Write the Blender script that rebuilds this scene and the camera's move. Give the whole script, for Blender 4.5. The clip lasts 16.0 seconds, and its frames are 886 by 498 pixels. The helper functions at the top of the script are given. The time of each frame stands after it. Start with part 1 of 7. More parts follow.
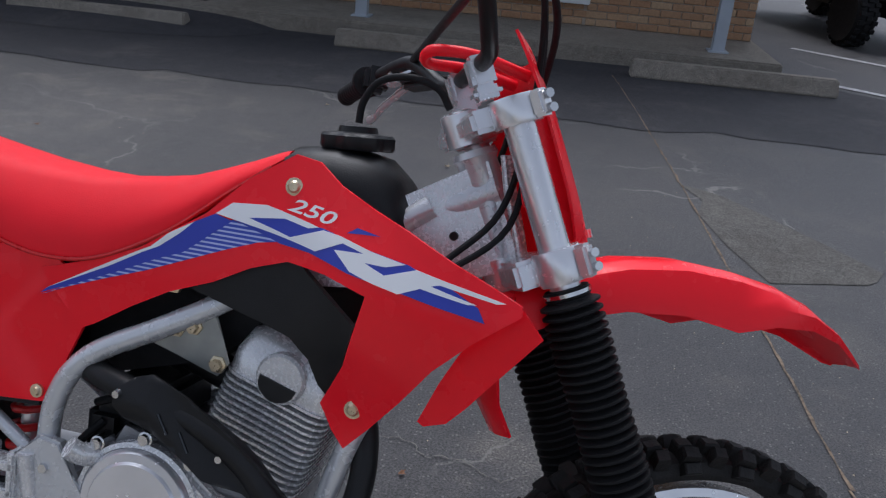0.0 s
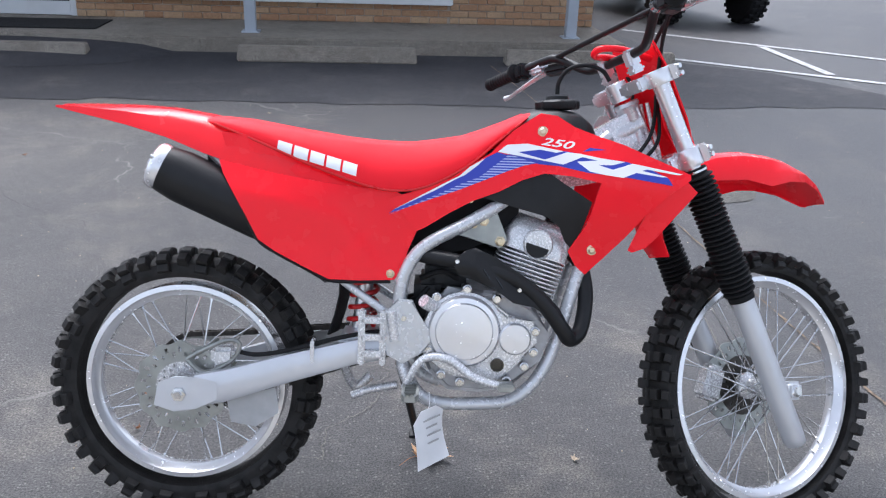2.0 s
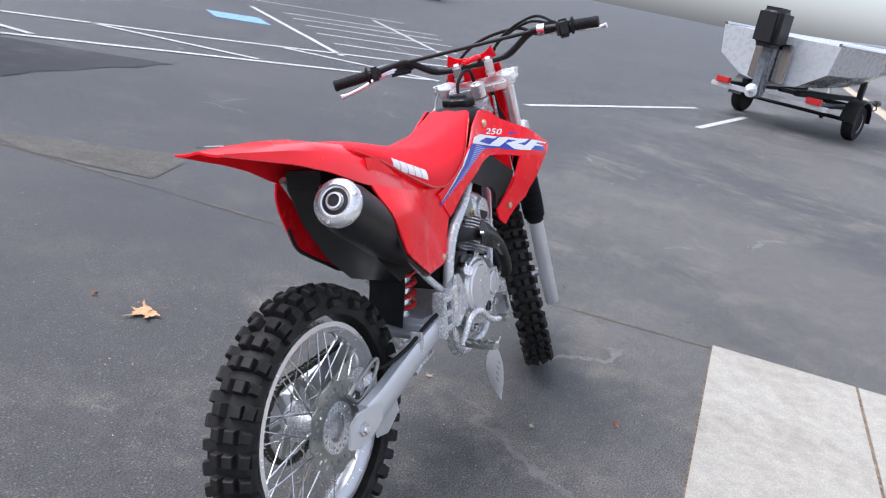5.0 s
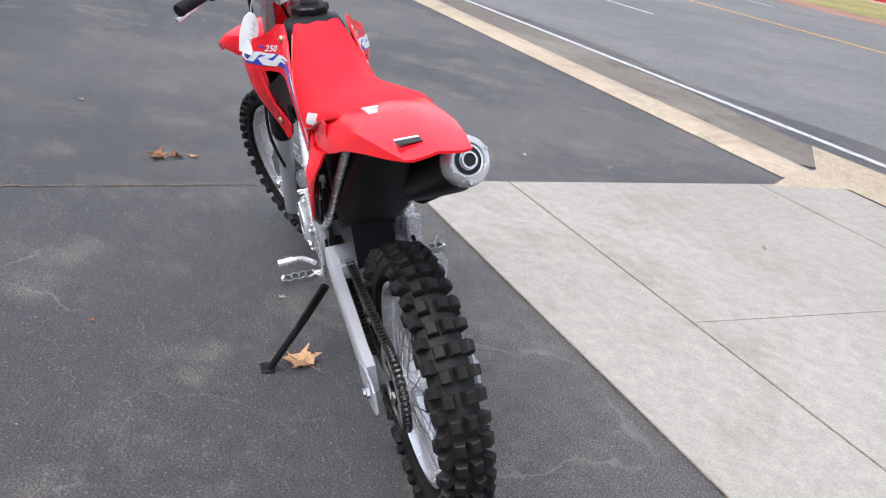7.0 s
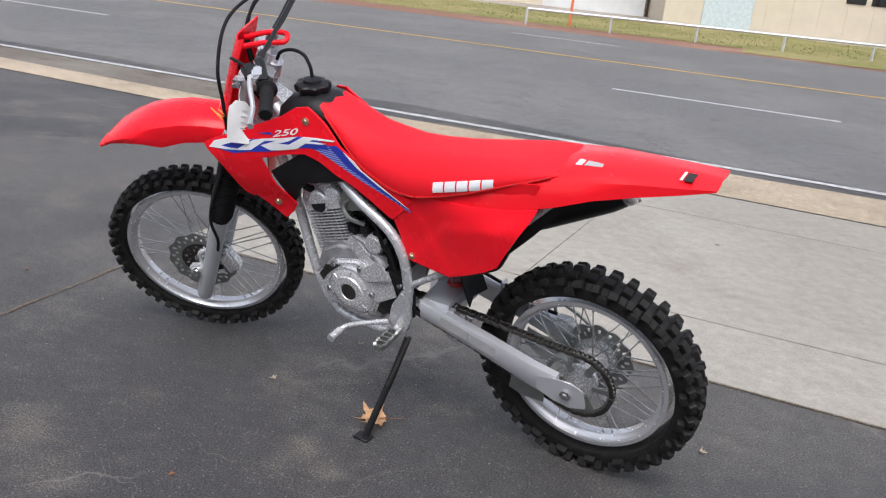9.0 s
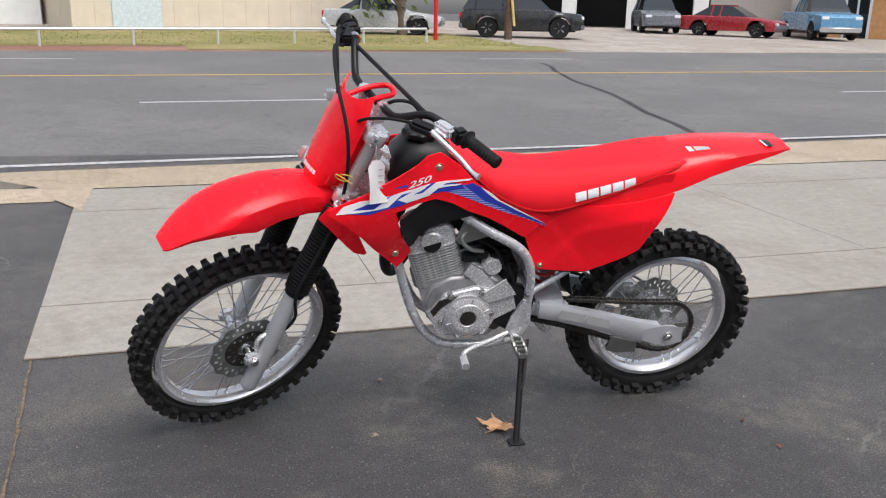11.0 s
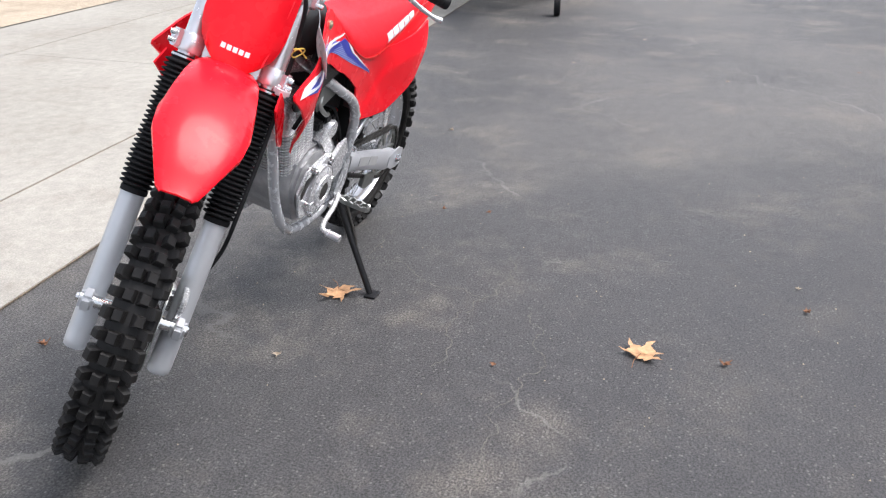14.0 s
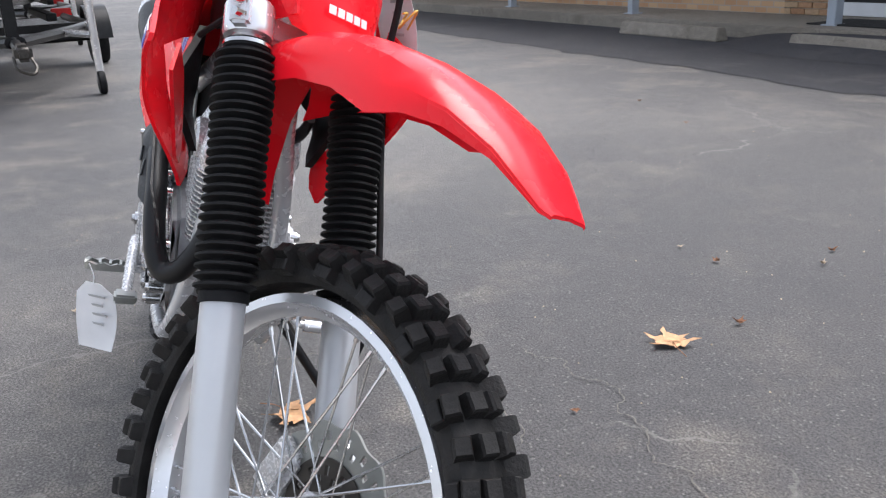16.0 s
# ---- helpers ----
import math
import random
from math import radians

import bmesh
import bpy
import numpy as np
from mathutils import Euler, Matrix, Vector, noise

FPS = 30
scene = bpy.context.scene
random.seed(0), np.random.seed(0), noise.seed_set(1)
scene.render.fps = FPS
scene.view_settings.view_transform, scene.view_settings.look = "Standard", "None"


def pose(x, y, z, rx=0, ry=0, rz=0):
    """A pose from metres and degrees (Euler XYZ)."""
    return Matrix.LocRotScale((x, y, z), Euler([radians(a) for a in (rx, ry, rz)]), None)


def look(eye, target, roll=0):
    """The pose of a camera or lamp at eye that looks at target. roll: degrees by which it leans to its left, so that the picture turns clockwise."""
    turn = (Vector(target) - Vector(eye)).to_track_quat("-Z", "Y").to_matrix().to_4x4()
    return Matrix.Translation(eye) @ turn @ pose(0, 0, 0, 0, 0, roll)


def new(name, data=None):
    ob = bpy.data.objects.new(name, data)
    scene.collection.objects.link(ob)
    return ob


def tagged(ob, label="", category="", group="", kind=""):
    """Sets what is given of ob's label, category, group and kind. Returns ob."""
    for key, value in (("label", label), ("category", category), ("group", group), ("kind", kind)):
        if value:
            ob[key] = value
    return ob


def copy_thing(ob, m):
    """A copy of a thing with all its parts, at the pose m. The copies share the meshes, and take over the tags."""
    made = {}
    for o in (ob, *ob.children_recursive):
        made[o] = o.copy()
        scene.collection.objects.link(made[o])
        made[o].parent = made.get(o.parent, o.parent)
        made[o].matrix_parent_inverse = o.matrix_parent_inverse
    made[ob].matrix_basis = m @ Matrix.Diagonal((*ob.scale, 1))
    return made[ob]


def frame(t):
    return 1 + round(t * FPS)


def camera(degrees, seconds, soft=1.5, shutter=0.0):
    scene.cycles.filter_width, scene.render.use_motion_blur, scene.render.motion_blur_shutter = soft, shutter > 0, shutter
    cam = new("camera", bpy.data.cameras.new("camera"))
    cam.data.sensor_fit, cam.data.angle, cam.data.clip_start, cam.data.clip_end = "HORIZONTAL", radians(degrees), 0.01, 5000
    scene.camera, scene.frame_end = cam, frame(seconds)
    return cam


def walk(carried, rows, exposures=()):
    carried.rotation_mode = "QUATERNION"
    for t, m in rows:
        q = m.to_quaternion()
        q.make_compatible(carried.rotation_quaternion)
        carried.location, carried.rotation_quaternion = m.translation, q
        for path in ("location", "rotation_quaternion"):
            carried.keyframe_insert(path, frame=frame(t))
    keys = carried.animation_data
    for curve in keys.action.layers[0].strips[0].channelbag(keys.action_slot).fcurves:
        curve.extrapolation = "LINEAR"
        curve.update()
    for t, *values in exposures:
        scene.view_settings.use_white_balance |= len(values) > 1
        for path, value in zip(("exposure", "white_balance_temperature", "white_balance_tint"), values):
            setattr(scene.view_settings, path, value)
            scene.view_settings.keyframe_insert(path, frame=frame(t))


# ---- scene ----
cam = camera(55.61, 16.0, soft=1.2)
PATH = [
    (0, (1.2386, -0.8856, 1.3364), (0.8743, 0.9155, 0.5466), 4.88),
    (0.5, (1.3605, -1.2397, 1.4156), (1.0138, 0.5559, 0.6059), 4.45),
    (1, (1.1925, -1.5897, 1.4693), (0.9606, 0.2346, 0.6831), 1.07),
    (1.5, (0.9225, -1.7263, 1.4602), (0.8224, 0.1285, 0.7186), 2.89),
    (2, (0.5994, -1.8121, 1.4489), (0.6226, 0.0354, 0.6836), 2.04),
    (2.5, (0.2384, -1.9265, 1.4487), (0.7087, -0.1406, 0.6812), 3.27),
    (3, (-0.1601, -1.8172, 1.4248), (0.5756, -0.1037, 0.7019), 5.27),
    (3.5, (-0.5699, -1.6904, 1.4192), (0.4440, -0.0901, 0.7777), 7.08),
    (3.7, (-0.7314, -1.6404, 1.4239), (0.4194, -0.1309, 0.7934), 7.78),
    (6, (-1.7255, -0.0611, 1.3519), (0.1610, -0.0498, 0.6881), 11.83),
    (6.5, (-1.7108, 0.2989, 1.3559), (0.1155, -0.0841, 0.6363), 11.40),
    (7, (-1.5593, 0.6726, 1.3565), (0.1465, -0.0426, 0.5960), 11.00),
    (7.5, (-1.4398, 1.0857, 1.3863), (0.1099, 0.0603, 0.6465), 8.83),
    (8, (-1.1971, 1.4609, 1.3890), (0.1685, 0.1490, 0.7455), 6.01),
    (8.5, (-0.9161, 1.8886, 1.3391), (0.1771, 0.3108, 0.7772), 5.42),
    (8.7, (-0.8215, 1.9991, 1.3383), (0.2042, 0.3875, 0.7463), 6.02),
    (10.8, (1.1004, 2.6194, 1.3313), (0.8058, 0.7284, 0.7504), 0.27),
    (11, (1.2830, 2.6256, 1.3404), (0.9167, 0.7353, 0.7997), 1.06),
    (11.5, (1.7011, 2.4915, 1.3879), (1.1047, 0.6630, 0.8394), -1.39),
    (12, (2.1112, 2.3613, 1.3285), (1.0964, 0.7502, 0.7169), 0.08),
    (12.5, (2.3917, 2.1292, 1.3253), (1.1579, 0.6938, 0.6792), -0.03),
    (13, (2.5989, 1.8573, 1.3257), (1.1330, 0.6595, 0.6805), -0.31),
    (13.5, (2.8016, 1.5956, 1.3201), (1.1533, 0.7453, 0.5716), 2.41),
    (14, (2.8403, 1.2358, 1.2772), (1.1043, 0.6740, 0.4583), 1.28),
    (14.5, (2.8735, 0.8706, 1.2084), (1.0516, 0.7001, 0.4009), 1.25),
    (15, (2.7691, 0.5248, 1.0906), (0.9408, 0.6102, 0.2845), 0.04),
    (15.5, (2.6060, 0.1625, 0.9901), (0.7225, 0.4529, 0.3833), -3.03),
    (16, (2.3308, -0.0521, 0.9779), (0.5427, 0.5616, 0.3247), -2.81),
]
EXPOSURE = [(0, 0.10, 5800, 11.5), (0.5, 0.42, 5800, 11.5), (1.0, 0.92, 5800, 11), (1.5, 1.14, 5850, 11), (2.5, 1.22, 5850, 11), (3.7, 1.14, 5800, 12), (6, 1.08, 6000, 11.5), (7, 0.94, 6050, 11.5), (7.5, 0.66, 6150, 11.5), (8.0, 0.60, 6250, 11.5), (8.7, 0.58, 6250, 11.5), (10.8, 0.56, 6400, 11), (12, 0.58, 6350, 11), (13.0, 0.76, 6250, 11), (13.5, 1.0, 6250, 11), (14.3, 1.28, 6350, 11), (15.0, 1.42, 6400, 11), (16, 1.24, 6250, 11)]
walk(cam, [(t, look(eye, target, roll)) for t, eye, target, roll in PATH], EXPOSURE)

# ---- light ----
SUN_AZ, SUN_EL = radians(335), radians(60)
world = bpy.data.worlds.new("sky")
world.use_nodes = True
scene.world = world
wn = world.node_tree
sky = wn.nodes.new("ShaderNodeTexSky")
sky.sky_type = "NISHITA"
sky.sun_disc = False
sky.sun_elevation, sky.sun_rotation = SUN_EL, SUN_AZ
sky.dust_density, sky.ozone_density = 3.0, 1.0
haze = wn.nodes.new("ShaderNodeHueSaturation")
haze.inputs["Saturation"].default_value = 0.36
wn.links.new(sky.outputs[0], haze.inputs["Color"])
wn.links.new(haze.outputs[0], wn.nodes["Background"].inputs[0])
wn.nodes["Background"].inputs[1].default_value = 0.15
sun = new("sun", bpy.data.lights.new("sun", "SUN"))
sun.data.energy, sun.data.angle, sun.data.color = 1.5, radians(40), (1.0, 0.95, 0.90)
sun.matrix_basis = look((0, 0, 0), (-math.sin(SUN_AZ) * math.cos(SUN_EL), -math.cos(SUN_AZ) * math.cos(SUN_EL), -math.sin(SUN_EL)))


# ---- materials ----
def mat(name, col, rough=0.5, metal=0.0, var=0.12, scale=12.0, bump=0.0, bscale=200.0, coat=0.0, spec=0.5, alpha=None, rvar=0.1, pattern=None):
    m = bpy.data.materials.new(name)
    m.use_nodes = True
    n, l = m.node_tree.nodes, m.node_tree.links
    b = n["Principled BSDF"]
    b.inputs["Roughness"].default_value, b.inputs["Metallic"].default_value = rough, metal
    b.inputs["Coat Weight"].default_value, b.inputs["Specular IOR Level"].default_value = coat, spec
    b.inputs["Coat Roughness"].default_value = 0.08
    co = n.new("ShaderNodeTexCoord")
    t = n.new("ShaderNodeTexNoise")
    t.inputs["Scale"].default_value, t.inputs["Detail"].default_value = scale, 8
    l.new(co.outputs["Object"], t.inputs["Vector"])
    r = n.new("ShaderNodeMapRange")
    r.inputs["From Min"].default_value, r.inputs["From Max"].default_value = 0.3, 0.7
    r.inputs["To Min"].default_value, r.inputs["To Max"].default_value = 1 - var, 1 + var
    l.new(t.outputs["Fac"], r.inputs["Value"])
    mul = n.new("ShaderNodeVectorMath")
    mul.operation = "SCALE"
    mul.inputs[0].default_value = col
    l.new(r.outputs[0], mul.inputs["Scale"])
    l.new(mul.outputs[0], b.inputs["Base Color"])
    rr = n.new("ShaderNodeMapRange")
    rr.inputs["To Min"].default_value, rr.inputs["To Max"].default_value = max(0.02, rough - rvar), min(1, rough + rvar)
    t2 = n.new("ShaderNodeTexNoise")
    t2.inputs["Scale"].default_value, t2.inputs["Detail"].default_value = scale * 6, 6
    l.new(co.outputs["Object"], t2.inputs["Vector"])
    l.new(t2.outputs["Fac"], rr.inputs["Value"])
    l.new(rr.outputs[0], b.inputs["Roughness"])
    if bump:
        t3 = n.new("ShaderNodeTexNoise")
        t3.inputs["Scale"].default_value, t3.inputs["Detail"].default_value = bscale, 4
        l.new(co.outputs["Object"], t3.inputs["Vector"])
        bp = n.new("ShaderNodeBump")
        bp.inputs["Strength"].default_value, bp.inputs["Distance"].default_value = bump, 0.004
        l.new(t3.outputs["Fac"], bp.inputs["Height"])
        l.new(bp.outputs[0], b.inputs["Normal"])
    return m


def ground_mat(name, dark, light, brown, crack, speck, rough=0.85, relief=0.8, grain=0.45, seal=None, spec=0.2):
    """Asphalt or concrete: blotches at two scales, aggregate specks, pale hairline cracks."""
    m = bpy.data.materials.new(name)
    m.use_nodes = True
    n, l = m.node_tree.nodes, m.node_tree.links
    b = n["Principled BSDF"]
    b.inputs["Roughness"].default_value = rough
    b.inputs["Specular IOR Level"].default_value = spec
    g = n.new("ShaderNodeNewGeometry")

    def noise_tex(s, d=6, rough_=0.6):
        t = n.new("ShaderNodeTexNoise")
        t.inputs["Scale"].default_value, t.inputs["Detail"].default_value, t.inputs["Roughness"].default_value = s, d, rough_
        l.new(g.outputs["Position"], t.inputs["Vector"])
        return t

    def ramp(sock, a, c):
        r = n.new("ShaderNodeMapRange")
        r.interpolation_type = "SMOOTHSTEP"
        r.inputs["From Min"].default_value, r.inputs["From Max"].default_value = a, c
        l.new(sock, r.inputs["Value"])
        return r.outputs[0]

    def mix(f, a, c):
        x = n.new("ShaderNodeMix")
        x.data_type = "RGBA"
        if isinstance(f, float):
            x.inputs["Factor"].default_value = f
        else:
            l.new(f, x.inputs["Factor"])
        for k, v in (("A", a), ("B", c)):
            if isinstance(v, tuple):
                x.inputs[{"A": 6, "B": 7}[k]].default_value = (*v, 1)
            else:
                l.new(v, x.inputs[{"A": 6, "B": 7}[k]])
        return x.outputs[2]

    c1 = mix(ramp(noise_tex(0.35).outputs["Fac"], 0.42, 0.62), dark, light)
    c2 = mix(ramp(noise_tex(1.7, 9, 0.7).outputs["Fac"], 0.48, 0.70), c1, brown)
    mid = n.new("ShaderNodeVectorMath")
    mid.operation = "SCALE"
    midr = n.new("ShaderNodeMapRange")
    midr.inputs["From Min"].default_value, midr.inputs["From Max"].default_value = 0.3, 0.7
    midr.inputs["To Min"].default_value, midr.inputs["To Max"].default_value = 0.87 - 0.2 * grain, 1.13 + 0.2 * grain
    l.new(noise_tex(14, 8, 0.75).outputs["Fac"], midr.inputs["Value"])
    l.new(c2, mid.inputs[0])
    l.new(midr.outputs[0], mid.inputs["Scale"])
    c2 = mid.outputs[0]
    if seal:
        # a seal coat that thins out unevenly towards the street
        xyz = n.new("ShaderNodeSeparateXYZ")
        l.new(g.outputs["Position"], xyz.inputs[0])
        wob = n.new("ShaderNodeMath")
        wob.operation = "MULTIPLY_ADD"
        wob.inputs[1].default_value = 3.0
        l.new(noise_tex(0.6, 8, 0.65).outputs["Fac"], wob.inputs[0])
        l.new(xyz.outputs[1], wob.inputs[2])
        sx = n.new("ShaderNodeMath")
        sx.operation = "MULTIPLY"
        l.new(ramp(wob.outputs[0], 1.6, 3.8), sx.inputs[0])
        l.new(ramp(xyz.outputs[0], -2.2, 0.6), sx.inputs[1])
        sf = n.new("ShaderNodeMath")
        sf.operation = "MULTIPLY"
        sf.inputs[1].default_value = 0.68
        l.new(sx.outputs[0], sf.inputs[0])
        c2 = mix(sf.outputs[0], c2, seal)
    fine = ramp(noise_tex(160, 3, 0.7).outputs["Fac"], 0.35, 0.7)
    dk = n.new("ShaderNodeVectorMath")
    dk.operation = "SCALE"
    dkr = n.new("ShaderNodeMapRange")
    dkr.inputs["To Min"].default_value, dkr.inputs["To Max"].default_value = 1 - grain, 1 + grain
    l.new(fine, dkr.inputs["Value"])
    l.new(c2, dk.inputs[0])
    l.new(dkr.outputs[0], dk.inputs["Scale"])
    col = dk.outputs[0]
    if speck:
        v = n.new("ShaderNodeTexVoronoi")
        v.inputs["Scale"].default_value = 95
        l.new(g.outputs["Position"], v.inputs["Vector"])
        near = n.new("ShaderNodeMath")
        near.operation = "LESS_THAN"
        near.inputs[1].default_value = 0.32
        l.new(v.outputs["Distance"], near.inputs[0])
        sep = n.new("ShaderNodeSeparateColor")
        l.new(v.outputs["Color"], sep.inputs[0])
        pick = n.new("ShaderNodeMath")
        pick.operation = "GREATER_THAN"
        pick.inputs[1].default_value = 0.86
        l.new(sep.outputs[0], pick.inputs[0])
        both = n.new("ShaderNodeMath")
        both.operation = "MULTIPLY"
        l.new(near.outputs[0], both.inputs[0])
        l.new(pick.outputs[0], both.inputs[1])
        half = n.new("ShaderNodeMath")
        half.operation = "MULTIPLY"
        half.inputs[1].default_value = 0.35
        l.new(both.outputs[0], half.inputs[0])
        col = mix(half.outputs[0], col, speck)
    if crack:
        warp = noise_tex(2.5, 6)
        add = n.new("ShaderNodeVectorMath")
        add.operation = "MULTIPLY_ADD"
        add.inputs[1].default_value = (0.5, 0.5, 0.0)
        l.new(warp.outputs["Color"], add.inputs[0])
        l.new(g.outputs["Position"], add.inputs[2])
        v = n.new("ShaderNodeTexVoronoi")
        v.feature = "DISTANCE_TO_EDGE"
        v.inputs["Scale"].default_value = 0.7
        l.new(add.outputs[0], v.inputs["Vector"])
        line = ramp(v.outputs["Distance"], 0.007, 0.002)
        mask = ramp(noise_tex(0.9, 3).outputs["Fac"], 0.5, 0.62)
        mm = n.new("ShaderNodeMath")
        mm.operation = "MULTIPLY"
        l.new(line, mm.inputs[0])
        l.new(mask, mm.inputs[1])
        m2 = n.new("ShaderNodeMath")
        m2.operation = "MULTIPLY"
        m2.inputs[1].default_value = 0.6
        l.new(mm.outputs[0], m2.inputs[0])
        col = mix(m2.outputs[0], col, crack)
    l.new(col, b.inputs["Base Color"])
    bp = n.new("ShaderNodeBump")
    bp.inputs["Strength"].default_value, bp.inputs["Distance"].default_value = relief, 0.006
    l.new(noise_tex(90, 5, 0.75).outputs["Fac"], bp.inputs["Height"])
    l.new(bp.outputs[0], b.inputs["Normal"])
    return m


RED = mat("red plastic", (0.92, 0.010, 0.022), 0.26, 0, 0.03, 3, 0.02, 60, 0.10, 0.20)
FILMRED = mat("film covered red plastic", (0.84, 0.011, 0.020), 0.24, 0, 0.03, 3, 0.4, 16, 0.15, 0.3)
SWINGALU = mat("satin swingarm alloy", (0.60, 0.61, 0.64), 0.34, 0.45, 0.04, 12, 0.03, 400)
SEATRED = mat("red seat vinyl", (0.86, 0.014, 0.026), 0.55, 0, 0.05, 8, 0.25, 900, 0.0, 0.18)
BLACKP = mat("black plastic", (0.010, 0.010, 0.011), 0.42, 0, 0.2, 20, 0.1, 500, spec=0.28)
RUBBER = mat("black rubber", (0.011, 0.011, 0.012), 0.70, 0, 0.3, 30, 0.2, 300, spec=0.2)
TYRE = mat("dusty tyre rubber", (0.013, 0.012, 0.0115), 0.62, 0, 0.6, 25, 0.3, 250, spec=0.3)
ALU = mat("brushed aluminium", (0.74, 0.74, 0.76), 0.26, 0.7, 0.05, 15, rvar=0.04)
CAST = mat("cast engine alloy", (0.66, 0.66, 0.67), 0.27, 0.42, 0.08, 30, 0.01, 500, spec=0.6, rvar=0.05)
# CAST again but darker: shade behind covers and between fins is in the colour
CASTSHADE = mat("shaded cast engine alloy", (0.36, 0.36, 0.37), 0.38, 0.5, 0.2, 30, 0.3, 400)
SILVER = mat("silver painted steel", (0.58, 0.59, 0.61), 0.26, 0.40, 0.05, 10, 0.03, 300, 0.3)
FORKGREY = mat("grey fork paint", (0.54, 0.55, 0.57), 0.36, 0.35, 0.05, 10)
CHROME = mat("bright metal", (0.62, 0.62, 0.62), 0.20, 1.0, 0.05, 15)
STEELP = mat("pale plated steel", (0.32, 0.33, 0.315), 0.36, 0.8, 0.15, 25)
DARKMET = mat("dark chain steel", (0.06, 0.055, 0.05), 0.45, 0.7, 0.3, 40)
WHITE = mat("white decal film", (0.82, 0.82, 0.84), 0.35, 0, 0.03, 5)
BLUE = mat("blue decal film", (0.025, 0.045, 0.42), 0.35, 0, 0.05, 5)
HATCH = mat("blue decal film with fine white lines", (0.03, 0.06, 0.46), 0.35, 0, 0.05, 5)
hn, hl = HATCH.node_tree.nodes, HATCH.node_tree.links
hw_ = hn.new("ShaderNodeTexWave")
hw_.bands_direction = "Z"
hw_.inputs["Scale"].default_value = 52.0
hr = hn.new("ShaderNodeMapRange")
hr.inputs["From Min"].default_value, hr.inputs["From Max"].default_value = 0.55, 0.75
hm = hn.new("ShaderNodeMix")
hm.data_type = "RGBA"
hm.inputs[7].default_value = (0.45, 0.50, 0.78, 1)
hl.new(hn["Texture Coordinate"].outputs["Object"], hw_.inputs["Vector"])
hl.new(hw_.outputs["Fac"], hr.inputs["Value"])
hl.new(hr.outputs[0], hm.inputs["Factor"])
hl.new(hn["Vector Math"].outputs[0], hm.inputs[6])
hl.new(hm.outputs[2], hn["Principled BSDF"].inputs["Base Color"])
PAPER = mat("white paper", (0.75, 0.75, 0.76), 0.7, 0, 0.05, 20)
TAGGREY = mat("grey hang tag card", (0.42, 0.42, 0.42), 0.6, 0, 0.08, 30)
SPRINGRED = mat("red spring coating", (0.55, 0.01, 0.012), 0.3, 0, 0.05, 5)
BRASS = mat("yellow zinc bolt", (0.62, 0.52, 0.36), 0.3, 0.9, 0.1, 60)
YELLOW = mat("yellow twist tie", (0.55, 0.36, 0.06), 0.5)
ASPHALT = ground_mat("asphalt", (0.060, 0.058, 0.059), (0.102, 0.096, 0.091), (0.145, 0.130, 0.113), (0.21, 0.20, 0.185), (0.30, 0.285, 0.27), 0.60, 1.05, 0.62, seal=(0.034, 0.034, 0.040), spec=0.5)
SEALED = ground_mat("sealed asphalt", (0.042, 0.042, 0.047), (0.056, 0.055, 0.060), (0.070, 0.067, 0.068), None, None, 0.75)
ROADMAT = ground_mat("road asphalt", (0.155, 0.155, 0.155), (0.185, 0.182, 0.178), (0.15, 0.145, 0.14), (0.07, 0.07, 0.07), (0.3, 0.3, 0.3))
CONCRETE = ground_mat("concrete", (0.295, 0.277, 0.244), (0.338, 0.319, 0.283), (0.272, 0.249, 0.216), None, None, 0.85, 0.2, 0.14)
TANCON = ground_mat("tan stained concrete", (0.40, 0.33, 0.245), (0.46, 0.38, 0.29), (0.32, 0.265, 0.20), None, None)
PORCH = ground_mat("aged porch concrete", (0.24, 0.215, 0.18), (0.30, 0.27, 0.23), (0.20, 0.175, 0.145), None, None)
GUTTER = ground_mat("gutter concrete", (0.16, 0.14, 0.12), (0.22, 0.20, 0.17), (0.12, 0.10, 0.09), None, None)
LOT = ground_mat("gravel lot", (0.34, 0.30, 0.26), (0.42, 0.38, 0.34), (0.28, 0.23, 0.19), None, (0.5, 0.48, 0.45))
REDDIRT = ground_mat("red verge paving", (0.26, 0.14, 0.10), (0.32, 0.19, 0.14), (0.22, 0.13, 0.09), None, None)
GRASS = ground_mat("dry grass", (0.21, 0.205, 0.07), (0.29, 0.255, 0.11), (0.31, 0.25, 0.13), None, None, 0.95)
LINEW = mat("worn white road paint", (0.42, 0.42, 0.42), 0.7, 0, 0.35, 18)
LINEY = mat("yellow road paint", (0.60, 0.36, 0.06), 0.7, 0, 0.25, 18)
LINEB = mat("blue parking paint", (0.16, 0.30, 0.55), 0.7, 0, 0.25, 10)
DEBRIS = mat("leaf litter", (0.15, 0.11, 0.075), 0.9, 0, 0.6, 60, 0.5, 200)
LEAFM = mat("dry maple leaf", (0.50, 0.29, 0.15), 0.75, 0, 0.25, 60, 0.3, 300)
BROWNLEAF = mat("brown dead leaf", (0.24, 0.11, 0.055), 0.8, 0, 0.3, 60, 0.3, 300)
TWIG = mat("pale leaf scrap", (0.42, 0.34, 0.25), 0.8, 0, 0.3, 60)
MORTAR = mat("mortar", (0.36, 0.31, 0.26), 0.9, 0, 0.15, 20, 0.4, 150)
GLASSDK = mat("dark window glass", (0.010, 0.012, 0.014), 0.06, 0, 0.0, 1, spec=0.6, rvar=0.02)
FRAMEW = mat("pale window frame", (0.60, 0.62, 0.64), 0.45, 0, 0.05, 6)
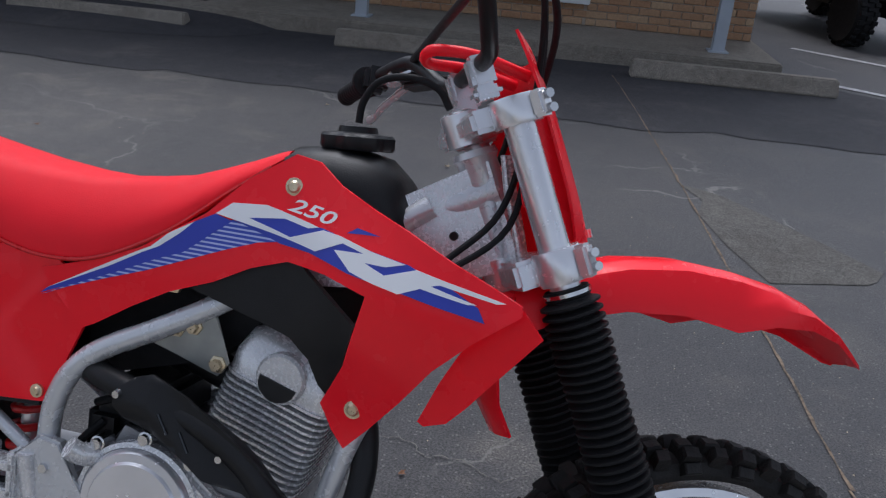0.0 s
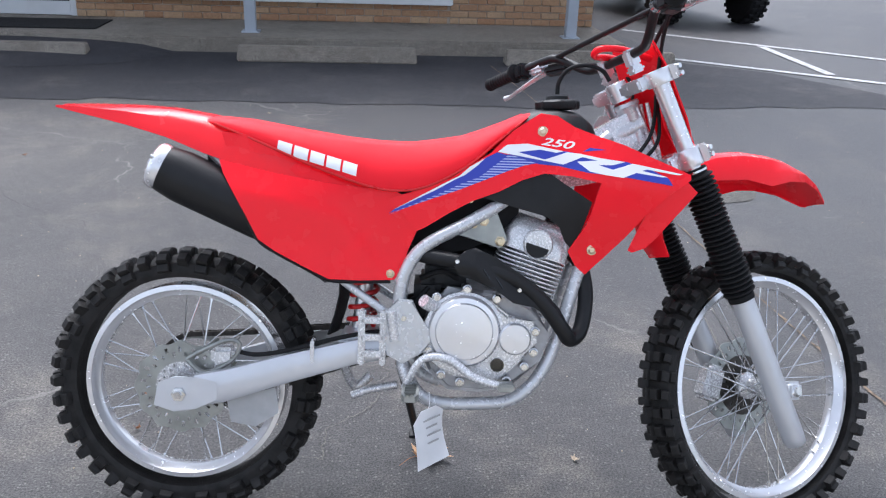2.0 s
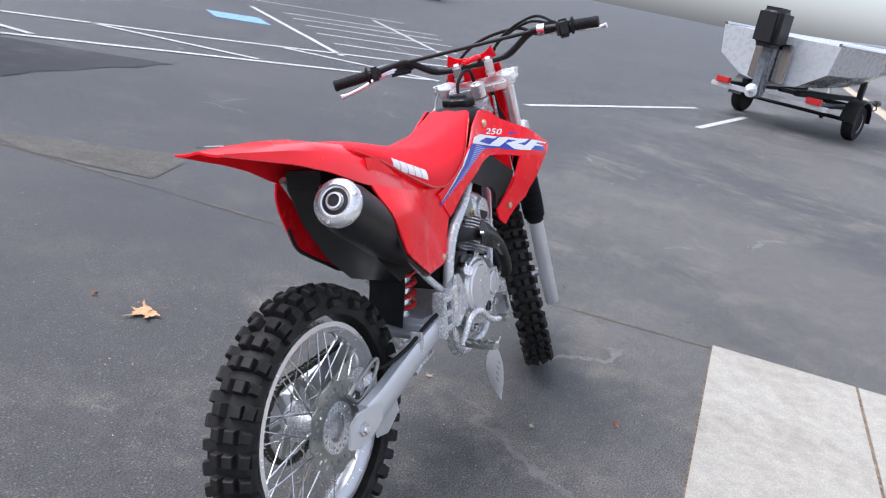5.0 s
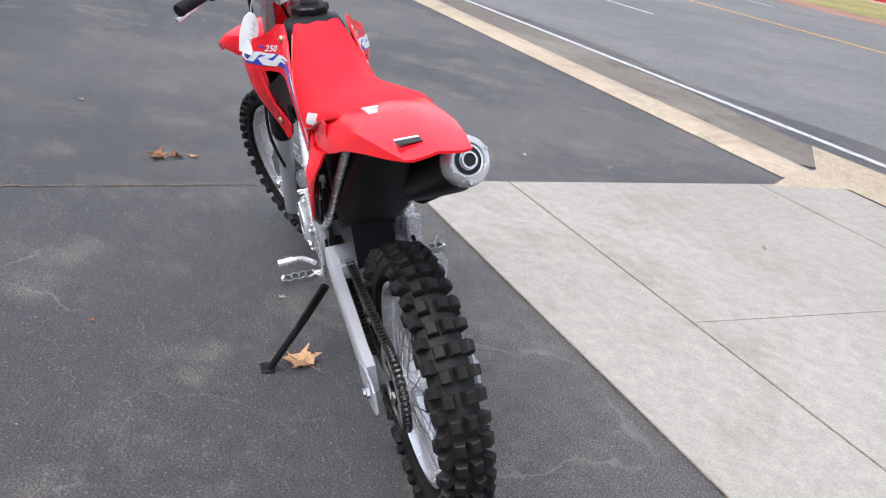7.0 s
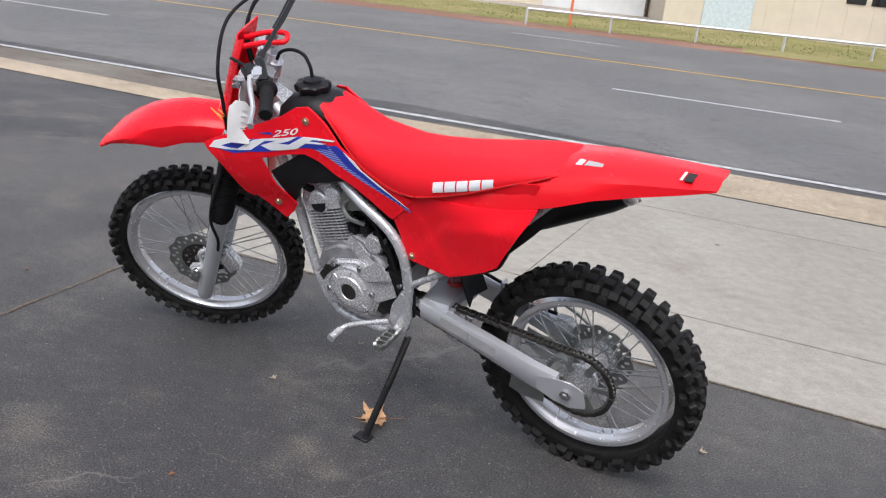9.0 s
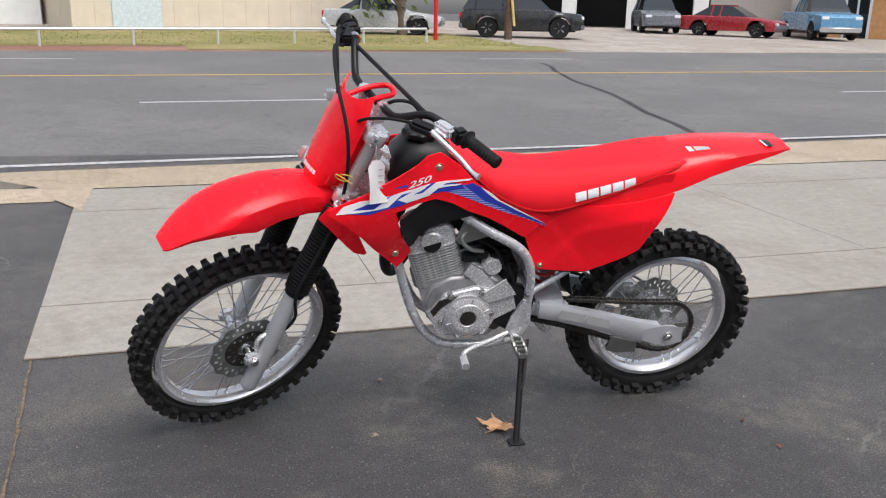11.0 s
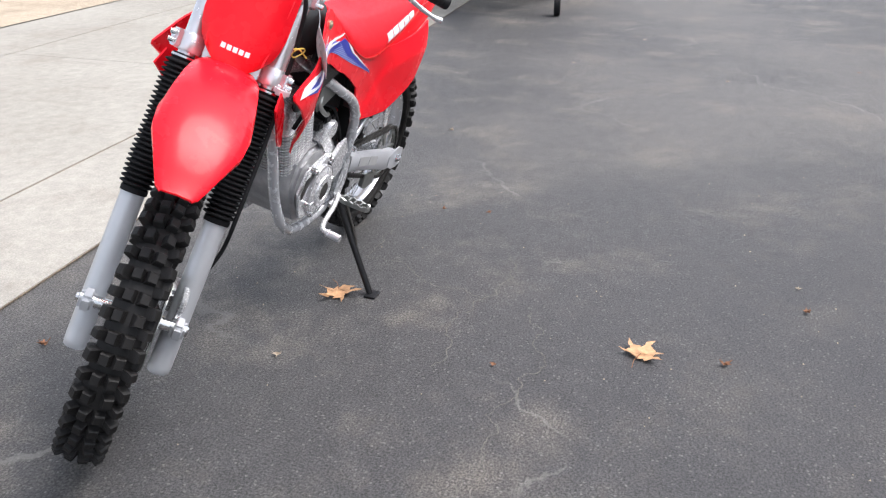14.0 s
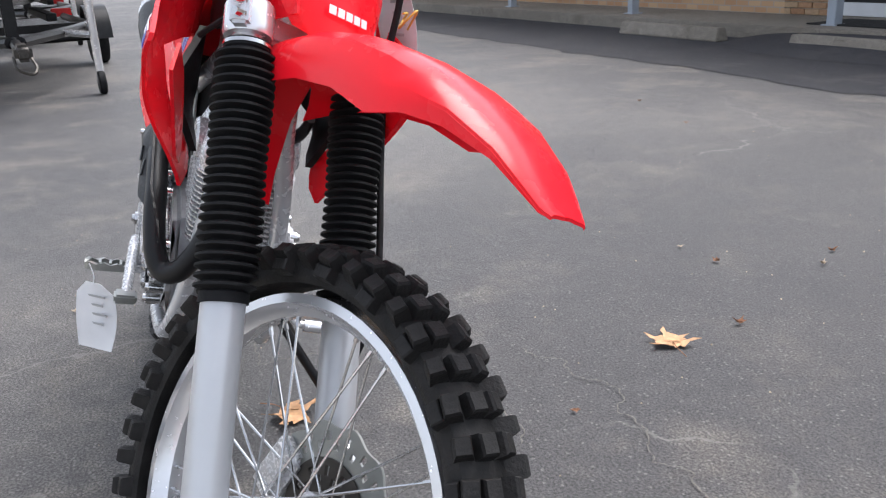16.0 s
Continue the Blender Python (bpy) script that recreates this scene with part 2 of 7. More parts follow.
POSTM = mat("grey blue painted post", (0.34, 0.38, 0.43), 0.5, 0, 0.06, 6)
MATM = mat("black door mat", (0.012, 0.012, 0.012), 0.95, 0, 0.3, 60, 0.5, 400)


def brick_mat():
    m = bpy.data.materials.new("tan brick")
    m.use_nodes = True
    n, l = m.node_tree.nodes, m.node_tree.links
    b = n["Principled BSDF"]
    b.inputs["Roughness"].default_value = 0.9
    o = n.new("ShaderNodeObjectInfo")
    cr = n.new("ShaderNodeValToRGB")
    e = cr.color_ramp.elements
    e[0].color, e[1].color = (0.40, 0.22, 0.12, 1), (0.52, 0.36, 0.22, 1)
    k = cr.color_ramp.elements.new(0.5)
    k.color = (0.46, 0.28, 0.16, 1)
    l.new(o.outputs["Random"], cr.inputs[0])
    t = n.new("ShaderNodeTexNoise")
    t.inputs["Scale"].default_value = 40
    g = n.new("ShaderNodeNewGeometry")
    l.new(g.outputs["Position"], t.inputs["Vector"])
    x = n.new("ShaderNodeMix")
    x.data_type, x.blend_type = "RGBA", "MULTIPLY"
    x.inputs["Factor"].default_value = 0.5
    l.new(cr.outputs[0], x.inputs[6])
    l.new(t.outputs["Fac"], x.inputs[7])
    l.new(x.outputs[2], b.inputs["Base Color"])
    bp = n.new("ShaderNodeBump")
    bp.inputs["Strength"].default_value, bp.inputs["Distance"].default_value = 0.5, 0.004
    l.new(t.outputs["Fac"], bp.inputs["Height"])
    l.new(bp.outputs[0], b.inputs["Normal"])
    return m


BRICK = brick_mat()


def brick_far():
    m = bpy.data.materials.new("tan brick wall")
    m.use_nodes = True
    n, l = m.node_tree.nodes, m.node_tree.links
    b = n["Principled BSDF"]
    b.inputs["Roughness"].default_value = 0.9
    co = n.new("ShaderNodeTexCoord")
    mp = n.new("ShaderNodeMapping")
    mp.inputs["Rotation"].default_value = (radians(90), 0, 0)
    t = n.new("ShaderNodeTexBrick")
    t.inputs["Color1"].default_value, t.inputs["Color2"].default_value, t.inputs["Mortar"].default_value = (0.42, 0.24, 0.13, 1), (0.5, 0.34, 0.2, 1), (0.36, 0.31, 0.26, 1)
    t.inputs["Scale"].default_value, t.inputs["Brick Width"].default_value, t.inputs["Row Height"].default_value, t.inputs["Mortar Size"].default_value = 1, 0.21, 0.075, 0.008
    l.new(co.outputs["Object"], mp.inputs[0])
    l.new(mp.outputs[0], t.inputs["Vector"])
    l.new(t.outputs["Color"], b.inputs["Base Color"])
    return m


BRICKFAR = brick_far()


# ---- mesh helpers ----
def part(name, bm, material, parent=None, label="", m=None, smooth=True, angle=40):
    me = bpy.data.meshes.new(name)
    bmesh.ops.recalc_face_normals(bm, faces=bm.faces)
    for f in bm.faces:
        f.smooth = smooth
    if smooth:
        lim = radians(angle)
        for e in bm.edges:
            if len(e.link_faces) == 2 and e.calc_face_angle(0) > lim:
                e.smooth = False
    bm.to_mesh(me)
    bm.free()
    me.materials.append(material)
    ob = new(name, me)
    if parent:
        ob.parent = parent
    if m is not None:
        ob.matrix_basis = m
    if label:
        ob["label"] = label
    return ob


def share(name, ob, m, parent=None):
    o = new(name, ob.data)
    o.parent = parent if parent else ob.parent
    o.matrix_basis = m
    return o


def thing(name, label, category, m=None, group="", kind=""):
    ob = new(name)
    if m is not None:
        ob.matrix_basis = m
    return tagged(ob, label, category, group, kind)


def bevel(bm, w, seg=2, angle=30):
    ed = [e for e in bm.edges if len(e.link_faces) == 2 and e.calc_face_angle(0) > radians(angle)]
    if ed and w > 0:
        bmesh.ops.bevel(bm, geom=ed, offset=w, segments=seg, affect="EDGES", clamp_overlap=True)
    return bm


def box(x0, x1, y0, y1, z0, z1, w=0.0, bm=None, seg=2):
    own = bm is None
    b = bmesh.new()
    vs = [b.verts.new((x, y, z)) for x in (x0, x1) for y in (y0, y1) for z in (z0, z1)]
    for f in ((0, 1, 3, 2), (4, 6, 7, 5), (0, 4, 5, 1), (2, 3, 7, 6), (0, 2, 6, 4), (1, 5, 7, 3)):
        b.faces.new([vs[i] for i in f])
    bmesh.ops.recalc_face_normals(b, faces=b.faces)
    if w:
        bevel(b, w, seg)
    if own:
        return b
    return join(bm, b)


def join(bm, other, m=None):
    """Adds other's faces to bm, moved by m."""
    vm = {}
    for v in other.verts:
        vm[v] = bm.verts.new(m @ v.co if m is not None else v.co)
    for f in other.faces:
        try:
            bm.faces.new([vm[v] for v in f.verts])
        except ValueError:
            pass
    other.free()
    return bm


def moved(bm, m):
    bmesh.ops.transform(bm, matrix=m, verts=bm.verts)
    return bm


def spline(pts, k=6):
    """Catmull-Rom through the points."""
    p = [Vector(q) for q in pts]
    if len(p) < 3:
        return p
    e = [p[0] * 2 - p[1]] + p + [p[-1] * 2 - p[-2]]
    out = []
    for i in range(1, len(e) - 2):
        a, b, c, d = e[i - 1], e[i], e[i + 1], e[i + 2]
        for j in range(k):
            t = j / k
            out.append(0.5 * ((2 * b) + (c - a) * t + (2 * a - 5 * b + 4 * c - d) * t * t + (3 * b - a - 3 * c + d) * t ** 3))
    out.append(p[-1])
    return out


def tube(pts, r, n=10, k=6, bm=None, smooth=True, ry=None):
    """A round bar along the points; r is one radius or one for each point."""
    q = spline(pts, k) if smooth else [Vector(p) for p in pts]
    cnt = len(q)
    if isinstance(r, (int, float)):
        rad = [r] * cnt
    else:
        rad = [float(np.interp(i / (cnt - 1) * (len(r) - 1), range(len(r)), r)) for i in range(cnt)]
    b = bm if bm is not None else bmesh.new()
    rings = []
    side = None
    for i, p in enumerate(q):
        d = (q[min(i + 1, cnt - 1)] - q[max(i - 1, 0)]).normalized()
        if side is None:
            side = d.cross(Vector((0, 0, 1)))
            if side.length < 0.2:
                side = d.cross(Vector((1, 0, 0)))
        side = (side - d * side.dot(d)).normalized()
        up = d.cross(side)
        rings.append([b.verts.new(p + (side * math.cos(a) + up * math.sin(a)) * rad[i]) for a in (2 * math.pi * j / n for j in range(n))])
    for a, c in zip(rings, rings[1:]):
        for j in range(n):
            b.faces.new((a[j], a[(j + 1) % n], c[(j + 1) % n], c[j]))
    b.faces.new(rings[0][::-1])
    b.faces.new(rings[-1])
    return b


def lathe(profile, n=32, m=None, bm=None, closed=False):
    """Turns (radius, height) pairs round the y axis; height runs along y."""
    b = bmesh.new()
    rings = [[b.verts.new((r * math.cos(2 * math.pi * j / n), h, r * math.sin(2 * math.pi * j / n))) for j in range(n)] for r, h in profile]
    pairs = list(zip(rings, rings[1:])) + ([(rings[-1], rings[0])] if closed else [])
    for a, c in pairs:
        for j in range(n):
            b.faces.new((a[j], a[(j + 1) % n], c[(j + 1) % n], c[j]))
    if not closed:
        for rg, r in ((rings[0], profile[0][0]), (rings[-1], profile[-1][0])):
            if r > 1e-5:
                b.faces.new(rg)
    bmesh.ops.recalc_face_normals(b, faces=b.faces)
    if m is not None:
        moved(b, m)
    return b if bm is None else join(bm, b)


def along(a, c):
    """The matrix that takes the y axis onto the line from a to c."""
    a, c = Vector(a), Vector(c)
    return Matrix.Translation(a) @ (c - a).to_track_quat("Y", "Z").to_matrix().to_4x4()


def loft(sections, ring=True, caps=True):
    """Skins rows of points."""
    b = bmesh.new()
    rows = [[b.verts.new(p) for p in s] for s in sections]
    cnt = len(rows[0])
    for a, c in zip(rows, rows[1:]):
        for j in range(cnt if ring else cnt - 1):
            b.faces.new((a[j], a[(j + 1) % cnt], c[(j + 1) % cnt], c[j]))
    if ring and caps:
        b.faces.new(rows[0][::-1])
        b.faces.new(rows[-1])
    return b


def thicken(bm, t):
    """Gives an open skin a thickness, inwards."""
    bmesh.ops.recalc_face_normals(bm, faces=bm.faces)
    bmesh.ops.solidify(bm, geom=bm.faces[:], thickness=t)
    return bm


def panel(outline, yfun, t=0.004, step=0.025, lift=0.0, sgn=-1):
    """A moulded panel: an x-z outline, laid on the side surface y = sgn * yfun(x, z), with a thickness."""
    b = bmesh.new()
    b.faces.new([b.verts.new((x, 0, z)) for x, z in outline])
    bmesh.ops.triangulate(b, faces=b.faces[:], ngon_method="EAR_CLIP")
    xs = [p[0] for p in outline]
    zs = [p[1] for p in outline]
    for axis, lo, hi in ((0, min(xs), max(xs)), (2, min(zs), max(zs))):
        no = Vector((1, 0, 0)) if axis == 0 else Vector((0, 0, 1))
        for i in range(1, int((hi - lo) / step) + 1):
            bmesh.ops.bisect_plane(b, geom=b.verts[:] + b.edges[:] + b.faces[:], plane_co=no * (lo + i * step), plane_no=no)
    outer = list(b.faces)
    dup = bmesh.ops.duplicate(b, geom=b.verts[:] + b.edges[:] + b.faces[:])
    inner = [g for g in dup["geom"] if isinstance(g, bmesh.types.BMVert)]
    vmap = dup["vert_map"]
    bound = [e for f in outer for e in f.edges if len(e.link_faces) == 1]
    ov = {v for f in outer for v in f.verts}
    for e in set(bound):
        a, c = e.verts
        b.faces.new((a, c, vmap[c], vmap[a]))
    inn = set(inner)
    for v in b.verts:
        w = yfun(v.co.x, v.co.z) + lift - (t if v in inn else 0)
        v.co.y = sgn * w
    return b


def clamp(v, a=0.0, b=1.0):
    return max(a, min(b, v))


def sstep(a, b, v):
    t = clamp((v - a) / (b - a))
    return t * t * (3 - 2 * t)


# ---- ground ----
SITE = Matrix.Rotation(radians(5.3), 4, "Z")
RA = radians(8.0)
ROAD = Matrix.Translation((0, -5.5, 0)) @ Matrix.Rotation(RA, 4, "Z")


def rise(x, y):
    """Ground height: level lot, the road and what lies behind it climb a little."""
    d = math.sin(RA) * x - math.cos(RA) * (y + 5.5)
    if d <= 0:
        return 0.0
    return 0.02 * min(d, 14.8) + 0.02 * clamp(d - 14.8, 0, 20)


def site(u, v, z=0.0):
    return SITE @ Vector((u, v, z))


def road(s, d, z=0.0):
    p = ROAD @ Vector((s, -d, 0))
    return Vector((p.x, p.y, rise(p.x, p.y) + z))


def strip(cells, fn, z, name, material, parent=None, label=""):
    """A flat sheet over (s0, s1, d0, d1) cells, split so that it follows the ground."""
    b = bmesh.new()
    for s0, s1, d0, d1 in cells:
        ns, nd = max(1, int(abs(s1 - s0) / 4)), max(1, int(abs(d1 - d0) / 2))
        ns, nd = min(ns, 40), min(nd, 14)
        g = [[b.verts.new(fn(s0 + (s1 - s0) * i / ns, d0 + (d1 - d0) * j / nd, z)) for j in range(nd + 1)] for i in range(ns + 1)]
        for i in range(ns):
            for j in range(nd):
                b.faces.new((g[i][j], g[i + 1][j], g[i + 1][j + 1], g[i][j + 1]))
    return part(name, b, material, parent, label, smooth=False)


xs = [-900, -300, -120, -60, -30, -16, -8, -4, 0, 4, 8, 16, 30, 60, 120, 300, 900]
ys = [-900, -300, -120, -60] + [-46 + 2 * i for i in range(22)] + [0, 6, 14, 30, 60, 120, 300, 900]
b = bmesh.new()
gv = [[b.verts.new((x, y, rise(x, y))) for y in ys] for x in xs]
for i in range(len(xs) - 1):
    for j in range(len(ys) - 1):
        b.faces.new((gv[i][j], gv[i + 1][j], gv[i + 1][j + 1], gv[i][j + 1]))
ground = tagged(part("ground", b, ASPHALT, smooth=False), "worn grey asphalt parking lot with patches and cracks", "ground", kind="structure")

# road with its paint
rd = tagged(strip([(-160, 160, 0.0, 14.8)], road, 0.004, "road", ROADMAT), "grey asphalt street with painted lane lines", "road", kind="structure")
strip([(-160, 160, 0.0, 0.10)], road, 0.0125, "edge_line", LINEW, rd)
strip([(s, s + 3.0, 4.35, 4.46) for s in (-36.4, -24.4, -12.4, -0.4, 11.6, 23.6)], road, 0.008, "lane_line", LINEW, rd)
strip([(s, s + 2.6, 12.2, 12.31) for s in (-32, -20, -8, 4, 16, 28)], road, 0.008, "lane_line", LINEW, rd)
strip([(-160, 160, 8.3, 8.42)], road, 0.008, "centre_line", LINEY, rd)
b = bmesh.new()
rng = random.Random(4)
pl = [Vector((-3.4 - 0.15 * i + rng.uniform(-0.12, 0.12), -6.3 - 1.1 * i, 0)) for i in range(11)]
for a, c in zip(pl, pl[1:]):
    q = [a + Vector((-0.05, 0, 0)), a + Vector((0.05, 0, 0)), c + Vector((0.05, 0, 0)), c + Vector((-0.05, 0, 0))]
    b.faces.new([b.verts.new((p.x, p.y, rise(p.x, p.y) + 0.007)) for p in q])
part("tar_seam", b, SEALED, rd, smooth=False)

# drive slabs: separate concrete panels with open joints
drive = tagged(thing("driveway", "pale concrete driveway slabs with dark joints", "pavement"), kind="structure")


def slab_panel(u0, u1, v0, v1, material, skew=0.0, z=0.008):
    g, h = 0.007, 0.0025
    b = bmesh.new()
    lo = [site(u0 + h, v0 - g), site(u1 - h - skew * v0, v0 - g), site(u1 - h - skew * v1, v1 + g), site(u0 + h, v1 + g)]
    t = [b.verts.new((p.x, p.y, z)) for p in lo]
    d = [b.verts.new((p.x, p.y, -0.05)) for p in lo]
    b.faces.new(t)
    for i in range(4):
        b.faces.new((t[i], t[(i + 1) % 4], d[(i + 1) % 4], d[i]))
    bevel(b, 0.003, 1)
    return part("slab", b, material, drive, smooth=False)


cuts = [2.19, 0.70, -2.35, -5.4, -8.45, -11.5, -14.5, -22]
for u1, u0 in zip(cuts, cuts[1:]):
    sk = 0.055 if u1 > 1 else 0.0
    if u1 < 1:
        slab_panel(u0, 2.19 if u1 == 0.70 else u1, -0.875, -1.51, CONCRETE, 0.055 if u1 == 0.70 else 0.0)
    slab_panel(u0, u1, -1.51, -3.47, CONCRETE, sk)
    slab_panel(u0, u1, -3.47, -4.25, CONCRETE, sk)
b = bmesh.new()
ap = [site(2.55, -3.90), site(2.75, -4.40), site(3.4, -5.05), site(-9.6, -5.75), site(-9, -4.27), site(2.33, -4.27), site(2.33, -3.52)]
b.faces.new([b.verts.new((p.x, p.y, 0.009)) for p in ap])
part("apron", b, TANCON, drive, "tan stained concrete apron beside the road", smooth=False)
# open joint filler under the slabs
b = bmesh.new()
for u0, u1, v0, v1 in ((-22, 2.2, -0.88, -4.25),):
    b.faces.new([b.verts.new((*site(u, v).xy, 0.004)) for u, v in ((u0, v0 + 0.004), (2.23, v0 + 0.004), (2.42, v1), (u0, v1))])
part("joint_filler", b, DEBRIS, drive, smooth=False)

# kerb and gutter along the lot
kerb = tagged(thing("kerb", "tan worn concrete kerb with a stained gutter", "kerb"), kind="structure")
b = bmesh.new()
prof = ((0.0, 0.0), (0.015, 0.012), (0.33, 0.03), (0.42, 0.022), (0.45, -0.004))
rows = []
for i in range(30):
    s = 2.35 + 42 * (i / 29) ** 1.6
    h = sstep(0, 0.05, i / 29)
    a0 = site(s + 0.2, -3.85)
    off = Vector((0.06, -1, 0)).normalized()
    rows.append([(*(a0 + off * w).xy, 0.006 + z * h) for w, z in prof])
part("kerb_stone", loft(rows, ring=False), TANCON, kerb)
b = bmesh.new()
rows = []
for i in range(30):
    s = 2.7 + 42 * (i / 29) ** 1.6
    a0, a1 = site(s + 0.2, -4.29), road(s, -0.02)
    a0 = Vector((*a0.xy, 0.007))
    rows.append([a0, Vector((a1.x, a1.y, 0.007))])
part("gutter", loft(rows, ring=False), GUTTER, kerb, smooth=False)


# joint in the asphalt, filled with litter, and a dark straight crack towards the building
def ragged(pts, w, z, seed, seg=0.05):
    rg = random.Random(seed)
    b = bmesh.new()
    prev = None
    for a, c in zip(pts, pts[1:]):
        a, c = Vector((*a, 0)), Vector((*c, 0))
        d = (c - a).normalized()
        nrm = Vector((-d.y, d.x, 0))
        k = max(2, int((c - a).length / seg))
        for i in range(k + 1):
            p = a.lerp(c, i / k) + nrm * rg.gauss(0, w * 0.35)
            hw = w * rg.uniform(0.15, 1.0)
            cur = [b.verts.new((*(p + nrm * hw).xy, z)), b.verts.new((*(p - nrm * hw).xy, z))]
            if prev:
                b.faces.new((prev[0], cur[0], cur[1], prev[1]))
            prev = cur
    return b


PALECRACK = mat("pale crack filling", (0.155, 0.145, 0.13), 0.9, 0, 0.3, 60)


def wander(pts, seed):
    """Breaks a line into a natural jagged run."""
    rg = random.Random(seed)
    q = [Vector((*p, 0)) for p in pts]
    for k in range(5):
        o = [q[0]]
        for a, c in zip(q, q[1:]):
            d = c - a
            o += [(a + c) / 2 + Vector((-d.y, d.x, 0)) * rg.uniform(-0.22, 0.22), c]
        q = o
    return [(v.x, v.y) for v in q]


part("joint_crack", ragged([(2.32, -0.86), (2.18, -0.15), (2.08, 0.40), (1.96, 1.06), (1.86, 1.75), (1.60, 3.45), (1.34, 5.0), (1.10, 6.3)], 0.007, 0.005, 3), DEBRIS, ground, smooth=False)
CRACKS = [((1.90, 0.98), (1.25, 0.84), (0.94, 0.85), (0.68, 0.83), (0.51, 0.78)), ((1.77, 0.80), (1.38, 0.80)), ((0.93, 0.58), (0.49, 0.60), (0.35, 0.64), (0.11, 0.61)), ((0.47, 0.60), (0.44, 0.45), (0.35, 0.31), (0.31, 0.12), (0.04, 0.13)), ((0.29, -0.37), (0.16, -0.39), (-0.03, -0.40)), ((0.03, -0.69), (-0.06, -0.62), (-0.4, -0.55))]
for sd, pts in enumerate(CRACKS):
    part("hairline_crack", ragged(wander(pts, 40 + sd), 0.0022, 0.005, sd, 0.02), PALECRACK, ground, smooth=False)
DARKCRACKS = [((-1.0, 1.8), (-1.85, 2.36), (-2.31, 1.38)), ((-5.17, 1.52), (-5.12, 2.82)), ((-2.6, 2.4), (-4.6, 2.1), (-6.0, 2.6)), ((5.83, -1.61), (4.08, -1.54), (3.47, -1.66), (2.75, -1.82)), ((4.2, 1.0), (6.5, 1.6), (8.2, 1.2))]
for sd, pts in enumerate(DARKCRACKS):
    part("hairline_crack", ragged(wander(pts, 50 + sd), 0.0018, 0.005, sd, 0.02), SEALED, ground, smooth=False)


# sealed and worn patches of asphalt with uneven edges
def patch(pts, z, material, seed, amp=0.05):
    rg = random.Random(seed)
    b = bmesh.new()
    out = []
    for i, a in enumerate(pts):
        c = pts[(i + 1) % len(pts)]
        k = max(2, int(math.dist(a, c) / 0.28))
        for j in range(k):
            out.append((a[0] + (c[0] - a[0]) * j / k + rg.gauss(0, amp), a[1] + (c[1] - a[1]) * j / k + rg.gauss(0, amp)))
    b.faces.new([b.verts.new((x, y, z)) for x, y in out])
    bmesh.ops.triangulate(b, faces=b.faces[:])
    return b


WORN = ground_mat("worn pale asphalt", (0.098, 0.094, 0.087), (0.122, 0.115, 0.104), (0.09, 0.083, 0.075), None, (0.24, 0.22, 0.2))
part("sealed_patch", patch([site(u, v).xy[:] for u, v in ((-14, 4.8), (-4, 4.65), (1.4, 4.45), (5.4, 4.6), (4.2, 6.2), (3.3, 6.75), (-14, 6.75))], 0.004, SEALED, 21, 0.035), SEALED, ground, smooth=False)
part("worn_patch", patch([(1.58, 3.50), (1.66, 3.05), (1.90, 2.36), (2.34, 2.52), (2.40, 2.66), (1.78, 3.42)], 0.003, WORN, 22, 0.02), WORN, ground, smooth=False)

# stall paint in the side lot
paint = tagged(thing("stall_paint", "faded white parking lot stripes on asphalt", "road marking"), kind="structure")


def stripe(a, c, w=0.1, material=LINEW, name="stripe"):
    a, c = (Vector((p[0] * 0.913, p[1] * 0.913 - 0.152, 0)) for p in (a, c))
    d = (c - a).normalized()
    o = Vector((-d.y, d.x, 0)) * w / 2
    b = bmesh.new()
    b.faces.new([b.verts.new((p.x, p.y, 0.007)) for p in (a + o, a - o, c - o, c + o)])
    return part(name, b, material, paint, smooth=False)


for a, c in (((3.2, 10.2), (7.6, 7.25)), ((7.6, 7.25), (11.6, 5.0)), ((3.3, 7.9), (9.2, 4.5)), ((4.75, 9.05), (4.85, 7.2)), ((6.4, 8.05), (7.1, 5.9)), ((8.6, 6.6), (9.3, 4.4)), ((13.1, 10.8), (9.3, 6.05)), ((14.2, 12.3), (18, 9.8)), ((13.4, 10.2), (16.8, 8.2)), ((12.8, 9.5), (15.8, 7.6)), ((12.1, 8.7), (14.9, 6.9)), ((11.3, 7.9), (13.7, 6.2)), ((10.5, 7.0), (12.6, 5.4)), ((16.8, 10.0), (11.4, 4.6)), ((9.2, 3.0), (14.5, 1.6)), ((11.5, 1.05), (15.0, 0.75))):
    stripe(a, c)
stripe((10.35, 9.5), (11.1, 8.9), 0.9, LINEB, "blue_square")

# ---- shop building ----
SH = SITE @ Matrix.Translation((0.1, -1.80, 0))
porch = tagged(part("porch", box(-20, 3.05, 8.48, 9.9, -0.05, 0.15, 0.015), PORCH, m=SH, smooth=False), "aged grey concrete porch slab", "porch", kind="structure")
wall = tagged(thing("wall_shop", "tan brick shop front wall with windows", "wall", SH), kind="structure")


def wall_piece(u0, u1, z0, z1, name="wall_section"):
    return part(name, box(u0, u1, 9.75, 10.0, z0, z1), MORTAR, wall, smooth=False)


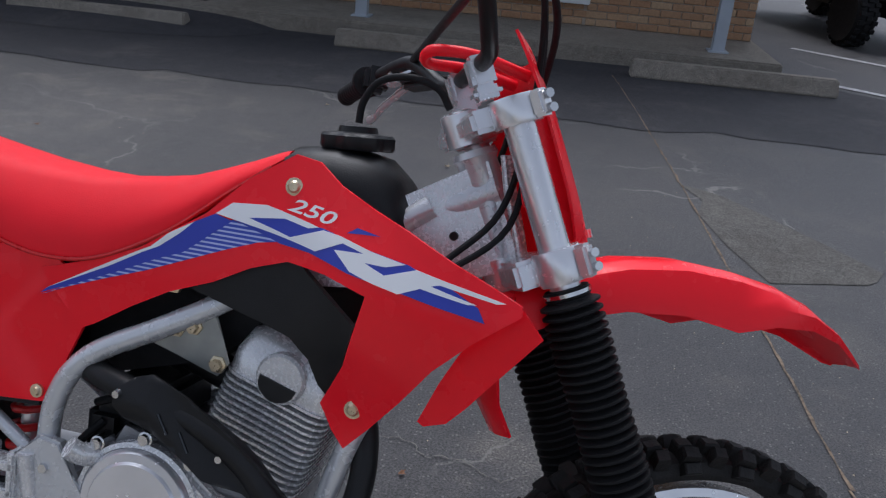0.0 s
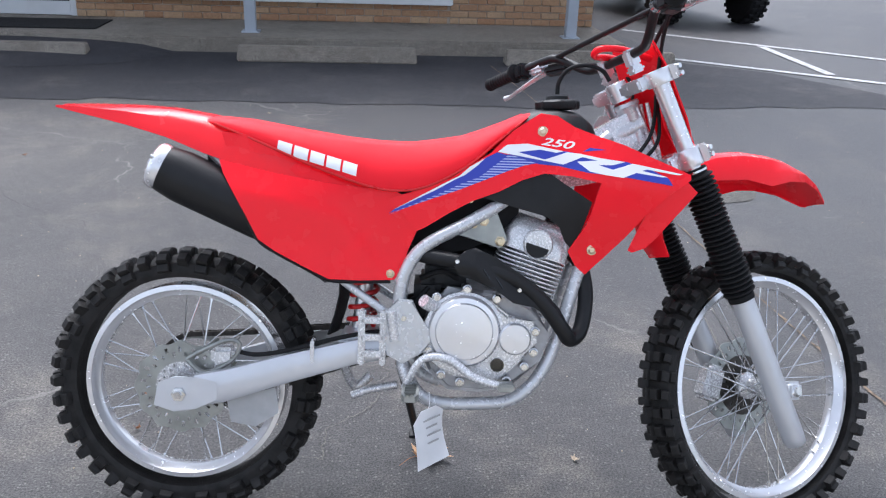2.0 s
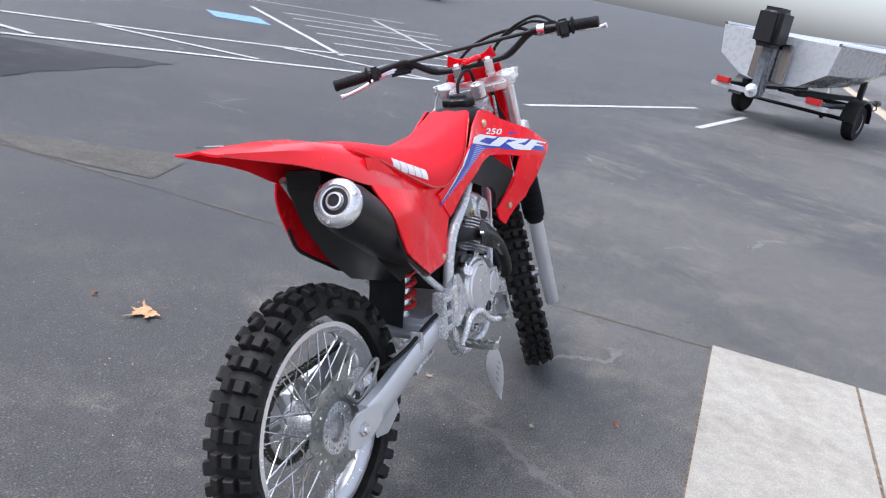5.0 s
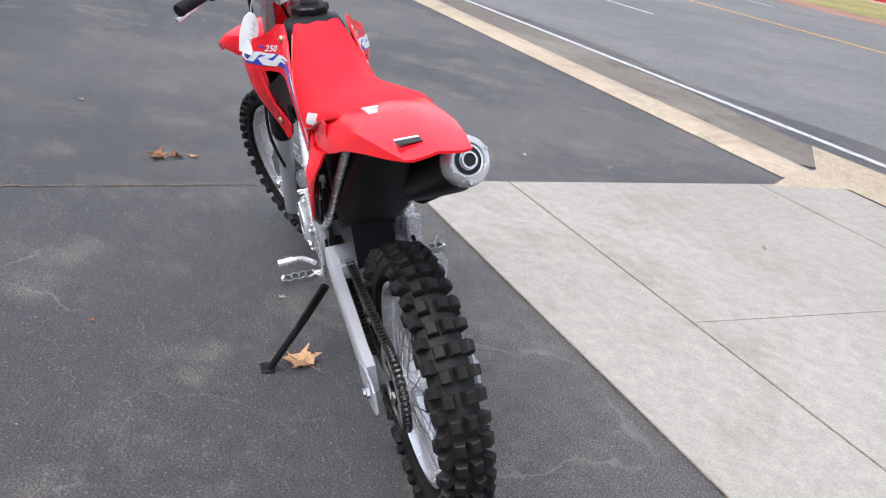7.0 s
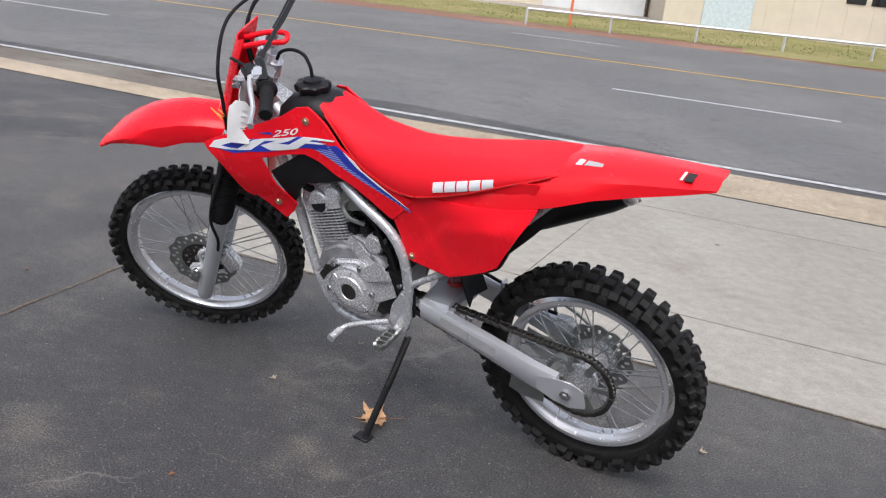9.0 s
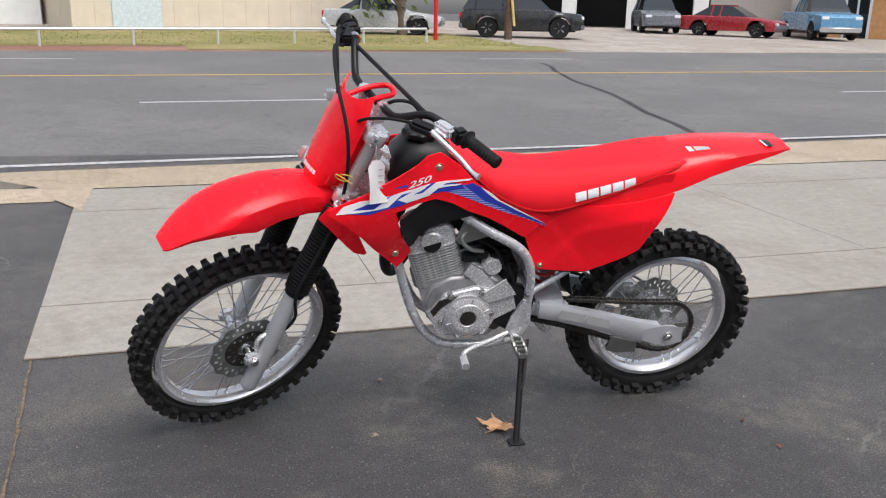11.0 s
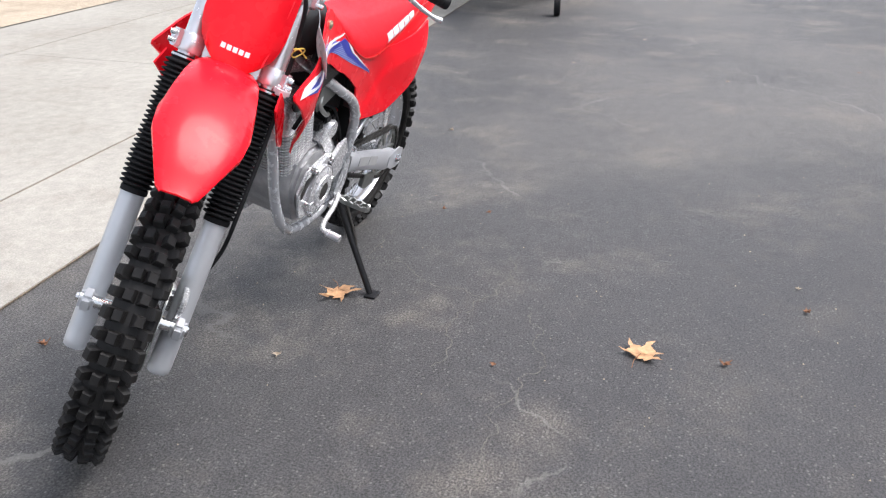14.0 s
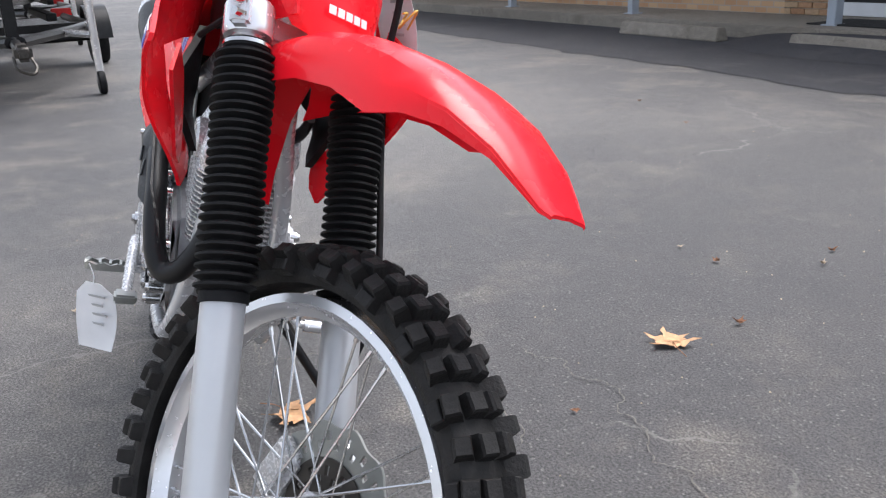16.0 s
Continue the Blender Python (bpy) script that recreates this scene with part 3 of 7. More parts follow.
wall_piece(1.35, 3.0, 0.15, 3.2)
wall_piece(-2.35, 1.35, 0.15, 0.42)
wall_piece(-2.35, 1.35, 2.3, 3.2)
wall_piece(-2.75, -2.35, 0.15, 3.2)
wall_piece(-4.95, -2.75, 2.25, 3.2)
wall_piece(-20, -4.95, 0.15, 3.2)
part("side_wall", box(2.75, 3.0, 10.0, 22, 0.0, 3.2), BRICKFAR, wall, smooth=False)
part("roof", box(-20.5, 3.3, 8.5, 22.5, 3.2, 3.5, 0.02), FRAMEW, wall, "pale flat porch roof", smooth=False)
part("back_wall", box(-20, 3.0, 21.8, 22, 0, 3.2), BRICKFAR, wall, smooth=False)
brk = part("brick", box(0, 0.2, 0, 0.02, 0, 0.064, 0.004, seg=1), BRICK, wall, m=Matrix.Translation((0, 0, -5)), smooth=False)
bricks = 0
first = True
for row in range(19):
    z = 0.155 + row * 0.075
    off = 0.105 if row % 2 else 0.0
    for u0, u1, top in ((1.35, 3.0, 20), (-2.35, 1.35, 3), (-2.75, -2.35, 12), (-5.6, -4.95, 9)):
        if row > top:
            continue
        u = u0 + off - 0.105
        while u < u1 - 0.02:
            a, c = max(u, u0), min(u + 0.2, u1)
            if c - a > 0.04 and bricks < 300:
                mm = Matrix.Translation((a, 9.732, z)) @ Matrix.Diagonal(((c - a) / 0.2, 1, 1, 1))
                if first:
                    brk.matrix_basis, first = mm, False
                else:
                    share("brick", brk, mm, wall)
                bricks += 1
            u += 0.21
part("wall_section", box(1.35, 3.0, 9.738, 9.7495, 1.6, 3.2), BRICKFAR, wall, smooth=False)
part("wall_section", box(-20, -5.6, 9.738, 9.7495, 0.15, 3.2), BRICKFAR, wall, smooth=False)

win = tagged(thing("window_1", "wide dark shop window with pale frame", "window", SH), kind="structure")
part("window_sill", box(-2.37, 1.37, 9.66, 9.8, 0.36, 0.43, 0.008), FRAMEW, win)
for k, (a, c) in enumerate(((-2.33, -1.25), (-1.2, 0.0), (0.05, 1.33))):
    part("pane", box(a, c, 9.86, 9.872, 0.48, 2.26), GLASSDK, win, smooth=False)
for a in (-2.35, -1.25, 0.0, 1.29):
    part("window_frame", box(a, a + 0.06, 9.8, 9.9, 0.43, 2.3, 0.006), FRAMEW, win)
part("window_frame", box(-2.35, 1.35, 9.8, 9.9, 0.43, 0.49, 0.006), FRAMEW, win)
part("window_frame", box(-2.35, 1.35, 9.8, 9.9, 2.24, 2.3, 0.006), FRAMEW, win)
part("window_poster", box(-1.18, 0.4, 9.845, 9.85, 0.5, 1.0), FRAMEW, win, "pale poster in the window")
door = tagged(thing("door_1", "double glazed shop door with pale frame", "door", SH), kind="structure")
for a in (-4.95, -3.88, -3.82, -2.83):
    part("door_frame", box(a, a + 0.08, 9.78, 9.9, 0.15, 2.25, 0.006), FRAMEW, door)
for a, c in ((-4.87, -3.88), (-3.74, -2.83)):
    part("pane", box(a, c, 9.84, 9.852, 0.3, 2.2), GLASSDK, door, smooth=False)
    part("door_rail", box(a, c, 9.8, 9.88, 0.155, 0.3, 0.006), FRAMEW, door)
# solid black box put behind the panes as the room's shade
inside = tagged(part("shop_interior", box(-5.2, 1.6, 10.4, 14, 0.1, 2.5), BLACKP, m=SH, smooth=False), "black box in place of the unlit room behind the shop windows", "room", kind="structure")
mt = tagged(part("door_mat", box(-4.4, -2.3, 8.80, 9.45, 0.15, 0.165, 0.004), MATM, m=SH, smooth=False), "black rubber door mat on the porch", "mat")
pst = thing("porch_post", "grey blue painted square porch post", "post", SH @ Matrix.Translation((2.54, 8.86, 0.15)), "porch posts")
part("shaft", box(-0.055, 0.055, -0.055, 0.055, 0, 3.05, 0.006), POSTM, pst)
part("base_plate", box(-0.09, 0.09, -0.09, 0.09, 0, 0.015, 0.003), POSTM, pst)
for u in (-0.78, -4.1, -7.4, -10.7):
    copy_thing(pst, SH @ Matrix.Translation((u, 8.86, 0.15)))
b = box(-0.845, 0.845, -0.09, 0.09, 0.0, 0.14)
for v in b.verts:
    if v.co.z > 0.1:
        v.co.y *= 0.6
        v.co.x *= 0.985
bevel(b, 0.012, 2)
stop = tagged(part("wheel_stop", b, PORCH, m=SITE @ Matrix.Translation((2.66, 6.26, 0.004))), "worn grey concrete wheel stop on asphalt", "wheel stop", "wheel stops")
for u, dv in ((0.125, 0.0), (-2.9, -0.02), (-5.6, 0.03)):
    copy_thing(stop, SITE @ Matrix.Translation((u, 6.26 + dv, 0.004)) @ pose(0, 0, 0, 0, 0, 20 * dv))
b = bmesh.new()
rows = []
for i in range(13):
    u = -4.9 + 3.4 * i / 12
    e = math.sin(math.pi * i / 12) ** 0.5
    rows.append([(u, 8.49, 0.006 + 0.12 * e), (u, 8.2, 0.006 + 0.10 * e), (u, 8.2 - 0.7 * e, 0.006)])
tagged(part("ramp", loft(rows, ring=False), SEALED, m=SH), "black asphalt ramp up to the porch", "ramp", kind="structure")


# ---- the dirt bike ----
def shell(bm, t):
    """Thickness straight down, for thin drooping sheets."""
    outer = list(bm.faces)
    dup = bmesh.ops.duplicate(bm, geom=bm.verts[:] + bm.edges[:] + bm.faces[:])
    vmap = dup["vert_map"]
    for e in {e for f in outer for e in f.edges if len(e.link_faces) == 1}:
        a, c = e.verts
        bm.faces.new((a, c, vmap[c], vmap[a]))
    for g in dup["geom"]:
        if isinstance(g, bmesh.types.BMVert):
            g.co.z -= t
    return bm


LEAN = radians(15.35)
bike = thing("dirt_bike", "red off-road motorcycle with blue graphics on its side stand", "motorcycle", Matrix.Translation((0, -0.084, 0)) @ Matrix.Rotation(-LEAN, 4, "X"))
RK = radians(24.5)
AX = Vector((-math.sin(radians(25)), 0, math.cos(radians(25))))
STEER = Matrix.Translation((1.396, 0, 0.314)) @ Matrix.Rotation(radians(26), 4, AX) @ Matrix.Translation((-1.396, 0, -0.314))


def settle(bm):
    """Lets the frame and bodywork sit a little higher and further back than the rear axle's drawing line."""
    for v in bm.verts:
        w = max(sstep(0.05, 0.42, v.co.x), sstep(0.45, 0.65, v.co.z))
        v.co.x -= 0.019 * w
        v.co.z += 0.010 + 0.011 * w - 0.008 * sstep(0.0, -0.25, v.co.x)


def P(name, bm, material, parent=None, label="", m=None, smooth=True, angle=40, drawn=True):
    if drawn and m is None and (parent is None or parent.matrix_basis == Matrix.Identity(4)):
        settle(bm)
    return part(name, bm, material, parent if parent else bike, label, m, smooth, angle)


def wheel(name, centre, R, rim_r, width, mx, knobs, label):
    m = mx @ Matrix.Translation(centre)
    w2 = width / 2
    # rim: an open box section
    pr = [(rim_r + 0.004, -w2 * 0.52), (rim_r + 0.004, -w2 * 0.60), (rim_r - 0.008, -w2 * 0.62), (rim_r - 0.014, -w2 * 0.40), (rim_r - 0.024, -w2 * 0.25), (rim_r - 0.026, 0), (rim_r - 0.024, w2 * 0.25), (rim_r - 0.014, w2 * 0.40), (rim_r - 0.008, w2 * 0.62), (rim_r + 0.004, w2 * 0.60), (rim_r + 0.004, w2 * 0.52), (rim_r - 0.004, 0.0)]
    rim = P(name, lathe(pr, 72, closed=True), ALU, None, label, m)
    # tyre carcass with knobs
    Rb = R - 0.017
    h = Rb - rim_r
    car = []
    for i in range(17):
        a = math.pi * (i / 16) * 1.28 - math.pi * 0.14
        car.append((rim_r + h * 0.52 + h * 0.48 * math.sin(a), -w2 * math.cos(a) * (0.98 if 3 < i < 13 else 0.86)))
    tb = lathe(car, 84, closed=True)

    blocks = {}

    def knob(ang, ya, sx, sy, hh, twist=0.0):
        """A tread block at angle ang round the wheel and ya round the tyre's section."""
        c = (rim_r + h * 0.52 + (h * 0.48) * math.cos(ya), w2 * math.sin(ya))
        fr = Matrix.Rotation(-ang, 4, "Y") @ Matrix.Translation((c[0], c[1], 0)) @ Matrix.Rotation(ya, 4, "Z") @ Matrix.Rotation(twist, 4, "X")
        key = (round(sx, 4), round(sy, 4), hh)
        if key not in blocks:
            kb = bmesh.new()
            vs = []
            for x, f in ((-0.008, 1.14), (hh * 0.8, 0.98), (hh, 0.82)):
                vs += [kb.verts.new((x, y * sy / 2 * f, z * sx / 2 * f)) for y, z in ((-1, -1), (1, -1), (1, 1), (-1, 1))]
            kb.faces.new(vs[8:])
            for k in (0, 4):
                for i in range(4):
                    kb.faces.new((vs[k + i], vs[k + (i + 1) % 4], vs[k + 4 + (i + 1) % 4], vs[k + 4 + i]))
            blocks[key] = P("tread_block", kb, TYRE, rim, "", fr, smooth=False)
        else:
            share("tread_block", blocks[key], fr, rim)

    for i in range(knobs):
        a = 2 * math.pi * i / knobs
        s = 2 * math.pi * R / knobs
        if i % 2 == 0:
            for y in (-0.27, 0.27):
                knob(a, y, s * 0.54, width * 0.22, 0.017)
        else:
            for y in (-0.36, 0.36) if i % 4 == 1 else (-0.25, 0.25):
                knob(a, y, s * 0.52, width * 0.22, 0.017)
        for y in (-0.82, 0.82):
            knob(a + s / R * 0.5 * (1 if y > 0 else 0), y, s * (0.55 if i % 2 else 0.44), width * 0.20, 0.021, 0.1 if y > 0 else -0.1)
        for y in (-1.28, 1.28):
            if i % 2:
                knob(a, y, s * 0.55, width * 0.17, 0.009)
    P("tyre", tb, TYRE, rim, "black knobbly off-road tyre", smooth=True, angle=25)
    return rim


def spokes(rim, hub_r, hub_y, rim_r, n=9):
    for side in (-1, 1):
        for tang in (-1, 1):
            a = math.radians(8 if side > 0 else -2)
            off = math.radians(48) * tang
            p0 = Vector((hub_r * math.cos(a + off), side * hub_y, hub_r * math.sin(a + off)))
            p1 = Vector(((rim_r - 0.02) * math.cos(a + tang * 0.09), side * 0.006, (rim_r - 0.02) * math.sin(a + tang * 0.09)))
            pn = p1.lerp(p0, 0.07)
            b = tube([p0, p1], 0.0019, 6, smooth=False)
            tube([p1, pn], 0.0034, 6, smooth=False, bm=b)
            s0 = P("spoke", b, CHROME, rim)
            for i in range(1, n):
                share("spoke", s0, Matrix.Rotation(2 * math.pi * i / n + tang * 0.03, 4, "Y"), rim)


def disc(r0, r1, y, t=0.004, n=72, petal=0.004, ring=True):
    b = bmesh.new()
    bands = [r0, r0 + (r1 - r0) * 0.28, r0 + (r1 - r0) * 0.5, r0 + (r1 - r0) * 0.78, r1]
    lay = []
    for s in (-t / 2, t / 2):
        lay.append([[b.verts.new(((rr + (petal * math.cos(12 * 2 * math.pi * j / n) if k == 4 else 0)) * math.cos(2 * math.pi * j / n), y + s, (rr + (petal * math.cos(12 * 2 * math.pi * j / n) if k == 4 else 0)) * math.sin(2 * math.pi * j / n))) for j in range(n)] for k, rr in enumerate(bands)])
    for k in range(4):
        for j in range(n):
            j2 = (j + 1) % n
            if (k == 1 and j % 4 == 0) or (k == 2 and j % 4 == 2):
                for kk, ja, jb in ((k, j, j2), (k + 1, j2, j)):
                    b.faces.new((lay[0][kk][ja], lay[0][kk][jb], lay[1][kk][jb], lay[1][kk][ja]))
                for jj in (j, j2):
                    b.faces.new((lay[0][k][jj], lay[0][k + 1][jj], lay[1][k + 1][jj], lay[1][k][jj]))
                continue
            b.faces.new((lay[0][k][j], lay[0][k][j2], lay[0][k + 1][j2], lay[0][k + 1][j]))
            b.faces.new((lay[1][k][j], lay[1][k + 1][j], lay[1][k + 1][j2], lay[1][k][j2]))
    for k in (0, 4):
        for j in range(n):
            j2 = (j + 1) % n
            b.faces.new((lay[0][k][j], lay[0][k][j2], lay[1][k][j2], lay[1][k][j]))
    return b


RAX = Vector((0.0, 0, 0.326))
FAX = Vector((1.462, 0, 0.346))
ID = Matrix.Identity(4)
rw = wheel("rear_wheel", RAX + Vector((0, 0, 0.010)), 0.332, 0.240, 0.108, ID, 40, "silver spoked rear wheel rim")
fw = wheel("front_wheel", FAX + Vector((-0.018, 0, 0.007)), 0.347, 0.277, 0.094, STEER, 48, "silver spoked front wheel rim")
P("hub", lathe([(0.012, -0.055), (0.042, -0.052), (0.045, -0.045), (0.045, -0.040), (0.028, -0.030), (0.026, 0.03), (0.050, 0.042), (0.050, 0.055), (0.012, 0.058)], 36), CAST, rw)
P("hub", lathe([(0.010, -0.045), (0.032, -0.042), (0.034, -0.032), (0.022, -0.022), (0.020, 0.022), (0.034, 0.032), (0.034, 0.042), (0.010, 0.045)], 36), CAST, fw)
spokes(rw, 0.044, 0.044, 0.241)
spokes(fw, 0.033, 0.037, 0.277)
P("brake_disc", disc(0.062, 0.110, -0.066), STEELP, rw, "drilled steel brake disc")
P("disc_carrier", disc(0.036, 0.064, -0.064, 0.006, 48, 0.0), CAST, rw)
P("brake_disc", disc(0.075, 0.120, 0.058), STEELP, fw, "drilled steel brake disc")
P("disc_carrier", disc(0.030, 0.077, 0.056, 0.005, 48, 0.0), DARKMET, fw)
# sprocket with teeth
b = bmesh.new()
lay = []
for y in (0.066, 0.072):
    lay.append([[b.verts.new((r * math.cos(2 * math.pi * j / 200), y, r * math.sin(2 * math.pi * j / 200))) for j in range(200)] for r in (0.088,)] + [[b.verts.new(((0.106 if j % 4 < 2 else 0.099) * math.cos(2 * math.pi * j / 200), y, (0.106 if j % 4 < 2 else 0.099) * math.sin(2 * math.pi * j / 200))) for j in range(200)]])
for j in range(200):
    k = (j + 1) % 200
    b.faces.new((lay[0][0][j], lay[0][0][k], lay[0][1][k], lay[0][1][j]))
    b.faces.new((lay[1][0][j], lay[1][0][k], lay[1][1][k], lay[1][1][j]))
    for q in (0, 1):
        b.faces.new((lay[0][q][j], lay[0][q][k], lay[1][q][k], lay[1][q][j]))
for i in range(6):
    bb = box(0.04, 0.09, 0.066, 0.072, -0.010, 0.010, 0.002)
    join(b, bb, Matrix.Rotation(2 * math.pi * i / 6, 4, "Y"))
P("sprocket", b, STEELP, rw, "pale toothed rear sprocket")

# chain: links round the loop
FS, fr_, rr_ = Vector((0.565, 0, 0.425)), 0.030, 0.1005
dv = FS - RAX
base = math.atan2(dv.z, dv.x)
al = math.acos((rr_ - fr_) / dv.length)
path = []
for i in range(41):
    t = base + al + (2 * math.pi - 2 * al) * i / 40
    path.append(RAX + Vector((rr_ * math.cos(t), 0, rr_ * math.sin(t))))
for i in range(13):
    t = base - al + 2 * al * i / 12
    path.append(FS + Vector((fr_ * math.cos(t), 0, fr_ * math.sin(t))))
path.append(path[0])
dist = [0.0]
for a, c in zip(path, path[1:]):
    dist.append(dist[-1] + (c - a).length)
nl = 108
b = bmesh.new()
for i in range(nl):
    s = dist[-1] * i / nl
    pt = [Vector((np.interp(s + e, dist, [q.x for q in path]), 0, np.interp(s + e, dist, [q.z for q in path]))) for e in (0, 0.0155)]
    d = (pt[1] - pt[0]).normalized()
    w = 0.010 if i % 2 else 0.0075
    for y in (0.069 - w, 0.069 + w):
        mm = Matrix.Translation(((pt[0] + pt[1]) / 2) + Vector((0, y, 0))) @ d.to_track_quat("X", "Z").to_matrix().to_4x4()
        join(b, box(-0.0105, 0.0105, -0.001, 0.001, -0.0065, 0.0065, 0.0025, seg=1), mm)
    join(b, box(-0.004, 0.004, -0.008, 0.008, -0.004, 0.004), Matrix.Translation(pt[0] + Vector((0, 0.069, 0))))
P("chain", b, DARKMET, None, "dark steel drive chain", smooth=False)

# swingarm
sw = bmesh.new()
for s in (-1, 1):
    rows = []
    for x, zc, hh, yc in ((0.045, 0.332, 0.037, 0.112), (0.12, 0.345, 0.038, 0.112), (0.28, 0.385, 0.034, 0.110), (0.44, 0.424, 0.029, 0.108), (0.50, 0.437, 0.030, 0.105)):
        t = 0.014
        rows.append([(x, s * (yc - t), zc - hh), (x, s * (yc + t * 0.7), zc - hh), (x, s * (yc + t), zc - hh * 0.8), (x, s * (yc + t), zc + hh * 0.8), (x, s * (yc + t * 0.7), zc + hh), (x, s * (yc - t), zc + hh)])
    join(sw, bevel(loft(rows), 0.003, 2, 50))
join(sw, box(0.40, 0.52, -0.11, 0.11, 0.405, 0.465, 0.015))
swing = P("swingarm", sw, SWINGALU, None, "brushed aluminium box-section swingarm")
for s in (-1, 1):
    oc = [(-0.045, 0.300), (-0.035, 0.352), (0.0, 0.368), (0.05, 0.366), (0.10, 0.355), (0.10, 0.315), (0.05, 0.290), (0.0, 0.282)]
    P("axle_plate", bevel(panel(oc, lambda x, z: 0.128, 0.008, 0.2, sgn=s), 0.002, 1), SWINGALU, swing)
    P("axle_nut", lathe([(0.0, 0.142), (0.009, 0.142), (0.010, 0.136), (0.017, 0.135), (0.018, 0.128)], 6, Matrix.Translation((RAX.x + 0.012, 0, RAX.z)) @ Matrix.Diagonal((1, s, 1, 1))), CHROME, swing)
for k in range(2):
    x0 = 0.235 + k * 0.105
    b = box(x0, x0 + 0.095, 0.1235, 0.1245, -0.016, 0.016)
    moved(b, Matrix.Translation((0, 0, 0.388)) @ Matrix.Translation((0.28, 0, 0)) @ Matrix.Rotation(-radians(14), 4, "Y") @ Matrix.Translation((-0.28, 0, 0)))
    P("label_plate", b, TAGGREY, swing, "grey printed warning label")
# chain guide and slider, brake caliper and hose at the back
P("chain_guide", bevel(panel([(0.10, 0.270), (0.20, 0.292), (0.21, 0.245), (0.17, 0.225), (0.10, 0.235)], lambda x, z: 0.086, 0.02, 0.5, sgn=1), 0.004, 1), STEELP)
P("disc_guard", bevel(panel([(0.12, 0.30), (0.24, 0.33), (0.25, 0.27), (0.19, 0.235), (0.13, 0.25)], lambda x, z: 0.092, 0.004, 0.5, sgn=-1), 0.002, 1), TAGGREY)
cal = P("rear_caliper", box(0.075, 0.135, -0.092, -0.045, 0.385, 0.430, 0.01), CAST)
P("caliper_bracket", tube([(0.02, -0.09, 0.40), (0.06, -0.095, 0.425), (0.12, -0.098, 0.45), (0.15, -0.096, 0.44), (0.13, -0.09, 0.40), (0.06, -0.09, 0.37), (0.02, -0.09, 0.40)], 0.0055, 8), STEELP, cal)
P("brake_hose", tube([(0.14, -0.085, 0.42), (0.20, -0.098, 0.415), (0.30, -0.112, 0.432), (0.42, -0.115, 0.462), (0.50, -0.125, 0.478), (0.53, -0.12, 0.46)], 0.0055, 8), RUBBER)
P("hose_clip", box(0.335, 0.345, -0.131, -0.095, 0.40, 0.455, 0.003), ALU)

# frame: one tube loop a side, with head gusset and rear loop
for s in (-1, 1):
    y = lambda v: s * v
    P("frame_tube", tube([(1.115, y(0.012), 0.905), (1.03, y(0.03), 0.76), (0.97, y(0.055), 0.629), (0.925, y(0.07), 0.47), (0.88, y(0.082), 0.37), (0.82, y(0.09), 0.315), (0.75, y(0.094), 0.303), (0.64, y(0.096), 0.303), (0.585, y(0.1), 0.335), (0.548, y(0.106), 0.42), (0.542, y(0.112), 0.52), (0.552, y(0.115), 0.61), (0.595, y(0.112), 0.678), (0.69, y(0.100), 0.733), (0.75, y(0.086), 0.768), (0.80, y(0.072), 0.800), (0.90, y(0.058), 0.85), (1.03, y(0.035), 0.95)], 0.0155, 12), SILVER, None, "silver painted steel frame tube")
    P("subframe_tube", tube([(0.545, y(0.108), 0.50), (0.40, y(0.105), 0.60), (0.22, y(0.10), 0.76), (0.10, y(0.09), 0.88)], 0.010, 10), SILVER)
    pl_ = [(0.515, 0.525), (0.541, 0.560), (0.575, 0.555), (0.595, 0.510), (0.622, 0.470), (0.600, 0.432), (0.555, 0.405), (0.515, 0.425), (0.505, 0.47)] if s < 0 else [(0.535, 0.47), (0.56, 0.485), (0.59, 0.43), (0.605, 0.375), (0.585, 0.335), (0.55, 0.34), (0.532, 0.40)]
    P("pivot_plate", bevel(panel(pl_, lambda x, z: 0.136 if s < 0 else 0.126, 0.02, 0.5, sgn=s), 0.004, 2), SILVER, None, "grey pivot cover plate" if s < 0 else "")
    P("plate_bolt", lathe([(0, 0.141), (0.007, 0.141), (0.008, 0.134)], 6, Matrix.Translation((0.555, 0, 0.515)) @ Matrix.Diagonal((1, s, 1, 1))), CHROME)
gus = loft([[(1.095, -0.024, 1.02), (1.095, 0.024, 1.02), (1.16, 0.026, 0.885), (1.16, -0.026, 0.885)], [(1.035, -0.026, 0.985), (1.035, 0.026, 0.985), (1.09, 0.034, 0.86), (1.09, -0.034, 0.86)], [(0.945, -0.045, 0.93), (0.945, 0.045, 0.93), (0.96, 0.062, 0.83), (0.96, -0.062, 0.83)], [(0.85, -0.07, 0.90), (0.85, 0.07, 0.90), (0.87, 0.07, 0.82), (0.87, -0.07, 0.82)]])
P("top_tube", tube([(1.112, 0, 0.985), (1.04, 0, 0.945), (0.95, 0, 0.895)], [0.030, 0.029, 0.026], 18), SILVER, None, "silver top frame tube")
for s in (-1, 1):
    P("weld_bead", tube([(1.115, s * 0.030, 1.03), (1.128, s * 0.033, 0.98), (1.146, s * 0.032, 0.93), (1.158, s * 0.028, 0.89)], [0.0045, 0.0052, 0.0045, 0.005], 8), CAST)
    # no opening cut: a black disc paints the dark of the hole
    P("gusset_hole", lathe([(0.0, 0.0365), (0.006, 0.0365), (0.006, 0.030)], 14, Matrix.Translation((1.065, 0, 0.915)) @ Matrix.Diagonal((1, s, 1, 1))), BLACKP)
P("head_gusset", bevel(gus, 0.012, 3), CAST, None, "silver welded head gusset")
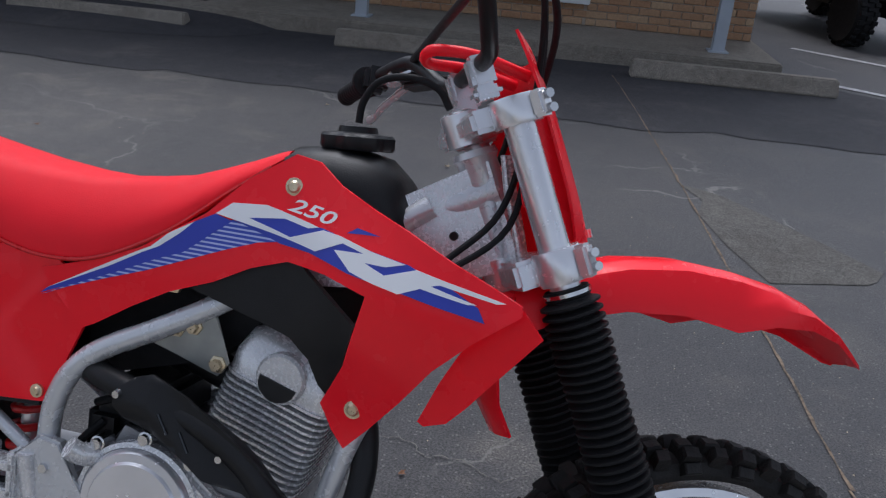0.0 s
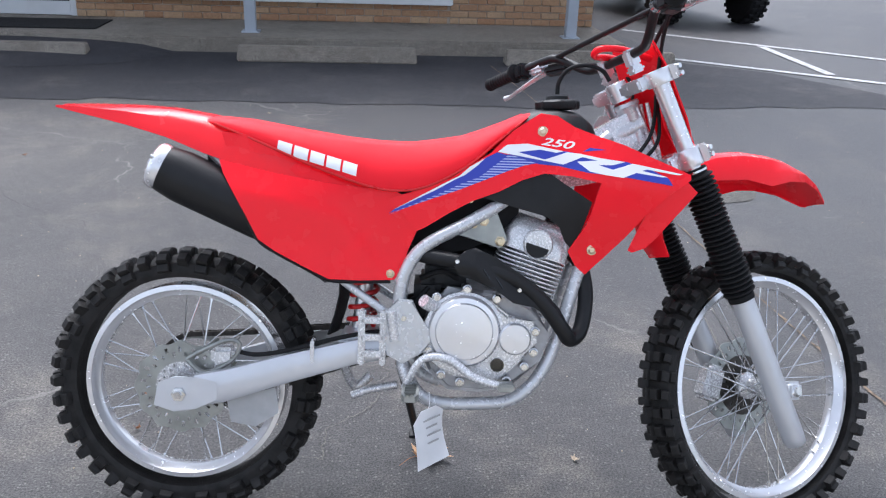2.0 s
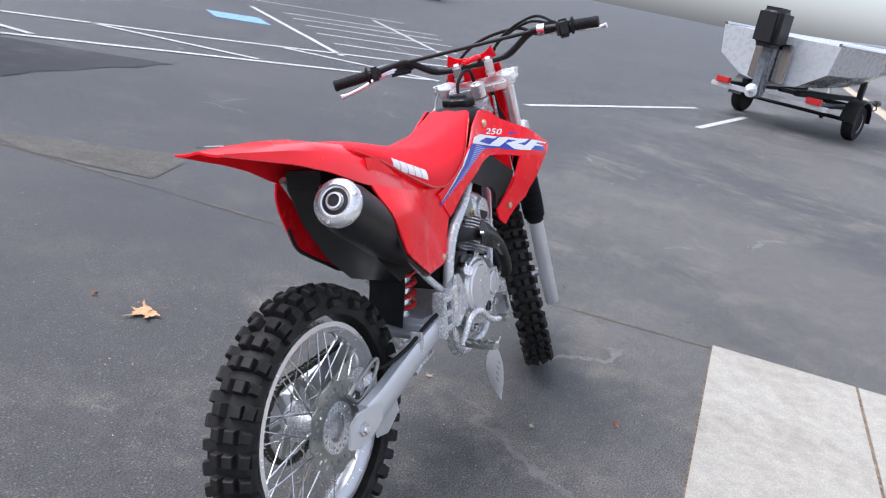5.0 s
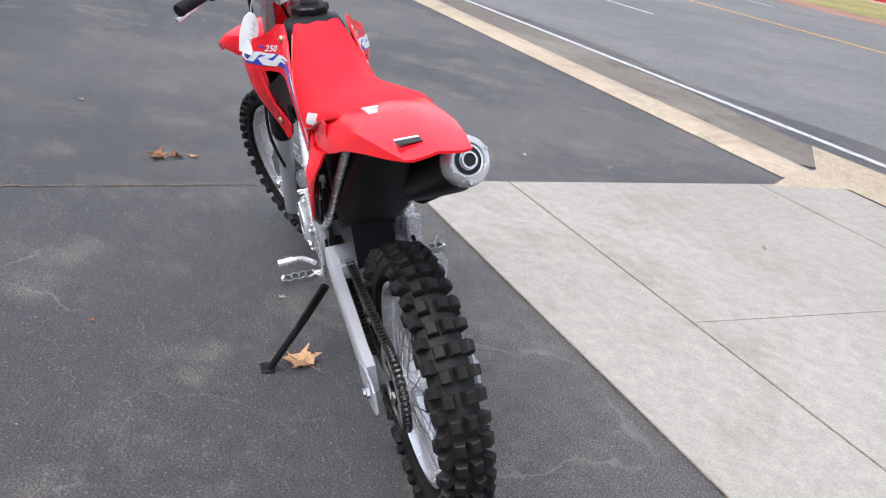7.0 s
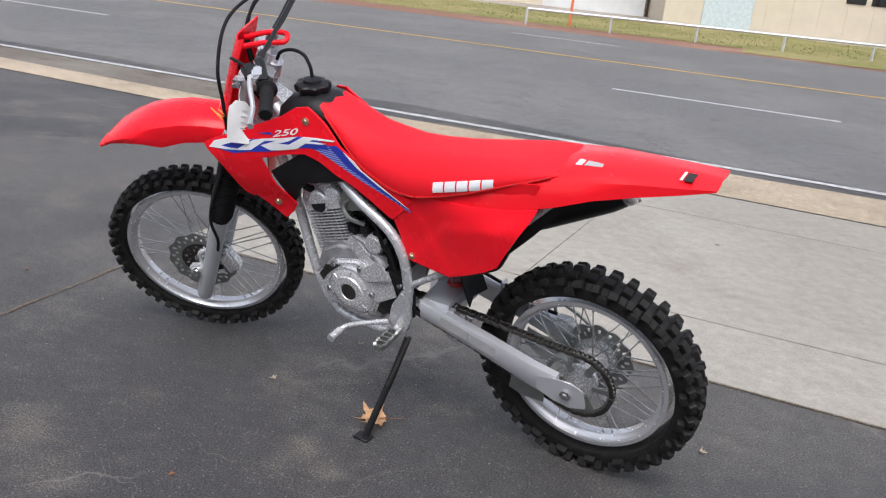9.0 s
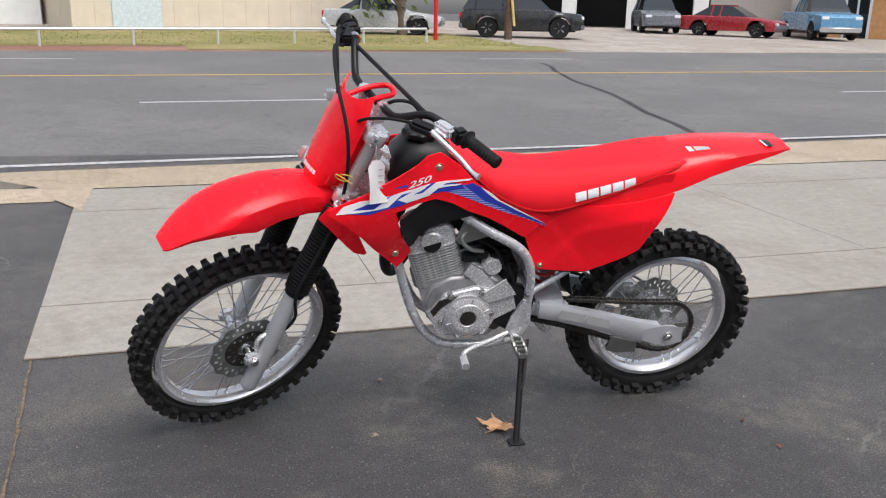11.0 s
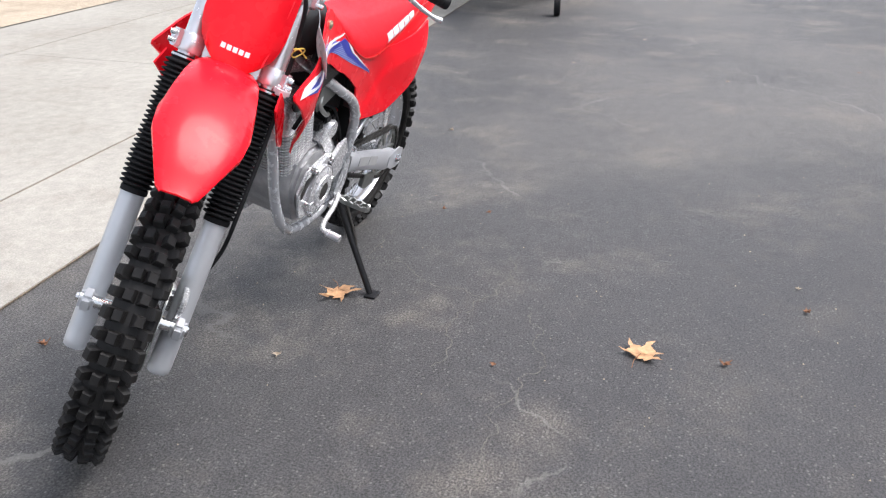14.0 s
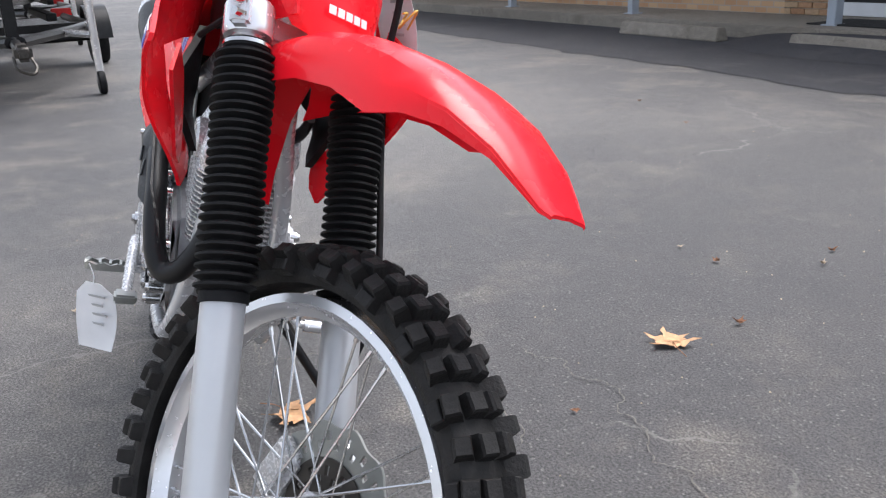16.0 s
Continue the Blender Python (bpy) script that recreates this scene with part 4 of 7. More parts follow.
P("head_tube", lathe([(0.0, 0), (0.030, 0), (0.032, 0.006), (0.028, 0.012), (0.028, 0.15), (0.032, 0.156), (0.030, 0.165), (0.0, 0.165)], 24, along((1.140, 0, 0.880), (1.140 + AX.x, 0, 0.880 + AX.z))), SILVER)
P("vin_sticker", panel([(0.955, 0.905), (0.992, 0.925), (1.002, 0.905), (0.965, 0.885)], lambda x, z: 0.066, 0.001, 0.5), WHITE)

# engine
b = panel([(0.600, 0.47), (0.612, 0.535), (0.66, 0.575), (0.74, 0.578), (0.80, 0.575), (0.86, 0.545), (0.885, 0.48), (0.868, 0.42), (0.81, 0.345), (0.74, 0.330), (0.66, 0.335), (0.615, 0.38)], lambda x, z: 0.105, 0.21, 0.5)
# darker alloy paints the shaded gaps behind the covers
crank = P("crankcase", bevel(b, 0.014, 3), CASTSHADE, None, "cast alloy crankcase with gap shade in its colour")
b = panel([(0.610, 0.43), (0.606, 0.50), (0.635, 0.555), (0.69, 0.575), (0.755, 0.560), (0.80, 0.525), (0.85, 0.508), (0.860, 0.465), (0.835, 0.42), (0.80, 0.385), (0.76, 0.365), (0.68, 0.375), (0.64, 0.39)], lambda x, z: 0.128, 0.026, 0.5)
P("clutch_cover", bevel(b, 0.008, 3), CAST, crank)
CL = Matrix.Translation((0.696, 0, 0.487))
P("clutch_cap", lathe([(0.084, -0.120), (0.084, -0.134), (0.079, -0.140), (0.068, -0.141), (0.065, -0.145), (0.0, -0.147)], 48, CL), ALU, crank, "smooth round clutch cap")
P("clutch_ring", lathe([(0.092, -0.118), (0.092, -0.131), (0.085, -0.133), (0.085, -0.118)], 48, CL, closed=True), CAST, crank)
P("filter_cap", lathe([(0.038, -0.115), (0.038, -0.136), (0.034, -0.140), (0.0, -0.141)], 36, Matrix.Translation((0.815, 0, 0.472))), ALU, crank)
P("oil_window", lathe([(0.016, -0.12), (0.016, -0.134), (0.012, -0.134), (0.011, -0.131), (0.0, -0.131)], 24, Matrix.Translation((0.776, 0, 0.408))), GLASSDK, crank)
P("filler_neck", tube([(0.645, -0.10, 0.545), (0.615, -0.135, 0.548), (0.60, -0.15, 0.56)], [0.016, 0.016, 0.015], 12), CAST, crank)
for k, (x, z) in enumerate(((0.615, 0.44), (0.63, 0.565), (0.70, 0.585), (0.77, 0.565), (0.862, 0.49), (0.84, 0.405), (0.80, 0.37), (0.69, 0.363), (0.645, 0.38), (0.86, 0.44))):
    b = lathe([(0, -0.136), (0.0075, -0.136), (0.0085, -0.131), (0.011, -0.130), (0.012, -0.105)], 10, Matrix.Translation((x, 0, z)))
    P("cover_bolt", b, CHROME, crank)
# left cover
GE = Matrix.Translation((0.742, 0, 0.438))
P("generator_cover", lathe([(0.078, 0.10), (0.078, 0.126), (0.070, 0.134), (0.052, 0.137), (0.050, 0.142), (0.030, 0.143), (0.028, 0.139), (0.0, 0.139)], 40, GE), CAST, crank, "round alloy generator cover")
b = panel([(0.59, 0.46), (0.61, 0.53), (0.66, 0.53), (0.72, 0.545), (0.82, 0.52), (0.865, 0.46), (0.83, 0.38), (0.74, 0.345), (0.67, 0.36), (0.65, 0.41)], lambda x, z: 0.122, 0.02, 0.5, sgn=1)
P("left_cover", bevel(b, 0.008, 3), CAST, crank)
b = panel([(0.60, 0.52), (0.63, 0.565), (0.70, 0.515), (0.68, 0.48)], lambda x, z: 0.132, 0.02, 0.5, sgn=1)
P("cover_rib", bevel(b, 0.007, 2), CAST, crank)
P("starter_motor", lathe([(0, -0.06), (0.028, -0.06), (0.032, -0.052), (0.032, 0.06), (0.026, 0.07), (0.0, 0.07)], 24, Matrix.Translation((0.665, 0.03, 0.60))), CAST, crank)
for x, z in ((0.665, 0.445), (0.70, 0.525), (0.80, 0.515), (0.825, 0.42), (0.77, 0.365), (0.69, 0.375)):
    P("cover_bolt", lathe([(0, 0.134), (0.0075, 0.134), (0.0085, 0.129), (0.011, 0.128), (0.012, 0.105)], 10, Matrix.Translation((x, 0, z))), CHROME, crank)
# raised edges, a hollow boss, dark plates painting shaded hollows on the left side
P("cover_rim", lathe([(0.080, 0.120), (0.080, 0.131), (0.074, 0.133), (0.074, 0.120)], 48, GE, closed=True), ALU, crank)
P("cover_recess", lathe([(0.026, 0.1395), (0.026, 0.1412), (0.0, 0.1412)], 24, GE), DARKMET, crank)
for a in (20, 75, 140, 200, 260, 320):
    rb_ = box(0.054, 0.072, 0.130, 0.1375, -0.0025, 0.0025, 0.001)
    P("cover_rib", moved(rb_, GE @ Matrix.Rotation(radians(a), 4, "Y")), ALU, crank)
b = panel([(0.655, 0.535), (0.70, 0.600), (0.735, 0.612), (0.748, 0.585), (0.725, 0.545), (0.70, 0.515)], lambda x, z: 0.108, 0.05, 0.5, sgn=1)
P("starter_gear_cover", bevel(b, 0.009, 3), CAST, crank)
# dark plates on the alloy, in place of shade in hollows
P("recess", bevel(panel([(0.775, 0.515), (0.835, 0.50), (0.862, 0.46), (0.85, 0.44), (0.828, 0.47), (0.80, 0.495)], lambda x, z: 0.1235, 0.003, 0.5, sgn=1), 0.001, 1), DARKMET, crank)
P("recess", bevel(panel([(0.615, 0.43), (0.655, 0.42), (0.66, 0.375), (0.64, 0.365), (0.615, 0.39)], lambda x, z: 0.110, 0.004, 0.5, sgn=1), 0.001, 1), DARKMET, crank)
for k, (x, z) in enumerate(((0.745, 0.63), (0.70, 0.64), (0.655, 0.63))):
    P("wiring_plug", box(x - 0.018, x + 0.018, 0.055, 0.092, z - 0.014, z + 0.014, 0.005), BLACKP)
# generic pipe added to fill the bay, carries no coolant
P("coolant_pipe", tube([(0.70, 0.085, 0.655), (0.745, 0.095, 0.67), (0.77, 0.085, 0.70), (0.74, 0.07, 0.735)], 0.007, 8), STEELP)
# cylinder with fins, leaning forward
CY = Matrix.Translation((0.795, 0, 0.543)) @ Matrix.Rotation(radians(17), 4, "Y")


def rrect(hx, hy, z0, z1, r=0.02):
    return bevel(box(-hx, hx, -hy, hy, z0, z1), r, 3, 60) if r == 0 else rr_box(hx, hy, z0, z1, r)


def rr_box(hx, hy, z0, z1, r):
    pts = []
    for cx, cy, a0 in ((hx - r, hy - r, 0), (-hx + r, hy - r, 90), (-hx + r, -hy + r, 180), (hx - r, -hy + r, 270)):
        for k in range(4):
            a = radians(a0 + 30 * k)
            pts.append((cx + r * math.cos(a), cy + r * math.sin(a)))
    return loft([[(x, y, z) for x, y in pts] for z in (z0, z1)])


# cylinder body in the darker alloy, painting shade between the fins
cyl = P("cylinder", rr_box(0.056, 0.058, 0.0, 0.20, 0.03), CASTSHADE, None, "finned alloy engine cylinder", CY, angle=50)
fin0 = P("cooling_fin", bevel(rr_box(0.082, 0.084, 0.0, 0.0035, 0.025), 0.001, 1, 60), CAST, cyl, m=Matrix.Translation((0, 0, 0.012)))
for i in range(1, 15):
    share("cooling_fin", fin0, Matrix.Translation((0, 0, 0.012 + 0.0098 * i)) @ Matrix.Diagonal((1, 1, 1, 1)), cyl)
rows = []
for z, hx, hy in ((0.150, 0.080, 0.080), (0.182, 0.080, 0.080), (0.212, 0.072, 0.070), (0.228, 0.052, 0.055)):
    pts = []
    for cx, cy, a0 in ((1, 1, 0), (-1, 1, 90), (-1, -1, 180), (1, -1, 270)):
        for k in range(4):
            a = radians(a0 + 30 * k)
            pts.append((cx * (hx - 0.022) + 0.022 * math.cos(a), cy * (hy - 0.022) + 0.022 * math.sin(a), z))
    rows.append(pts)
head = P("cylinder_head", loft(rows), CAST, cyl)
for s in (-1, 1):
    P("head_boss", lathe([(0.036, 0.05), (0.036, 0.085), (0.032, 0.089), (0.0, 0.089)], 28, Matrix.Translation((0, 0, 0.176)) @ Matrix.Diagonal((1, s, 1, 1))), CAST, cyl)
    # black half disc on the boss paints the shade of a hollow
    P("boss_recess", bevel(panel([(0.028 * math.cos(math.pi + math.pi * i / 8), 0.172 + 0.028 * math.sin(math.pi + math.pi * i / 8)) for i in range(9)], lambda x, z: 0.091, 0.004, 0.5, sgn=s), 0.001, 1), BLACKP, cyl)
P("spark_plug_cap", tube([(0.02, 0.05, 0.20), (0.03, 0.08, 0.225), (0.06, 0.085, 0.27)], [0.012, 0.011, 0.008], 10), BLACKP, cyl)
P("engine_hanger", bevel(panel([(0.655, 0.715), (0.735, 0.775), (0.765, 0.765), (0.79, 0.70), (0.775, 0.68), (0.70, 0.70)], lambda x, z: 0.088, 0.005, 0.5), 0.0015, 1), STEELP, None, "pale plated engine hanger plate")
P("engine_hanger", bevel(panel([(0.655, 0.715), (0.735, 0.775), (0.765, 0.765), (0.79, 0.70), (0.775, 0.68), (0.70, 0.70)], lambda x, z: 0.082, 0.005, 0.5, sgn=1), 0.0015, 1), STEELP)
for x, z in ((0.71, 0.735), (0.735, 0.742), (0.775, 0.695), (0.70, 0.795)):
    P("hanger_bolt", lathe([(0, -0.099), (0.008, -0.099), (0.009, -0.092), (0.013, -0.091), (0.013, -0.083)], 6, Matrix.Translation((x, 0, z))), BRASS)
P("throttle_body", lathe([(0.0, -0.08), (0.026, -0.08), (0.026, 0.05), (0.034, 0.05), (0.034, 0.085), (0.0, 0.085)], 24, along((0.735, 0.01, 0.655), (0.60, 0.01, 0.70))), BLACKP)
P("air_boot", tube([(0.66, 0.0, 0.69), (0.58, 0.0, 0.715), (0.48, 0.0, 0.735)], [0.034, 0.04, 0.05], 16), RUBBER)
# black blocks added as the dark voids behind the engine
P("wiring_box", box(0.60, 0.70, -0.07, 0.07, 0.575, 0.64, 0.012), BLACKP)
P("wiring_box", box(0.575, 0.64, -0.085, 0.09, 0.50, 0.60, 0.015), BLACKP)
P("sprocket_cover", bevel(panel([(0.535, 0.40), (0.53, 0.47), (0.56, 0.53), (0.615, 0.545), (0.645, 0.50), (0.64, 0.40), (0.60, 0.36)], lambda x, z: 0.112, 0.03, 0.5, sgn=1), 0.01, 2), BLACKP, None, "black front sprocket cover")
for k, pts in enumerate((((0.60, 0.08, 0.56), (0.63, 0.095, 0.60), (0.66, 0.085, 0.66), (0.72, 0.07, 0.69)), ((0.59, -0.075, 0.60), (0.64, -0.09, 0.62), (0.68, -0.08, 0.60)), ((0.60, 0.09, 0.47), (0.59, 0.1, 0.53), (0.62, 0.09, 0.61)), ((0.56, -0.09, 0.47), (0.58, -0.1, 0.54), (0.61, -0.085, 0.58)))):
    P("wiring_hose", tube(pts, 0.006, 8), RUBBER)

# exhaust
P("header_pipe", tube([(0.885, 0.0, 0.665), (0.935, -0.01, 0.675), (0.972, -0.03, 0.645), (0.988, -0.05, 0.585), (0.985, -0.07, 0.525), (0.970, -0.095, 0.482), (0.945, -0.118, 0.472), (0.925, -0.132, 0.498), (0.885, -0.138, 0.55), (0.845, -0.138, 0.59), (0.78, -0.138, 0.625), (0.70, -0.134, 0.645), (0.63, -0.118, 0.655), (0.54, -0.075, 0.66), (0.44, -0.065, 0.635)], 0.0185, 16), BLACKP, None, "black exhaust header pipe")
SHIELD = [(0.653, 0.683), (0.673, 0.699), (0.696, 0.706), (0.748, 0.683), (0.812, 0.642), (0.859, 0.608), (0.896, 0.569), (0.915, 0.537), (0.895, 0.526), (0.871, 0.551), (0.835, 0.572), (0.785, 0.584), (0.75, 0.609), (0.703, 0.628), (0.662, 0.642), (0.649, 0.661)]


def shield_y(x, z):
    """The plate bows out over the pipe and curls in at its long edges."""
    mid = 0.668 - 0.10 * (x - 0.64) - 0.85 * max(0.0, x - 0.70)
    return 0.166 - 0.016 * sstep(0.0, 0.045, abs(z - mid)) - 0.02 * sstep(0.84, 0.93, x)


hs = P("heat_shield", bevel(panel(SHIELD, shield_y, 0.004, 0.012), 0.0012, 1, 60), BLACKP, None, "matt black slotted exhaust heat shield", drawn=False, angle=60)
for x, z in ((0.655, 0.676), (0.800, 0.612)):
    P("shield_bolt", lathe([(0, -shield_y(x, z) - 0.005), (0.005, -shield_y(x, z) - 0.005), (0.0065, -shield_y(x, z) + 0.004)], 10, Matrix.Translation((x, 0, z))), CHROME, hs, drawn=False)
# slots are not cut: dark bars on the plate paint their shade
for k in range(2):
    x0, z0 = 0.715 + 0.030 * k, 0.660 - 0.020 * k
    P("shield_slot", tube([(x0, -shield_y(x0, z0) - 0.0005, z0), (x0 + 0.016, -shield_y(x0 + 0.016, z0 - 0.024) - 0.0005, z0 - 0.024)], 0.0022, 6, smooth=False), GLASSDK, hs, drawn=False)
MU0, MU1 = Vector((0.45, -0.062, 0.632)), Vector((-0.012, -0.132, 0.850))
L = (MU1 - MU0).length
muf = P("muffler", lathe([(0.0, 0.0), (0.030, 0.0), (0.044, 0.06), (0.054, 0.16), (0.060, 0.26), (0.060, L - 0.06), (0.052, L - 0.005), (0.0, L - 0.005)], 36, along(MU0, MU1)), BLACKP, None, "matt black tapered exhaust muffler")
P("end_cap", lathe([(0.0535, L - 0.014), (0.0545, L - 0.002), (0.052, L + 0.006), (0.046, L + 0.013), (0.037, L + 0.016), (0.034, L + 0.011), (0.024, L + 0.009), (0.0, L + 0.009)], 36, along(MU0, MU1)), ALU, muf, "satin metal muffler end cap")
P("outlet_pipe", lathe([(0.014, L + 0.006), (0.014, L + 0.020), (0.018, L + 0.020), (0.018, L + 0.006)], 24, along(MU0, MU1), closed=True), ALU, muf)
# black ring and plug paint the shade round and inside the outlet
P("outlet_ring", lathe([(0.0205, L + 0.0105), (0.0205, L + 0.0122), (0.0295, L + 0.0122), (0.0295, L + 0.0105)], 28, along(MU0, MU1), closed=True), BLACKP, muf, "black ring painting the shade round the outlet")
P("outlet_hole", lathe([(0.0, L + 0.0095), (0.0135, L + 0.0095), (0.0135, L + 0.0165), (0.0, L + 0.0165)], 24, along(MU0, MU1)), BLACKP, muf)
for k in range(3):
    a = radians(40 + 120 * k)
    P("cap_bolt", lathe([(0, L + 0.016), (0.0045, L + 0.016), (0.005, L + 0.006)], 10, along(MU0, MU1) @ Matrix.Translation((0.0465 * math.cos(a), 0, 0.0465 * math.sin(a)))), CHROME, muf)

# shock absorber, inner mudguard, air box
b = tube([Vector((0.445, -0.02, 0.47)) + Vector((0.022 * t / 60, 0, 0.20 * t / 60)) + Vector((math.cos(t * 0.7) * 0.032, math.sin(t * 0.7) * 0.032, 0)) for t in range(60)], 0.0062, 8, smooth=False)
P("shock_spring", b, SPRINGRED, None, "red coil spring")
P("shock_body", tube([(0.44, -0.02, 0.44), (0.475, -0.02, 0.72)], 0.02, 14, smooth=False), ALU)
rows = []
for x, z0, z1, hw in ((0.075, 0.86, 0.905, 0.06), (0.16, 0.76, 0.90, 0.085), (0.26, 0.655, 0.87, 0.092), (0.36, 0.58, 0.83, 0.088), (0.46, 0.60, 0.80, 0.08), (0.56, 0.64, 0.80, 0.07)):
    rows.append([(x, -hw + 0.025, z0), (x, hw, z0), (x, hw, z1), (x, -hw + 0.025, z1)])
P("air_box", bevel(loft(rows), 0.012, 2), BLACKP, None, "black air box and inner mudguard")
b = loft([[(0.30 + 0.03 * math.sin(t * 3), -0.055, z), (0.32 + 0.03 * math.sin(t * 3), 0.0, z), (0.30 + 0.03 * math.sin(t * 3), 0.055, z)] for t, z in ((0, 0.45), (0.2, 0.5), (0.4, 0.55), (0.6, 0.6), (0.8, 0.66))], ring=False)
P("mud_flap", thicken(moved(b, Matrix.Translation((0.07, 0, 0))), 0.004), RUBBER, None, "black rubber mud flap")
P("linkage", tube([(0.47, 0.03, 0.33), (0.43, 0.03, 0.30), (0.40, 0.0, 0.37)], 0.012, 10), CAST)
P("linkage", tube([(0.54, -0.05, 0.33), (0.47, -0.05, 0.315), (0.43, -0.05, 0.30)], 0.010, 10), CAST)

# foot controls
for s in (-1, 1):
    b = bmesh.new()
    # a ladder of saw-toothed bars round an open middle
    ring_o, ring_i = [], []
    for k in range(24):
        a = 2 * math.pi * k / 24
        ca, sa = math.cos(a), math.sin(a)
        q = (abs(ca) ** 5 + abs(sa) ** 5) ** -0.2
        ring_o.append((0.576 + 0.020 * q * ca, s * (0.192 + 0.050 * q * sa)))
        ring_i.append((0.576 + 0.013 * q * ca, s * (0.192 + 0.042 * q * sa)))
    lay = [[b.verts.new((x, y, z + (0.005 if z > 0.35 and k % 2 else 0.0))) for k, (x, y) in enumerate(ring)] for ring, z in ((ring_o, 0.346), (ring_o, 0.358), (ring_i, 0.358), (ring_i, 0.346))]
    for q in range(4):
        for k in range(24):
            b.faces.new((lay[q][k], lay[q][(k + 1) % 24], lay[(q + 1) % 4][(k + 1) % 24], lay[(q + 1) % 4][k]))
    peg = P("footpeg", b, STEELP, None, "toothed metal footpeg", smooth=False)
    for k in range(3):
        ya, yb = sorted((s * (0.170 + 0.020 * k), s * (0.175 + 0.020 * k)))
        P("tooth_bar", box(0.562, 0.590, ya, yb, 0.348, 0.362, 0.001), STEELP, peg)
    ya, yb = sorted((s * 0.105, s * 0.148))
    P("peg_arm", box(0.563, 0.589, ya, yb, 0.344, 0.360, 0.005), CAST, peg)
    b = tube([(0.55, s * 0.11, 0.40), (0.575, s * 0.12, 0.345), (0.60, s * 0.115, 0.325)], 0.014, 10)
    P("peg_bracket", b, CAST)
P("brake_pedal", tube([(0.56, -0.14, 0.35), (0.60, -0.15, 0.42), (0.66, -0.155, 0.425), (0.72, -0.16, 0.385), (0.79, -0.165, 0.365)], [0.009, 0.009, 0.010, 0.010, 0.009], 10), CAST, None, "cast brake pedal")
P("pedal_tip", box(0.775, 0.815, -0.185, -0.145, 0.358, 0.375, 0.004), STEELP)
P("gear_lever", tube([(0.605, 0.14, 0.375), (0.66, 0.155, 0.36), (0.745, 0.165, 0.325), (0.755, 0.21, 0.318)], 0.008, 10), CAST, None, "alloy gear lever")
P("gear_rubber", tube([(0.756, 0.185, 0.319), (0.757, 0.232, 0.317)], 0.013, 12, smooth=False), ALU)
P("master_cylinder", tube([(0.535, -0.13, 0.46), (0.525, -0.135, 0.53)], 0.013, 12, smooth=False), CAST)
b = bmesh.new()
for i in range(3):
    box(0.455, 0.515, -0.145, -0.11, 0.42 + 0.04 * i, 0.435 + 0.04 * i, 0.003, b)
box(0.450, 0.466, -0.145, -0.105, 0.40, 0.53, 0.004, b)
box(0.500, 0.514, -0.145, -0.105, 0.40, 0.53, 0.004, b)
P("heel_guard", b, CAST, None, "cast slotted heel guard")
st = P("side_stand", tube([(0.545, 0.125, 0.325), (0.56, 0.20, 0.225), (0.588, 0.322, 0.072)], 0.011, 12, smooth=False), BLACKP, None, "black side stand")
P("stand_foot", bevel(moved(box(-0.026, 0.026, -0.02, 0.02, -0.004, 0.004), Matrix.Translation((0.590, 0.330, 0.0735)) @ Matrix.Rotation(LEAN, 4, "X")), 0.002, 1), BLACKP, st)
P("stand_spring", tube([(0.53, 0.135, 0.34), (0.555, 0.215, 0.225), (0.565, 0.225, 0.20)], 0.005, 8), DARKMET, st)

# ---- bodywork ----


def body_w(x, z):
    """Half width of shroud and side band."""
    x, z = x + 0.018, z - 0.020
    w = 0.112 + 0.078 * sstep(0.82, 1.10, x) - 0.16 * max(0.0, z - 0.90) * (1 - sstep(0.95, 1.1, x) * 0.5)
    w -= 0.040 * sstep(0.80, 0.64, z) * sstep(0.85, 0.95, x) + 0.006 * sstep(0.80, 0.95, z)
    crease = 0.86 - 0.10 * (x - 0.95)
    w += 0.007 * math.exp(-((z - crease) / 0.035) ** 2) * sstep(0.85, 1.0, x)
    return w


def side_w(x, z):
    """Half width of the rear side panel."""
    w = 0.107 + 0.058 * sstep(0.54, 0.18, x)
    w -= 0.035 * sstep(0.78, 0.90, z) * sstep(0.6, 0.3, x)
    w += 0.006 * sstep(0.70, 0.58, z)
    ridge = 0.815 - 0.30 * (x - 0.22) - 0.9 * max(0.0, x - 0.40)
    w += 0.006 * sstep(-0.006, 0.020, ridge - z) * sstep(0.14, 0.25, x) * sstep(0.58, 0.46, x)
    w -= 0.003 * sstep(-0.010, 0.010, z - (0.66 + 1.25 * (x - 0.42))) * sstep(0.60, 0.50, x) * sstep(0.36, 0.42, x)
    return w


SHROUD = [(0.491, 0.811), (0.529, 0.822), (0.58, 0.838), (0.638, 0.863), (0.727, 0.923), (0.776, 0.974), (0.809, 0.997), (0.838, 1.016), (0.875, 1.011), (0.912, 0.987), (0.961, 0.968), (1.018, 0.949), (1.081, 0.922), (1.129, 0.903), (1.164, 0.888), (1.165, 0.877), (1.115, 0.838), (1.069, 0.793), (1.031, 0.74), (0.989, 0.687), (0.954, 0.647), (0.932, 0.666), (0.913, 0.699), (0.948, 0.766), (0.972, 0.863), (0.909, 0.875), (0.85, 0.879), (0.798, 0.861), (0.748, 0.834), (0.686, 0.81), (0.634, 0.781), (0.581, 0.747), (0.561, 0.737), (0.541, 0.756)]
